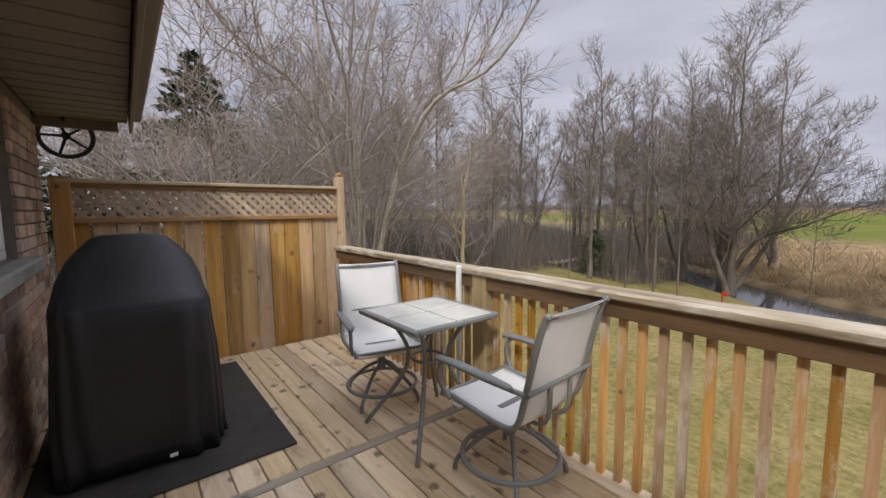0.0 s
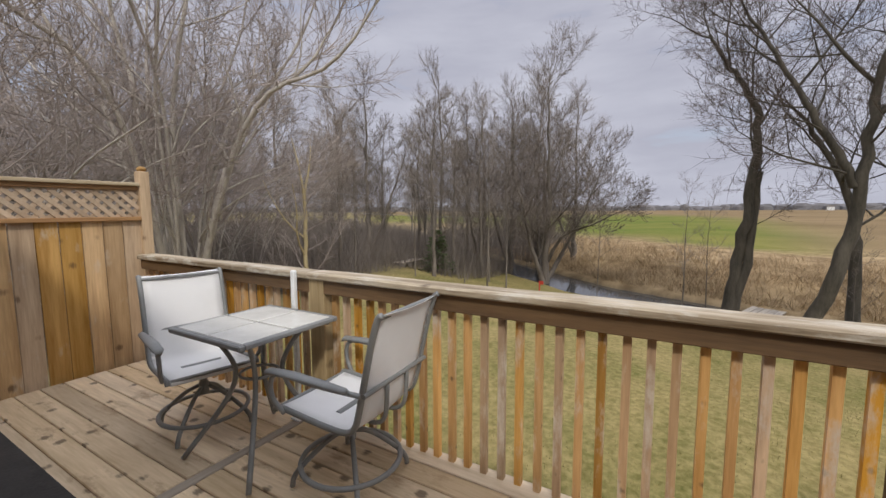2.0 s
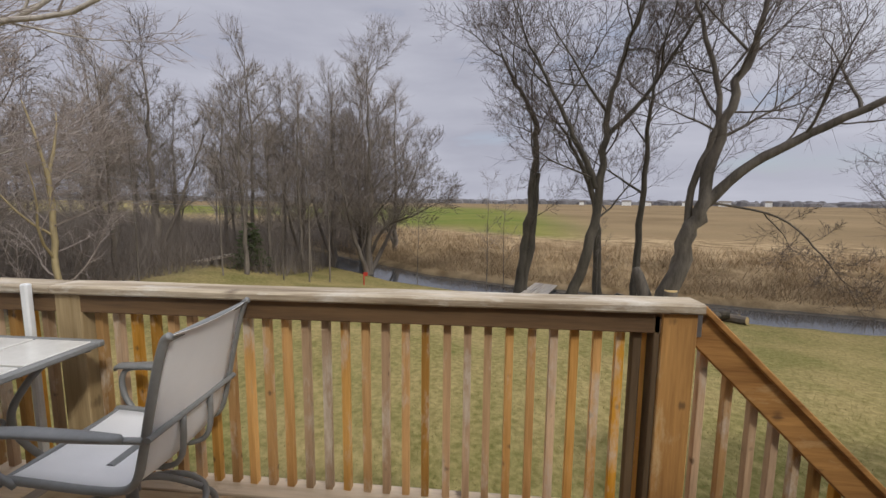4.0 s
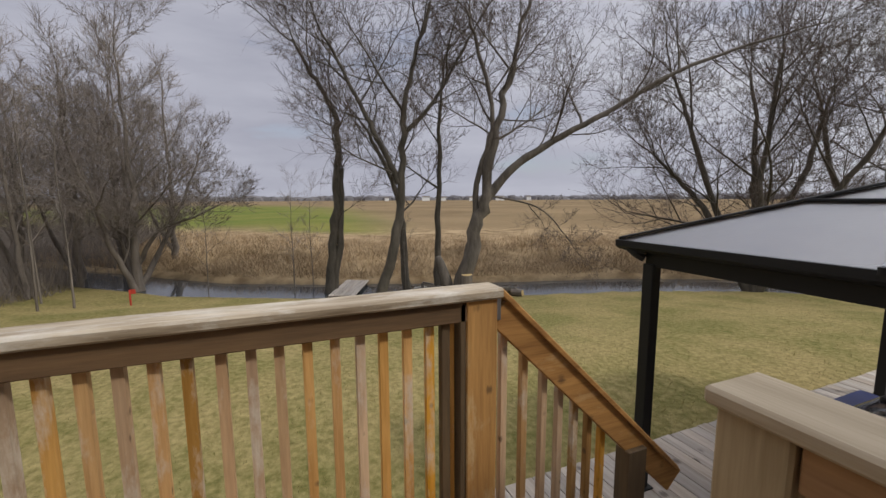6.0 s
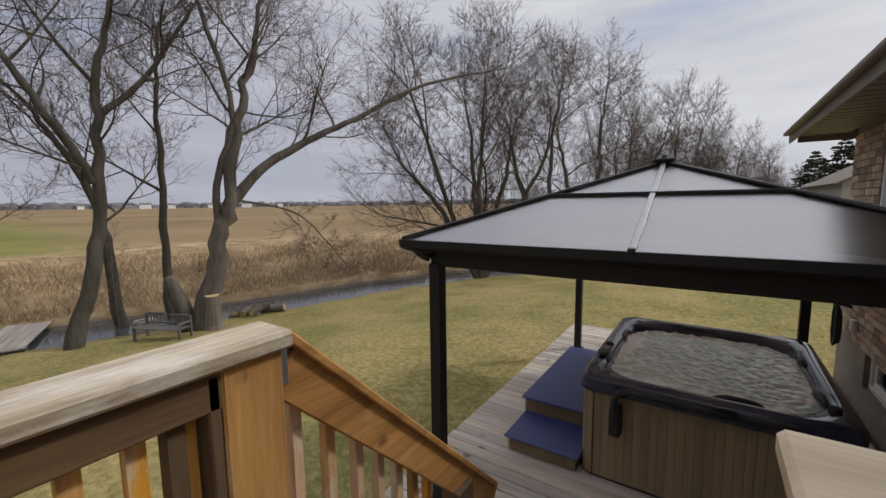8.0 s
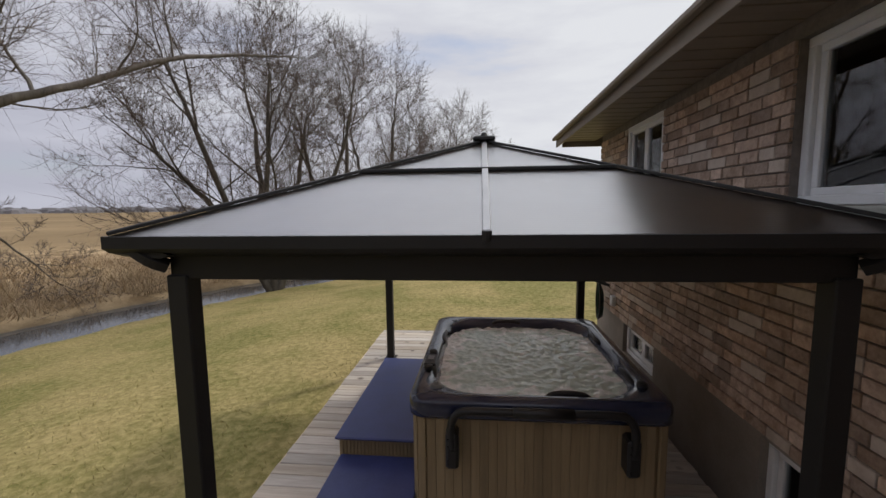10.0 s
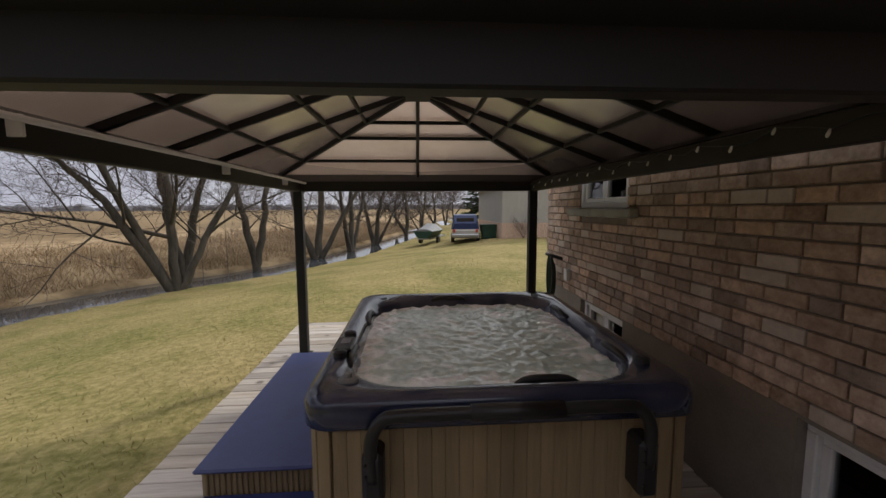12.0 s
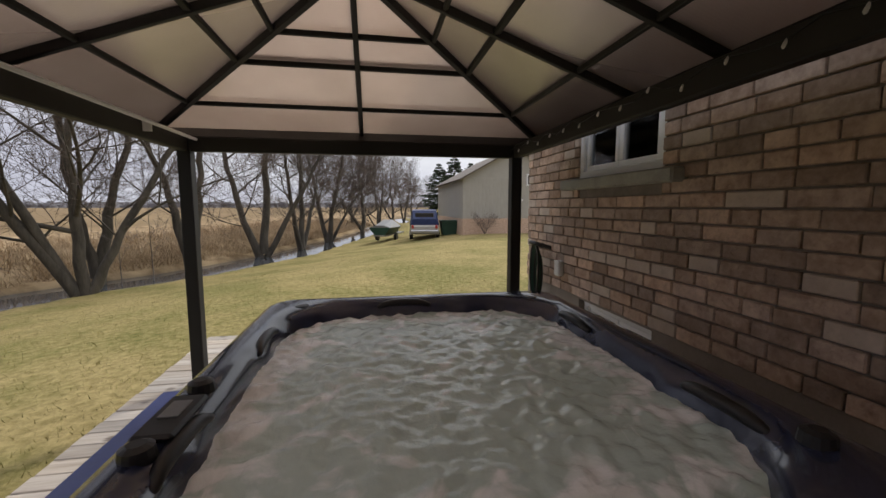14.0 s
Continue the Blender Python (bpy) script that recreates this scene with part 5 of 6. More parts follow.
# ---- trees ----
class Tree:
    """Bare tree: thick wood goes to the trunk mesh, thin wood to the twig mesh."""

    def __init__(self, seed, droop=0.0, twig=0.007, spread=1.0, density=1.0, levels=4, rise=0.055):
        self.rng = random.Random(seed)
        self.wood, self.limbs, self.twigs = Mesh(), Mesh(), Mesh()
        self.droop, self.twig, self.spread, self.density, self.levels, self.rise = droop, twig, spread, density, levels, rise

    def line(self, pts, radii):
        r = radii[0]
        if r > 0.06:
            self.wood.tube(pts, radii, 10 if r > 0.15 else 7, ends=False)
        elif r > 0.018:
            self.limbs.tube(pts, radii, 4, ends=False)
        else:
            self.twigs.tube(pts, radii, 3, ends=False)

    def spray(self, p, d, r, length):
        """A last twig, drawn out to a point."""
        rng = self.rng
        d = (d + Vector((rng.uniform(-1, 1), rng.uniform(-1, 1), rng.uniform(-0.6, 1.0))) * 0.2).normalized()
        u = d.orthogonal().normalized()
        w = d.cross(u)
        m, k = self.twigs, len(self.twigs.v)
        for c, e in ((1.0, 0.0), (-0.5, 0.866), (-0.5, -0.866)):
            m.v.append((p + u * (r * c) + w * (r * e))[:])
        m.v.append((p + d * length)[:])
        m.f.extend(((k, k + 1, k + 3), (k + 1, k + 2, k + 3), (k + 2, k, k + 3)))

    def stem(self, pts, r0, r1, level=1, start=0.15, count=9, length=2.4):
        pts = curve(pts, 5)
        n = len(pts)
        jig = [Vector((self.rng.uniform(-1, 1), self.rng.uniform(-1, 1), 0)) * r0 * 0.3 for _ in pts]
        pts = [p + j * (0 < i < n - 1) for i, (p, j) in enumerate(zip(pts, jig))]
        radii = [(r0 + (r1 - r0) * (i / (n - 1)) ** 0.8) * self.rng.uniform(0.94, 1.06) for i in range(n)]
        self.line(pts, radii)
        self.children(pts, radii, level, start, int(count * self.density + 0.5), length)

    def children(self, pts, radii, level, start, count, length):
        rng, n = self.rng, len(pts)
        turn = rng.uniform(0, 6.28)
        for k in range(count):
            f = start + (1 - start) * ((k + rng.random()) / max(count, 1)) ** 0.85
            i = min(int(f * (n - 1)), n - 2)
            t = f * (n - 1) - i
            p = pts[i].lerp(pts[i + 1], t)
            d = (pts[i + 1] - pts[i]).normalized()
            r = radii[i] + (radii[i + 1] - radii[i]) * t
            turn += 2.4 + rng.uniform(-0.7, 0.7)
            side = d.orthogonal()
            side.rotate(Matrix.Rotation(turn, 3, d))
            ang = radians(rng.uniform(26, 68)) * self.spread
            way = d * math.cos(ang) + side * math.sin(ang)
            way.z += 0.12 - self.droop
            ln = length * rng.uniform(0.45, 1.3) * (1.2 - 0.6 * f)
            self.branch(p, way.normalized(), min(r * 0.62, 0.0015 + 0.0118 * ln ** 1.2), ln, level + 1)
        if level < self.levels:
            end = (pts[-1] - pts[-2]).normalized()
            for k in range(2 if level < 3 else 1):
                way = (end + Vector((rng.uniform(-0.45, 0.45), rng.uniform(-0.45, 0.45), rng.uniform(-0.2, 0.35)))).normalized()
                self.branch(pts[-1], way, min(radii[-1] * 0.85, 0.028), length * 0.75, level + 1)

    def branch(self, p, d, r, length, level):
        rng = self.rng
        r = max(r, self.twig * 0.6)
        if level >= self.levels:
            self.spray(p, d, min(r, self.twig * 0.6), length)
            return
        n = {2: 7, 3: 5}.get(level, 3) if self.levels > 4 else {2: 5}.get(level, 3)
        pts, radii = [p], [r]
        tip = max(r * 0.28, self.twig * 0.5)
        bend = Vector((rng.uniform(-1, 1), rng.uniform(-1, 1), rng.uniform(-0.5, 0.5))) * (0.45 / n)
        for i in range(1, n + 1):
            d = d + bend + Vector((rng.uniform(-1, 1), rng.uniform(-1, 1), rng.uniform(-1, 1))) * 0.17
            d.z += self.rise - self.droop * 0.35
            d.normalize()
            pts.append(pts[-1] + d * (length / n))
            radii.append(r + (tip - r) * i / n)
        self.line(pts, radii)
        last = level == self.levels - 1
        count = max(2, int((9.0 if last and level == 3 else 5.0 if last else {2: 6.5, 3: 5.5}.get(level, 4)) * self.density * min(1.3, 0.6 + length / 2.2) + rng.random()))
        self.children(pts, radii, level, 0.2, count, length * (0.95 if last else 0.58))

    def place(self, at, label, bark, twig_mat, group="", rz=0.0, name="bare_tree"):
        t = thing(name, at, label, "tree", group, rz)
        part("trunk", self.wood, bark, t, smooth=True)
        if self.limbs.v:
            part("branchwork", self.limbs, bark, t, smooth=True, kind="stuff")
        part("crown", self.twigs, twig_mat, t, "bare twigs", kind="stuff")
        return t


def at_ground(x, y, sink=0.06):
    return (x, y, gz(x, y) - sink)


GREYWOOD = wood("silvered_wood", (0.065, 0.06, 0.055), (0.18, 0.165, 0.155), "z")
# trees along the creek
V = Vector
t = Tree(11, twig=0.0085, density=0.92, levels=5)
t.stem([(0, 0, -0.1), (0.03, 0.28, 2.5), (0.05, 0.54, 4.8), (0.05, 0.59, 6.5), (0.04, 0.42, 8.0), (-0.02, -0.3, 9.2), (-0.1, -0.9, 10.4)], 0.24, 0.05, count=12, start=0.42, length=3.6)
t.stem([(0.05, 0.2, 0.1), (0.05, 0.6, 3.0), (0.06, 0.73, 5.6)], 0.17, 0.10, count=3, start=0.5, length=1.5)
t.place(at_ground(-17.85, 1.91), "tall leaning bare tree with broken stub by the creek", BARK_DARK, TWIG_DARK)
t = Tree(12, twig=0.0085, density=0.92, levels=5)
t.stem([(0, 0, -0.1), (0.13, 0.58, 2.2), (0.19, 0.87, 4.2), (0.21, 0.97, 6.4), (0.28, 1.29, 8.2), (0.42, 1.91, 10.4)], 0.22, 0.05, count=11, start=0.4, length=3.8)
t.stem([(0.17, 0.78, 4.3), (0.05, 0.3, 5.4), (-0.1, -0.3, 6.6), (-0.3, -1.0, 8.1), (-0.4, -1.7, 9.4)], 0.13, 0.04, count=10, start=0.25, length=3.2)
t.stem([(0.21, 0.97, 6.0), (0.44, 2.04, 7.2), (0.67, 3.08, 9.0), (0.83, 3.9, 10.4)], 0.10, 0.03, count=9, start=0.2, length=2.9)
t.place(at_ground(-15.07, 3.44), "large forked bare tree with spreading limbs by creek", BARK_DARK, TWIG_DARK)
t = Tree(13, twig=0.0085, density=0.92, levels=5)
t.stem([(0, 0, -0.1), (-0.02, -0.07, 2.5), (-0.09, -0.32, 4.3), (-0.28, -0.96, 6.1), (-0.47, -1.6, 7.3)], 0.2, 0.05, count=10, start=0.4, length=2.9)
t.place(at_ground(-16.97, 5.05), "bent dark bare tree standing behind its neighbour", BARK_DARK, TWIG_DARK)
t = Tree(14, twig=0.0085, density=0.92, levels=5)
t.stem([(0, 0, -0.1), (0.02, 0.05, 2.9), (0.06, 0.15, 6.0), (0.06, 0.15, 7.8), (0.15, 0.4, 10.1)], 0.17, 0.04, count=14, start=0.35, length=2.9)
t.place(at_ground(-16.77, 6.35), "slender straight bare tree on the creek bank", BARK_DARK, TWIG_DARK)
t = Tree(15, twig=0.0085, density=0.92, levels=5)
t.stem([(-0.06, -0.1, -0.7), (0.24, 0.54, 2.5), (0.43, 0.95, 4.0), (0.57, 1.26, 6.6), (0.83, 1.83, 8.8), (1.11, 2.46, 11.6)], 0.38, 0.05, count=13, start=0.42, length=3.6)
t.stem([(0.1, 0.3, 1.6), (0.22, 0.48, 2.6), (0.33, 0.72, 4.9), (0.54, 1.2, 7.0), (0.29, 0.64, 9.4), (0.1, 0.21, 11.0)], 0.18, 0.05, count=11, start=0.4, length=3.5)
t.stem([(0.41, 0.9, 3.8), (0.95, 2.1, 5.2), (1.67, 3.7, 6.3), (2.45, 5.42, 7.3), (3.4, 7.52, 8.6), (4.45, 9.84, 9.5), (5.48, 12.13, 10.2)], 0.2, 0.03, count=19, start=0.2, length=2.8)
t.stem([(0.45, 1.0, 4.0), (1.28, 2.83, 3.5), (1.74, 3.84, 2.4), (1.95, 4.3, 1.7)], 0.06, 0.015, count=12, start=0.25, length=1.5)
t.wood.tube([(-0.25, -0.35, -0.6), (-0.27, -0.5, 0.5), (-0.42, -0.72, 1.25), (-0.46, -0.8, 1.5)], [0.34, 0.25, 0.2, 0.13], 9)
leaning = t.place(at_ground(-13.76, 6.08, -0.29), "thick leaning bare tree with one long sideways limb", BARK_LIMB, TWIG_DARK)
leaning.scale = (0.87, 0.87, 0.87)
t = Tree(16, twig=0.0085, density=1.05, levels=5)
t.stem([(0, 0, -0.1), (-0.99, -0.59, 2.2), (-1.84, -1.08, 3.6), (-2.7, -1.59, 4.7)], 0.165, 0.045, count=9, length=2.9)
t.stem([(0.05, 0, -0.1), (0.01, 0.0, 2.5), (0.05, 0.03, 5.2), (0.23, 0.14, 7.6)], 0.165, 0.045, count=10, length=3.2)
t.stem([(0.1, 0.05, -0.1), (1.0, 0.59, 2.1), (2.16, 1.27, 4.7), (2.6, 1.5, 6.5)], 0.14, 0.04, count=10, length=2.9)
t.stem([(-0.05, 0, -0.1), (-1.17, -0.69, 3.4), (-1.92, -1.13, 6.1), (-2.4, -1.4, 7.6)], 0.14, 0.04, count=10, length=2.9)
four = t.place(at_ground(-10.9, 17.6), "wide bare tree splitting into four stems by creek", BARK_DARK, TWIG_DARK)
t = Tree(17, twig=0.0085, density=0.92, levels=5)
t.stem([(0, 0, -0.1), (-0.37, -0.14, 2.5), (-1.03, -0.4, 5.1), (-1.3, -0.6, 7.0)], 0.19, 0.04, count=11, length=3.2)
t.stem([(0, 0, 0.6), (0.39, 0.15, 3.3), (0.51, 0.2, 6.0), (0.8, 0.3, 8.0)], 0.17, 0.04, count=11, length=3.2)
two = t.place(at_ground(-9.9, 22.9), "two-stemmed dark bare tree on the creek bank", BARK_DARK, TWIG_DARK, "creek trees")
t = Tree(18, twig=0.0085, density=0.92, levels=5)
t.stem([(0, 0, -0.1), (-0.88, -0.21, 2.5), (-1.47, -0.35, 5.4), (-1.8, -0.5, 7.2)], 0.2, 0.04, count=11, length=3.2)
t.stem([(0, 0, 0.5), (0.23, 0.05, 4.1), (0.27, 0.06, 6.8), (0.4, 0.2, 8.4)], 0.2, 0.04, count=11, length=3.2)
t.stem([(0.1, 0, 0.3), (1.98, 0.46, 3.9), (3.0, 0.7, 6.0)], 0.15, 0.04, count=10, length=2.9)
three = t.place(at_ground(-8.0, 27.6), "three-stemmed bare tree with broad crown", BARK_DARK, TWIG_DARK, "creek trees")
t = Tree(19, twig=0.014, density=1.1)
t.stem([(0, 0, -0.1), (-0.5, 0.2, 2.2), (-0.9, 0.1, 4.6), (-1.5, 0.5, 7.4)], 0.2, 0.04, count=13, start=0.2, length=3.2)
t.stem([(0, 0, 0.4), (0.3, -0.2, 2.6), (0.9, -0.3, 5.0), (1.2, -0.6, 8.0)], 0.19, 0.04, count=13, start=0.2, length=3.2)
t.stem([(0.1, 0, 0.3), (1.2, 0.7, 2.4), (2.6, 1.1, 4.6)], 0.13, 0.03, count=10, start=0.2, length=2.6)
far_fork = t.place(at_ground(-5.4, 37), "bare forked tree farther along the creek", BARK_DARK, TWIG_DARK, "creek trees")
t = Tree(20, twig=0.014, density=1.1)
t.stem([(0, 0, -0.1), (0.2, 0.1, 2.6), (-0.1, 0.3, 5.4), (0.3, 0.4, 8.8)], 0.22, 0.04, count=16, start=0.22, length=3.3)
t.stem([(0, 0, 0.9), (-0.9, -0.5, 2.4), (-2.2, -0.9, 4.2), (-2.8, -1.3, 6.0)], 0.15, 0.03, count=12, start=0.2, length=2.8)
far_broad = t.place(at_ground(-3.0, 44), "broad bare tree farther along the creek", BARK_DARK, TWIG_DARK, "creek trees")
for tree, s in ((four, 1.2), (two, 1.22), (three, 1.25), (far_fork, 1.2), (far_broad, 1.2)):
    tree.scale = (s, s, s)
rng = random.Random(77)
for src, x, y, rz in ((two, -11.9, 20.0, 200), (three, -6.6, 31.5, 60), (far_fork, -1.2, 54, 130), (far_broad, 1.0, 66, 10), (far_broad, -4.5, 58, 200), (far_fork, 4.0, 80, 40), (far_broad, 7.0, 95, 140)):
    s = rng.uniform(1.0, 1.25)
    c = copy_thing(src, pose(x, y, gz(x, y) - 0.06, 0, 0, rz))
    c.scale = (s, s, s)

# big multi-stemmed tree behind the fence
t = Tree(21, twig=0.0075, density=0.66, spread=0.72, levels=5, rise=0.03)
for k in range(13):
    a = radians(40 * k + 10 + 17 * (k > 8))
    u = V((math.cos(a), math.sin(a), 0))
    lean = 0.06 + 0.46 * ((k * 7) % 13) / 13
    bow = V((-u.y, u.x, 0)) * (0.3 * math.sin(k * 2.3))
    top_ = 9.6 - 5.0 * lean
    t.stem([u * 0.2 + V((0, 0, -0.1)), u * (0.26 + lean * 0.8) + bow * 0.4 + V((0, 0, 1.9)), u * (0.45 + lean * 3.0) + bow + V((0, 0, 4.6)), u * (0.7 + lean * 6.2) + bow * 0.5 + V((0, 0, 0.75 * top_)), u * (0.8 + lean * 9.0) + V((0, 0, top_))], 0.085 - 0.03 * (k % 3 == 1), 0.014, count=15, start=0.25, length=2.3)
t.place(at_ground(-5.0, -8.6), "pale many-stemmed bare tree behind the privacy fence", BARK_PALE, TWIG_PALE)
t = Tree(22, twig=0.009, density=0.9, spread=1.0, levels=4)
for k in range(10):
    a = radians(36 * k + 5)
    u = V((math.cos(a), math.sin(a), 0))
    t.stem([u * 0.2 + V((0, 0, -0.1)), u * 0.9 + V((0, 0, 1.9)), u * 2.0 + V((0, 0, 3.2)), u * 3.2 + V((0, 0, 3.9))], 0.04, 0.010, count=9, start=0.2, length=1.9)
bush = t.place(at_ground(-2.2, -9.0), "pale arching bare shrub behind the fence", BARK_PALE, TWIG_PALE, "shrubs", name="bare_shrub")
for x, y, rz, s in ((-3.4, -12.5, 200, 1.05), (-7.4, -11.8, 30, 0.95), (-9.8, -13.5, 140, 0.9)):
    c = copy_thing(bush, pose(x, y, gz(x, y) - 0.05, 0, 0, rz))
    c.scale = (s, s, s)

# saplings and thin trunks before the wood
t = Tree(23, twig=0.006, density=0.8, levels=4)
t.stem([(0, 0, -0.1), (0.03, 0.02, 1.6), (-0.02, 0.05, 3.2), (0.05, 0.0, 4.6)], 0.032, 0.008, count=13, start=0.3, length=1.1)
sapling = t.place(at_ground(-16.0, -7.6), "thin grey sapling on the lawn edge", BARK_GREY, TWIG_GREY, "saplings", name="sapling")
t = Tree(26, twig=0.006, density=0.9, levels=4)
t.stem([(0, 0, -0.1), (0.01, 0.01, 1.0), (0.02, 0.0, 2.0), (0.02, 0.01, 2.95)], 0.05, 0.036, count=11, start=0.25, length=1.5)
t.place(at_ground(-6.2, -6.2), "young pale tree with its top cut off", YELLOW_BARK, TWIG_PALE, name="sapling")
for x, y, rz, s in ((-16.6, -6.8, 50, 1.25), (-17.3, -6.2, 130, 1.35), (-18.2, -7.4, 220, 1.3), (-15.0, -9.5, 310, 1.2), (-11.5, -9.8, 80, 1.1), (-19.0, -2.6, 10, 0.95), (-18.3, 0.6, 60, 1.0), (-18.8, 1.4, 170, 0.95), (-15.6, 4.6, 120, 0.6), (-10.9, 19.6, 40, 0.8), (-10.3, 20.6, 140, 0.85)):
    c = copy_thing(sapling, pose(x, y, gz(x, y) - 0.05, 0, 0, rz))
    c.scale = (s, s, s)

# big dense tree and the wood round it
t = Tree(24, twig=0.010, density=1.1, spread=0.85, levels=5)
t.stem([(0, 0, -0.1), (0.1, 0.0, 2.2), (0.0, 0.15, 4.6), (0.1, 0.1, 7.0), (0.0, 0.0, 10.2)], 0.24, 0.03, count=17, start=0.16, length=3.0)
t.stem([(0.1, 0, 0.4), (0.7, -0.5, 2.3), (1.3, -0.8, 4.4), (1.9, -1.2, 6.6)], 0.15, 0.03, count=11, start=0.2, length=2.3)
t.stem([(-0.1, 0, 0.4), (-0.6, 0.8, 2.2), (-1.0, 1.7, 4.2), (-1.4, 2.4, 6.2)], 0.15, 0.03, count=11, start=0.2, length=2.3)
t.stem([(0.0, 0.1, 1.6), (0.3, 1.0, 3.0), (0.6, 2.4, 3.6), (0.8, 3.6, 4.2)], 0.11, 0.02, count=9, start=0.25, length=1.8)
t.place(at_ground(-21.4, -5.6), "dense twiggy bare tree at the creek bend", BARK_GREY, TWIG_GREY, "woodland trees")
t = Tree(27, twig=0.015, density=1.1, spread=0.85)
t.stem([(0, 0, -0.1), (0.1, 0.0, 2.2), (0.0, 0.15, 4.6), (0.1, 0.1, 7.0), (0.0, 0.0, 10.0)], 0.22, 0.03, count=18, start=0.16, length=2.7)
t.stem([(0.1, 0, 0.4), (0.7, -0.5, 2.3), (1.3, -0.8, 4.4), (1.9, -1.2, 6.6)], 0.13, 0.03, count=10, start=0.2, length=2.0)
dense_tree = t.place(at_ground(-25.5, -9.0), "twiggy forked bare woodland tree", BARK_GREY, TWIG_GREY, "woodland trees")
t = Tree(25, twig=0.014, density=1.1, spread=0.8)
t.stem([(0, 0, -0.1), (0.1, 0.1, 3.2), (0.0, 0.2, 6.4), (0.2, 0.1, 9.8)], 0.14, 0.025, count=19, start=0.25, length=2.1)
slim = t.place(at_ground(-20.5, -11.5), "slim grey bare woodland tree", BARK_GREY, TWIG_GREY, "woodland trees")
rng = random.Random(31)
spots = []
while len(spots) < 58:
    a, d = rng.uniform(180 + 17, 180 + 90), rng.uniform(17, 52)
    x, y = d * math.cos(radians(a)), d * math.sin(radians(a))
    if -y < 7.5 + 0.10 * -x or creek_distance(np.array(x), np.array(y)) < -8:
        continue
    if min([math.hypot(x - p, y - q) for p, q in spots] or [9]) < 1.5:
        continue
    spots.append((x, y))
for k, (x, y) in enumerate(spots):
    c = copy_thing((dense_tree, slim, slim)[k % 3], pose(x, y, gz(x, y) - 0.08, 0, 0, rng.uniform(0, 360)))
    s = rng.uniform(0.7, 1.0)
    c.scale = (s, s, s * rng.uniform(0.85, 1.05))


for x, y, rz, s in ((-24.0, -6.6, 40, 0.95), (-23.2, -8.2, 150, 0.9), (-26.4, -7.4, 260, 1.0), (-22.2, -9.6, 20, 0.85), (-19.6, -8.4, 200, 0.8), (-27.5, -5.4, 310, 0.9)):
    c = copy_thing(slim if rz in (150, 200) else dense_tree, pose(x, y, gz(x, y) - 0.08, 0, 0, rz))
    c.scale = (s, s, s)


def conifer(seed, h, w, mat, tiers, per, name, label, at, blade=0.16):
    rng = random.Random(seed)
    wood_, leaf = Mesh(), Mesh()
    wood_.tube([(0, 0, -0.1), (0, 0, h * 0.5), (0, 0, h)], [h * 0.018, h * 0.012, 0.01], 7)
    for i in range(tiers):
        f = (i + rng.random()) / tiers
        z = h * (0.12 + 0.88 * f)
        r = w * (1 - f) ** 0.8 * rng.uniform(0.65, 1.15) + 0.1
        for k in range(per):
            a = 2 * math.pi * (k + rng.random()) / per
            u = V((math.cos(a), math.sin(a), 0))
            n = max(3, int(r / 0.22))
            tip = V((0, 0, z)) + u * r + V((0, 0, -0.18 * r + rng.uniform(-0.1, 0.25) * r))
            wood_.tube([V((0, 0, z)), V((0, 0, z)).lerp(tip, 0.5) + V((0, 0, -0.05 * r)), tip], [0.02, 0.014, 0.006], 3, ends=False)
            for j in range(n * 4):
                p = V((0, 0, z)).lerp(tip, 0.2 + 0.8 * rng.random())
                d = (u + V((rng.uniform(-1, 1), rng.uniform(-1, 1), rng.uniform(-0.4, 0.8)))).normalized() * blade * rng.uniform(0.7, 1.6)
                s = d.orthogonal().normalized() * blade * 0.22
                s.rotate(Matrix.Rotation(rng.uniform(0, 6.28), 3, d.normalized()))
                k0 = len(leaf.v)
                leaf.v.extend([(p - s)[:], (p + s)[:], (p + d * 0.6 + s * 1.3)[:], (p + d)[:], (p + d * 0.6 - s * 1.3)[:]])
                leaf.f.append((k0, k0 + 1, k0 + 2, k0 + 3, k0 + 4))
    ob = thing(name, at, label, "conifer", "conifers")
    part("trunk", wood_, BARK_DARK, ob)
    part("crown", leaf, mat, ob, "dense green needles")
    return ob


pine = conifer(3, 9.4, 4.0, NEEDLE, 22, 8, "pine_tree", "tall dark pine tree behind the fence", at_ground(-3.3, -20.5), 0.3)
for x, y, s, rz in ((2.2, -19, 0.62, 60), (0.2, -24, 0.75, 150), (-7.0, -27, 0.62, 40), (-12, -30, 0.6, 80), (7.5, 60, 0.85, 20), (10.5, 64, 1.0, 70), (13.5, 66, 0.9, 190), (17, 62, 1.05, 100)):
    c = copy_thing(pine, pose(x, y, gz(x, y) - 0.1, 0, 0, rz))
    c.scale = (s, s, s)
conifer(5, 2.2, 0.85, SPRUCE, 16, 8, "young_spruce", "small green spruce on the lawn edge", at_ground(-18.0, -10.2), 0.12)


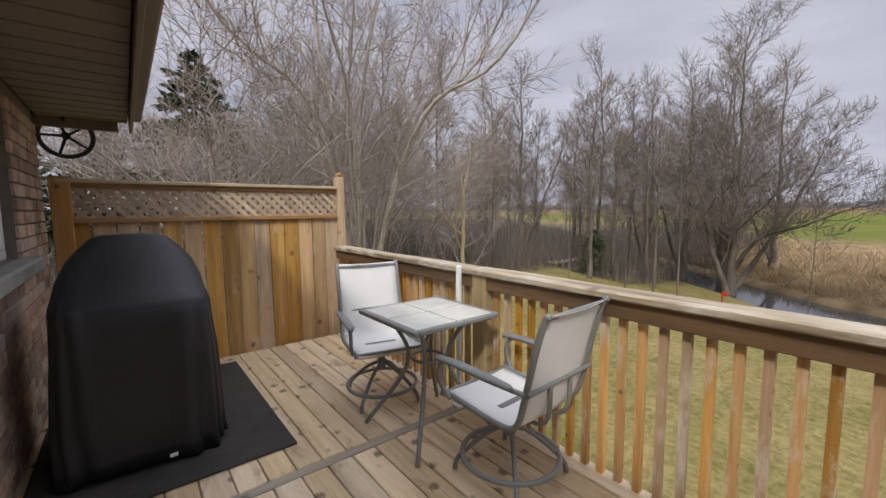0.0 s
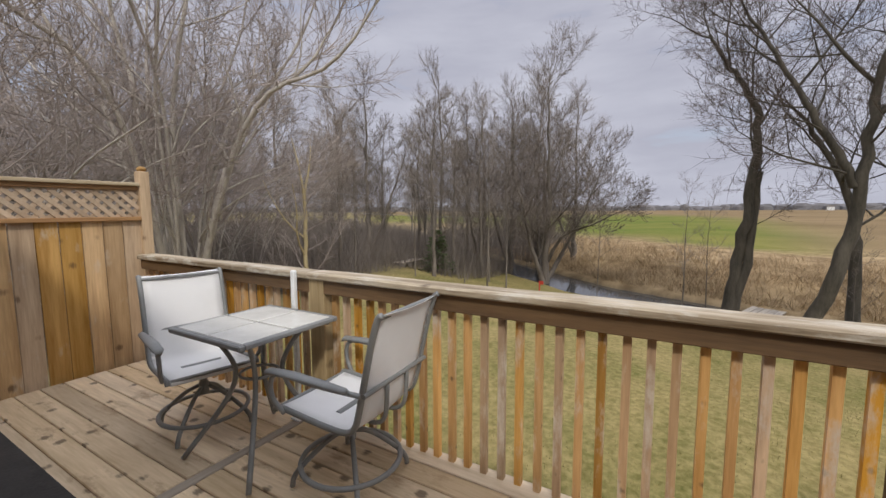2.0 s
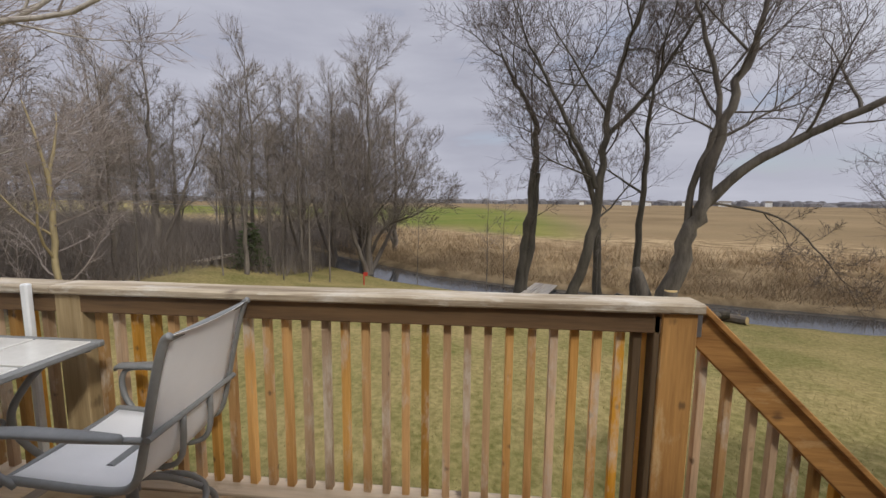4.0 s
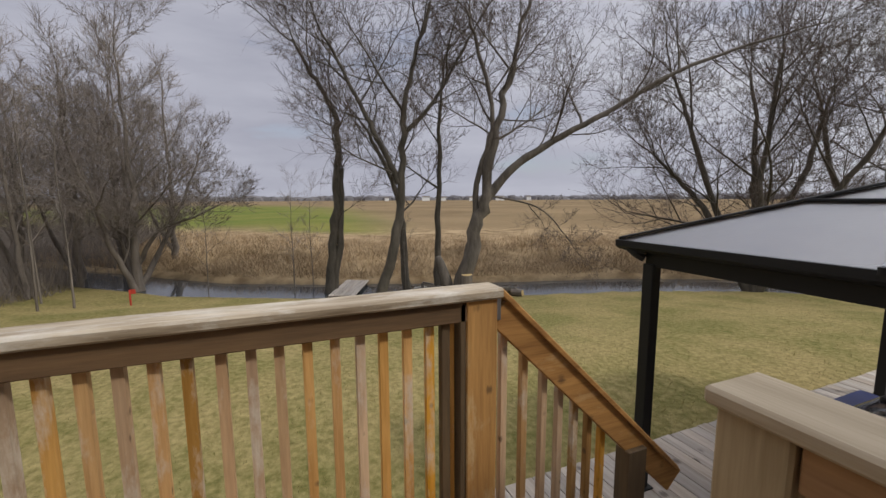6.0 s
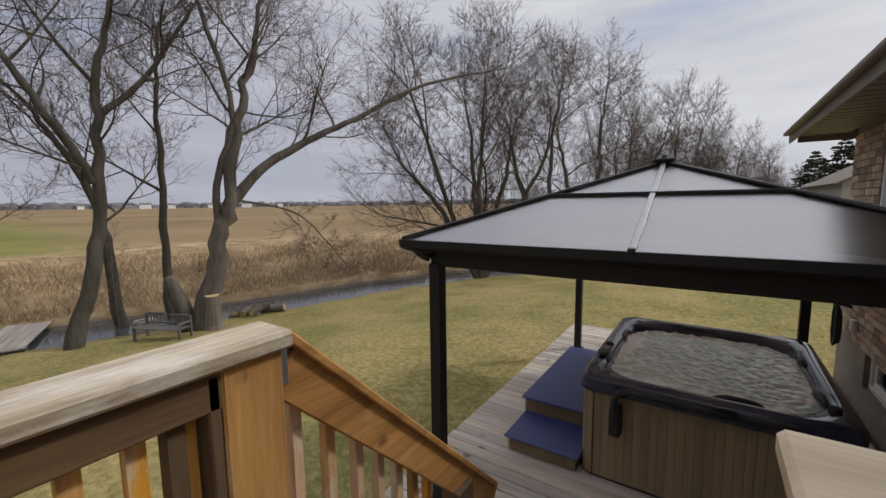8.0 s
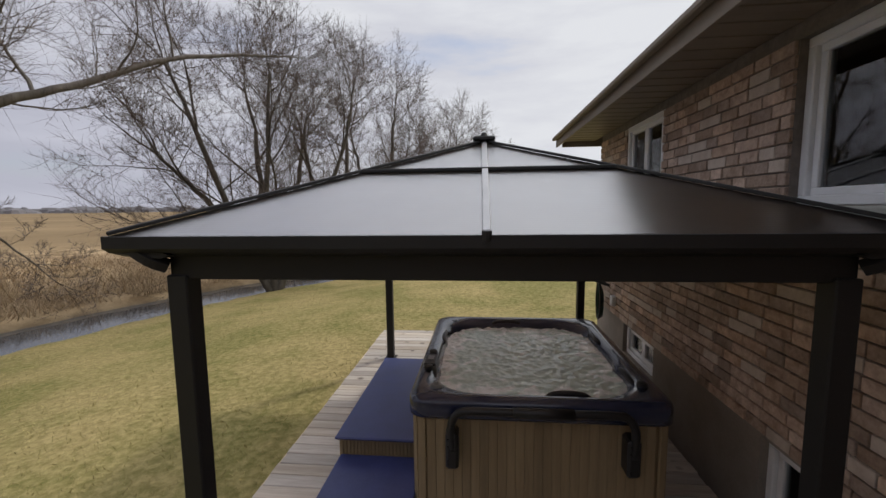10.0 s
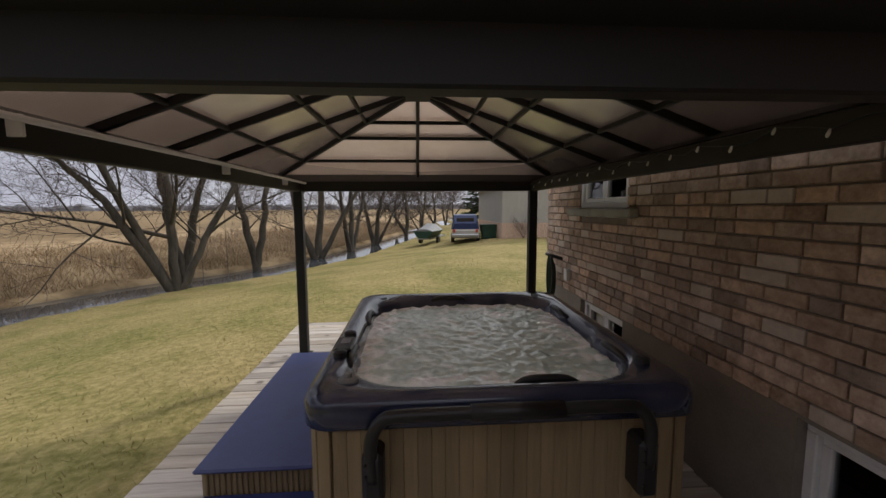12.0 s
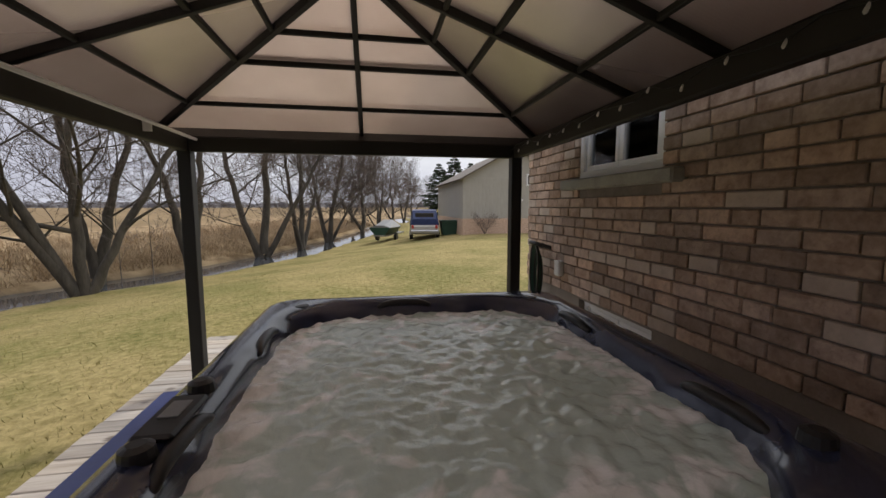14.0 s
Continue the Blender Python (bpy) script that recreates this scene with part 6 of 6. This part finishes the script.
# ---- reeds, grass, brush ----
def blades(name, count, box_, height, width, lean, mat, label, keep, seed):
    g = np.random.default_rng(seed)
    x, y = g.uniform(box_[0], box_[1], count), g.uniform(box_[2], box_[3], count)
    ok = keep(x, y, g)
    x, y = x[ok], y[ok]
    n = len(x)
    z = ground_height(x, y) - 0.01
    a = g.uniform(0, 2 * np.pi, n)
    h = g.uniform(height[0], height[1], n)
    w = g.uniform(width[0], width[1], n)
    lx, ly = g.normal(0, lean, n) * h, g.normal(0, lean, n) * h
    dx, dy = np.cos(a) * w, np.sin(a) * w
    v = np.stack([np.stack([x - dx, y - dy, z], -1), np.stack([x + dx, y + dy, z], -1), np.stack([x + lx, y + ly, z + h], -1)], 1).reshape(-1, 3)
    me = bpy.data.meshes.new(name)
    me.from_pydata(v.tolist(), [], np.arange(3 * n).reshape(-1, 3).tolist())
    me.materials.append(mat)
    return tagged(new(name, me), label, "grass", kind="stuff")


def reed_zone(x, y, g):
    d = creek_distance(x, y)
    clump = np.sin(x * 1.1 + 0.6 * y) * np.sin(0.8 * y - 0.5 * x + 1) + g.normal(0, 0.5, len(x))
    return (d < -1.75) & (d > -15 + 5 * g.random(len(x))) & (clump > -0.55) & (g.random(len(x)) < np.exp((d + 1.2) / 7.0))


blades("reeds", 640000, (-44, 2, -14, 62), (0.18, 0.66), (0.007, 0.018), 0.6, REED, "tall dry tan reeds along the far creek bank", reed_zone, 1)


def lawn_zone(x, y, g):
    d = creek_distance(x, y)
    off = (x < -3.75) | ((y > 8.3) & (x < 6)) | ((y < 1.0) & (x < -2.55))
    near = np.exp(-np.hypot(x + 2, y - 3) / 6.0)
    return (d > 1.1) & off & (g.random(len(x)) < 0.04 + near)


blades("lawn_grass", 420000, (-17, 6, -9, 26), (0.02, 0.055), (0.003, 0.006), 0.55, BLADE, "short patchy spring grass on the lawn", lawn_zone, 2)


def brush_zone(x, y, g):
    d = creek_distance(x, y)
    return ((-y > 8.6 + 0.16 * -x) | ((x < -17.0) & (-y > 4.0))) & (d > -10) & (np.abs(d) > 1.3) & (np.hypot(x, y) > 11)


blades("brush", 150000, (-46, 6, -44, -8), (0.5, 2.3), (0.005, 0.012), 0.4, TWIG_GREY, "tangle of bare brush under the trees", brush_zone, 3)

# logs and stump by the leaning tree
stump = thing("tree_stump", at_ground(-13.36, 6.16, 0.05), "cut tree stump with pale sawn top", "stump")
part("bark", Mesh().tube([(0, 0, 0), (0, 0, 0.2), (0.02, 0.0, 0.7), (0.05, -0.02, 1.05)], [0.3, 0.23, 0.2, 0.19], 14), BARK_GREY, stump)
part("sawn_top", Mesh().tube([(0.05, -0.02, 1.03), (0.054, -0.022, 1.065)], [0.182, 0.178], 14), LOG, stump)
rng = random.Random(8)
for k in range(16):
    x, y = -14.25 + rng.uniform(-0.45, 0.4), 8.3 + rng.uniform(-0.9, 1.1)
    a = rng.uniform(0, 3.14)
    r, ln = rng.uniform(0.07, 0.14), rng.uniform(0.25, 0.5)
    d = V((math.cos(a), math.sin(a), rng.uniform(-0.1, 0.2))) * ln
    lg = thing("log", (x, y, gz(x, y) + r * 0.8 + 0.12 * (k % 3)), "cut firewood log lying by the creek", "log", "firewood logs")
    part("bark", Mesh().tube([-d, d * 0.1 + V((0, 0, 0.01)), d], [r, r * 1.05, r * 0.95], 9), BARK_GREY if k % 3 == 0 else BARK_DARK, lg)
    for e in (-1, 1):
        part("sawn_end", Mesh().tube([d * e * 0.99, d * e * 1.01], r * 0.92, 9), LOG, lg)


def garden_bench(x, y, rz):
    b = thing("garden_bench", (x, y, gz(x, y) - 0.02), "old weathered grey wooden bench beside the tree", "bench", rz=rz)
    for sx in (-1, 1):
        part("front_leg", Mesh().box((sx * 0.85, -0.25, 0.21), (0.07, 0.07, 0.42), 0.006), GREYWOOD, b)
        part("back_leg", Mesh().box((sx * 0.85, 0.25, 0.4), (0.07, 0.07, 0.8), 0.006), GREYWOOD, b)
        part("armrest", Mesh().box((sx * 0.85, 0.0, 0.60), (0.09, 0.56, 0.04), 0.006), GREYWOOD, b)
    for k in range(4):
        part("seat_slat", Mesh().box((0, -0.24 + 0.13 * k, 0.43), (1.78, 0.10, 0.03), 0.004), GREYWOOD, b)
    part("back_rail", Mesh().box((0, 0.25, 0.50), (1.64, 0.04, 0.06), 0.004), GREYWOOD, b)
    part("back_rail", Mesh().box((0.45, 0.25, 0.78), (0.72, 0.04, 0.06), 0.004), GREYWOOD, b)
    part("back_rail", Mesh().box((-0.48, 0.25, 0.82), (0.66, 0.04, 0.07), 0.004), GREYWOOD, b)
    for k in range(14):
        if 6 < k < 9:
            continue
        part("back_slat", Mesh().box((-0.78 + 0.12 * k, 0.25, 0.64), (0.05, 0.02, 0.3), 0.003), GREYWOOD, b)
    b.scale = (0.8, 0.8, 0.8)


garden_bench(-13.6, 4.95, 25)
block = thing("pale_block", at_ground(-15.3, 5.15, 0.03), "pale square stone block on the creek bank", "block")
part("stone", Mesh().box((0, 0, 0.2), (0.4, 0.5, 0.42), 0.03), STONE, block)
post = thing("red_marker", at_ground(-17.4, -4.7, 0.0), "small red marker post on the creek bank", "marker")
part("stake", Mesh().tube([(0, 0, -0.1), (0, 0, 0.55)], 0.03, 8), RED, post)
part("flag", Mesh().box((0.0, 0.09, 0.48), (0.02, 0.16, 0.16), 0.005), RED, post)
plank = thing("footbridge", (-18.6, -12.4, gz(-18.6, -12.4)), "low pale plank bridge at the wood edge", "bridge")
for k in range(3):
    part("plank", Mesh().box((0, 0.22 * k, 0.28), (2.6, 0.2, 0.05), 0.01), DECK_X, plank)
for x in (-1.1, 1.1):
    part("block", Mesh().box((x, 0.22, 0.1), (0.2, 0.6, 0.3), 0.01), CONCRETE, plank)


crossing = thing("plank_bridge", (-17.9, 2.86, -2.44), "low plank bridge laid across the creek", "bridge", rz=-22)
for k in range(5):
    part("plank", Mesh().box((0, -0.42 + 0.21 * k, 0.06), (3.2, 0.2, 0.05), 0.01), DECK_X, crossing)
for x in (-1.4, 1.4):
    part("sleeper", Mesh().box((x, 0, -0.06), (0.2, 1.1, 0.19), 0.01), GREYWOOD, crossing)

# ---- overhead wires, far things ----
wires = thing("overhead_wires", (0, 0, 0), "thin sagging wires crossing the yard", "wires")
for z0, z1 in ((2.9, 1.35), (2.2, 0.85), (2.6, 1.1)):
    pts = curve([(4, -13, z0 + 0.5), (-8, -9.5, (z0 + z1) / 2 - 0.1), (-22, -7, z1)], 10)
    part("wire", Mesh().tube(pts, 0.006, 4), GREY, wires)


# ---- shed and what stands by it ----
def build_shed():
    x, y = 6.6, 31.0
    z = gz(x, y) - 0.1
    s = thing("grey_shed", (x, y, z), "tan sided shed with gable roof and brick base", "shed")
    w, l, h = 3.2, 4.5, 3.4
    m = Mesh()
    m.box((0, 0, h / 2 + 0.5), (2 * w, 2 * l, h - 1.0), 0.01)
    part("wall", m, SIDING, s)
    side = Mesh().box((0, 0, 0), (0.012, 0.19, h - 1.02), 0.003).data("siding_strip", SIDING)
    for k in range(40):
        ob = new("siding_strip", side)
        ob.parent, ob.matrix_basis = s, pose(-w - 0.006, -l + 0.11 + k * 0.226, h / 2 + 0.5)
    for k in range(28):
        ob = new("siding_strip", side)
        ob.parent, ob.matrix_basis = s, pose(-w + 0.11 + k * 0.228, -l - 0.006, h / 2 + 0.5, 0, 0, 90)
    part("brick_base", Mesh().box((0, 0, 0.5), (2 * w + 0.04, 2 * l + 0.04, 1.0), 0.01), BRICK, s)
    g = Mesh()
    g.loft([[(-w, -l, h), (w, -l, h), (0, -l, h + 1.7)], [(-w, l, h), (w, l, h), (0, l, h + 1.7)]])
    part("gable", g, SIDING, s)
    for sx in (-1, 1):
        r = Mesh()
        r.beam((sx * (w + 0.25), -0.0, h - 0.13), (0, 0, h + 1.78), 2 * l + 0.6, 0.09, 0.01)
        part("roof", r, SHINGLE, s)
    win = part("window", Mesh().box((1.3, -l - 0.02, h - 0.1), (1.2, 0.06, 0.7), 0.01), WHITE, s, "white framed window")
    # solid pane, with the dim interior put into its colour
    part("pane", Mesh().box((1.3, -l - 0.06, h - 0.1), (1.02, 0.02, 0.52), 0.0), UNLIT_DARK, win)
    part("lamp", Mesh().tube([(0.4, -l - 0.02, 2.1), (0.4, -l - 0.12, 2.1)], 0.07, 8), WHITE, s)


build_shed()


def build_truck(x, y, rz):
    c = thing("parked_pickup", (x, y, gz(x, y)), "parked vehicle under a blue tarp by shed", "vehicle", rz=rz)
    b = Mesh().loft([[(sx * 0.85 * k, yy, z) for sx, z in ((-1, 0.35), (1, 0.35), (1, zz), (-1, zz))] for yy, zz, k in ((-2.1, 0.8, 0.9), (-1.9, 0.98, 1), (1.9, 1.0, 1), (2.1, 0.85, 0.9))])
    part("body", b, SIDING, c, "pale dusty body")
    part("bumper", Mesh().box((0, -2.15, 0.5), (1.7, 0.16, 0.2), 0.04), STEEL, c, "metal bumper")
    part("tarp", Mesh().loft([[(sx * k, yy, z) for sx, z in ((-1, 0.9), (1, 0.9), (0.8, zz), (-0.8, zz))] for yy, zz, k in ((-2.0, 1.25, 0.85), (-1.6, 1.75, 0.9), (0.8, 1.8, 0.9), (1.6, 1.1, 0.88))]), BLUE_TARP, c, "blue tarp cover")
    part("rear_window", Mesh().box((0, -1.86, 1.4), (1.1, 0.1, 0.42), 0.03), UNLIT_DARK, c)
    for sx in (-1, 1):
        part("tail_light", Mesh().box((sx * 0.7, -2.12, 0.8), (0.14, 0.06, 0.2), 0.02), RED, c)
        for yy in (-1.35, 1.35):
            wh = part("wheel", Mesh().tube([(sx * 0.7, yy, 0.33), (sx * 0.9, yy, 0.33)], 0.33, 18), RUBBER, c)
            part("rim", Mesh().tube([(sx * 0.89, yy, 0.33), (sx * 0.91, yy, 0.33)], 0.2, 14), STEEL, wh)


build_truck(1.4, 29.0, -6)
boat = thing("covered_boat", (-0.75, 32.6, gz(-0.75, 32.6)), "small boat on a trailer near trees", "boat", rz=-20)
part("hull", Mesh().loft([[(sx * w, y, z) for sx, z in ((-0.5, 0.5), (0.5, 0.5), (1, 1.0), (-1, 1.0))] for y, w in ((-1.9, 0.75), (0.5, 0.8), (1.6, 0.45), (2.1, 0.1))]), GREEN_PLASTIC, boat, "dark green hull")
part("cover", Mesh().loft([[(sx * w, y, z) for sx, z in ((-1, 1.0), (1, 1.0), (0.4, h), (-0.4, h))] for y, w, h in ((-1.9, 0.75, 1.15), (0.0, 0.8, 1.5), (1.6, 0.45, 1.2))]), GREY, boat, "grey cover")
for sx in (-1, 1):
    part("trailer_wheel", Mesh().tube([(sx * 0.6, -0.4, 0.28), (sx * 0.78, -0.4, 0.28)], 0.28, 14), RUBBER, boat)
part("trailer_frame", Mesh().box((0, 0.3, 0.45), (0.9, 4.4, 0.1), 0.01), STEEL, boat)
bin_ = thing("green_bin", (2.9, 28.4, gz(2.9, 28.4)), "green plastic bin beside the shed", "bin")
part("body", Mesh().loft([[(sx * w, sy * w * 0.8, z) for sx, sy in ((-1, -1), (1, -1), (1, 1), (-1, 1))] for z, w in ((0, 0.42), (0.85, 0.52))]), GREEN_PLASTIC, bin_)
part("lid", Mesh().box((0, 0, 0.89), (1.1, 0.9, 0.07), 0.02), GREEN_PLASTIC, bin_)
t = Tree(41, twig=0.006, levels=3)
for k in range(9):
    a = radians(40 * k)
    t.stem([(0, 0, 0), (0.3 * math.cos(a), 0.3 * math.sin(a), 0.5), (0.55 * math.cos(a), 0.55 * math.sin(a), 0.8)], 0.015, 0.006, count=8, start=0.2, length=0.5)
hedge = thing("foundation_shrub", (4.6, 26.0, gz(4.6, 26.0)), "low brown shrub before the shed", "shrub")
part("crown", t.twigs, TWIG_DARK, hedge)

# far tree line and farm buildings
m = Mesh()
g = random.Random(6)
for k in range(1500):
    a = radians(g.uniform(75, 300))
    d = g.uniform(900, 1250)
    x, y = d * math.cos(a), d * math.sin(a)
    h, w = g.uniform(5, 13), g.uniform(7, 22)
    n = 7
    ring_ = [(x + w * math.cos(2 * math.pi * i / n), y + w * math.sin(2 * math.pi * i / n), -3) for i in range(n)]
    ring2 = [(x + w * 0.8 * math.cos(2 * math.pi * i / n) * g.uniform(0.7, 1.2), y + w * 0.8 * math.sin(2 * math.pi * i / n), -2 + h * g.uniform(0.55, 0.8)) for i in range(n)]
    ring3 = [(x + w * 0.3 * math.cos(2 * math.pi * i / n), y + w * 0.3 * math.sin(2 * math.pi * i / n), -2 + h) for i in range(n)]
    m.loft([ring_, ring2, ring3])
FARWOOD = material("far_wood", (0.10, 0.095, 0.10), (0.17, 0.16, 0.165), scale=0.05, rough=1.0, bump=0.0, island=0.25)
tagged(new("far_wood", m.data("far_wood", FARWOOD)), "distant dark line of woods on horizon", "woods", kind="stuff")
for k, (az, d, w, h) in enumerate(((158, 700, 9, 5), (160.5, 720, 14, 6), (154, 690, 7, 5), (150, 760, 16, 6), (146, 740, 8, 6), (166, 800, 8, 5))):
    x, y = d * math.cos(radians(az)), d * math.sin(radians(az))
    f = thing("farm_building", (x, y, -1.7), "distant white farm building at the field edge", "building", "farm buildings", rz=az)
    part("wall", Mesh().box((0, 0, h / 2), (w * 0.6, w, h), 0.02), WHITE, f)
    part("roof", Mesh().loft([[(-w * 0.33, -w * 0.52, h), (w * 0.33, -w * 0.52, h), (0, -w * 0.52, h * 1.45)], [(-w * 0.33, w * 0.52, h), (w * 0.33, w * 0.52, h), (0, w * 0.52, h * 1.45)]]), SHINGLE, f)


# ---- deck planks ----
planks = []
g = random.Random(2)
x = -0.155
while x > -2.40:
    for y0, y1 in ((-3.93, -1.865), (-1.795, 1.05)):
        planks.append(((x, (y0 + y1) / 2, -0.018 + g.uniform(-0.0015, 0.0015)), (0.134, y1 - y0, 0.036)))
    x -= 0.1395
spread(planks, "plank", upper, DECK_Y, 0.005)
spread([((-1.24, -1.83, -0.0165), (2.30, 0.062, 0.036))], "seam_board", upper, DECK_X, 0.005)
planks = []
y = 1.28
while y < 8.2:
    planks.append(((-1.895, y, L - 0.019 + g.uniform(-0.002, 0.002)), (3.52 + g.uniform(-0.015, 0.015), 0.134, 0.038)))
    y += 0.1405
spread(planks, "plank", lower, DECK_X, 0.005)
part("rim_joist", Mesh().box((-3.67, 4.67, L - 0.135), (0.036, 6.9, 0.19), 0.004), DECK_Y, lower)
part("rim_joist", Mesh().box((-1.88, 8.15, L - 0.135), (3.5, 0.036, 0.19), 0.004), DECK_X, lower)

# ---- bricks of the house wall ----
def build_bricks():
    h, joint = 0.0735, 0.0105
    g = random.Random(12)
    near, rest, pale = [], Mesh(), []
    z = FOUND + 0.004
    row = 0
    while z + h < 2.075:
        y = HOUSE_Y0 + 0.002 - g.uniform(0, 0.15)
        while y < HOUSE_Y1:
            ln = g.choice((0.19, 0.19, 0.235, 0.235, 0.285, 0.14))
            y0, y1 = max(y, HOUSE_Y0), min(y + ln, HOUSE_Y1)
            y += ln + joint
            pieces = [(y0, y1)]
            for a, b, lo, hi in WINDOWS:
                if z + h > lo - 0.09 and z < hi:
                    nxt = []
                    for p, q in pieces:
                        if q <= a or p >= b:
                            nxt.append((p, q))
                        else:
                            if p < a:
                                nxt.append((p, a - 0.002))
                            if q > b:
                                nxt.append((b + 0.002, q))
                    pieces = nxt
            for p, q in pieces:
                if q - p < 0.03:
                    continue
                proud = g.uniform(0.0, 0.006)
                c, s = (HX + 0.012 - proud, (p + q) / 2, z + h / 2), (0.03, q - p, h)
                if g.random() < 0.11:
                    pale.append((c, s))
                elif 3.9 < c[1] < 6.4 and -0.3 < c[2] < 0.9:
                    near.append((c, (0.03, round(q - p, 2), h)))
                else:
                    rest.box(c, s, 0.004)
        z += h + joint
        row += 1
    spread(near[:300], "brick", brick_wall, BRICK, 0.005)
    for c, s in near[300:]:
        rest.box(c, s, 0.004)
    light = Mesh()
    for c, s in pale:
        light.box(c, s, 0.004)
    part("brickwork", rest, BRICK_REST, brick_wall, "mixed brown bricks", kind="stuff")
    part("pale_brickwork", light, BRICK_PALE, brick_wall, "scattered pale bricks", kind="stuff")


build_bricks()
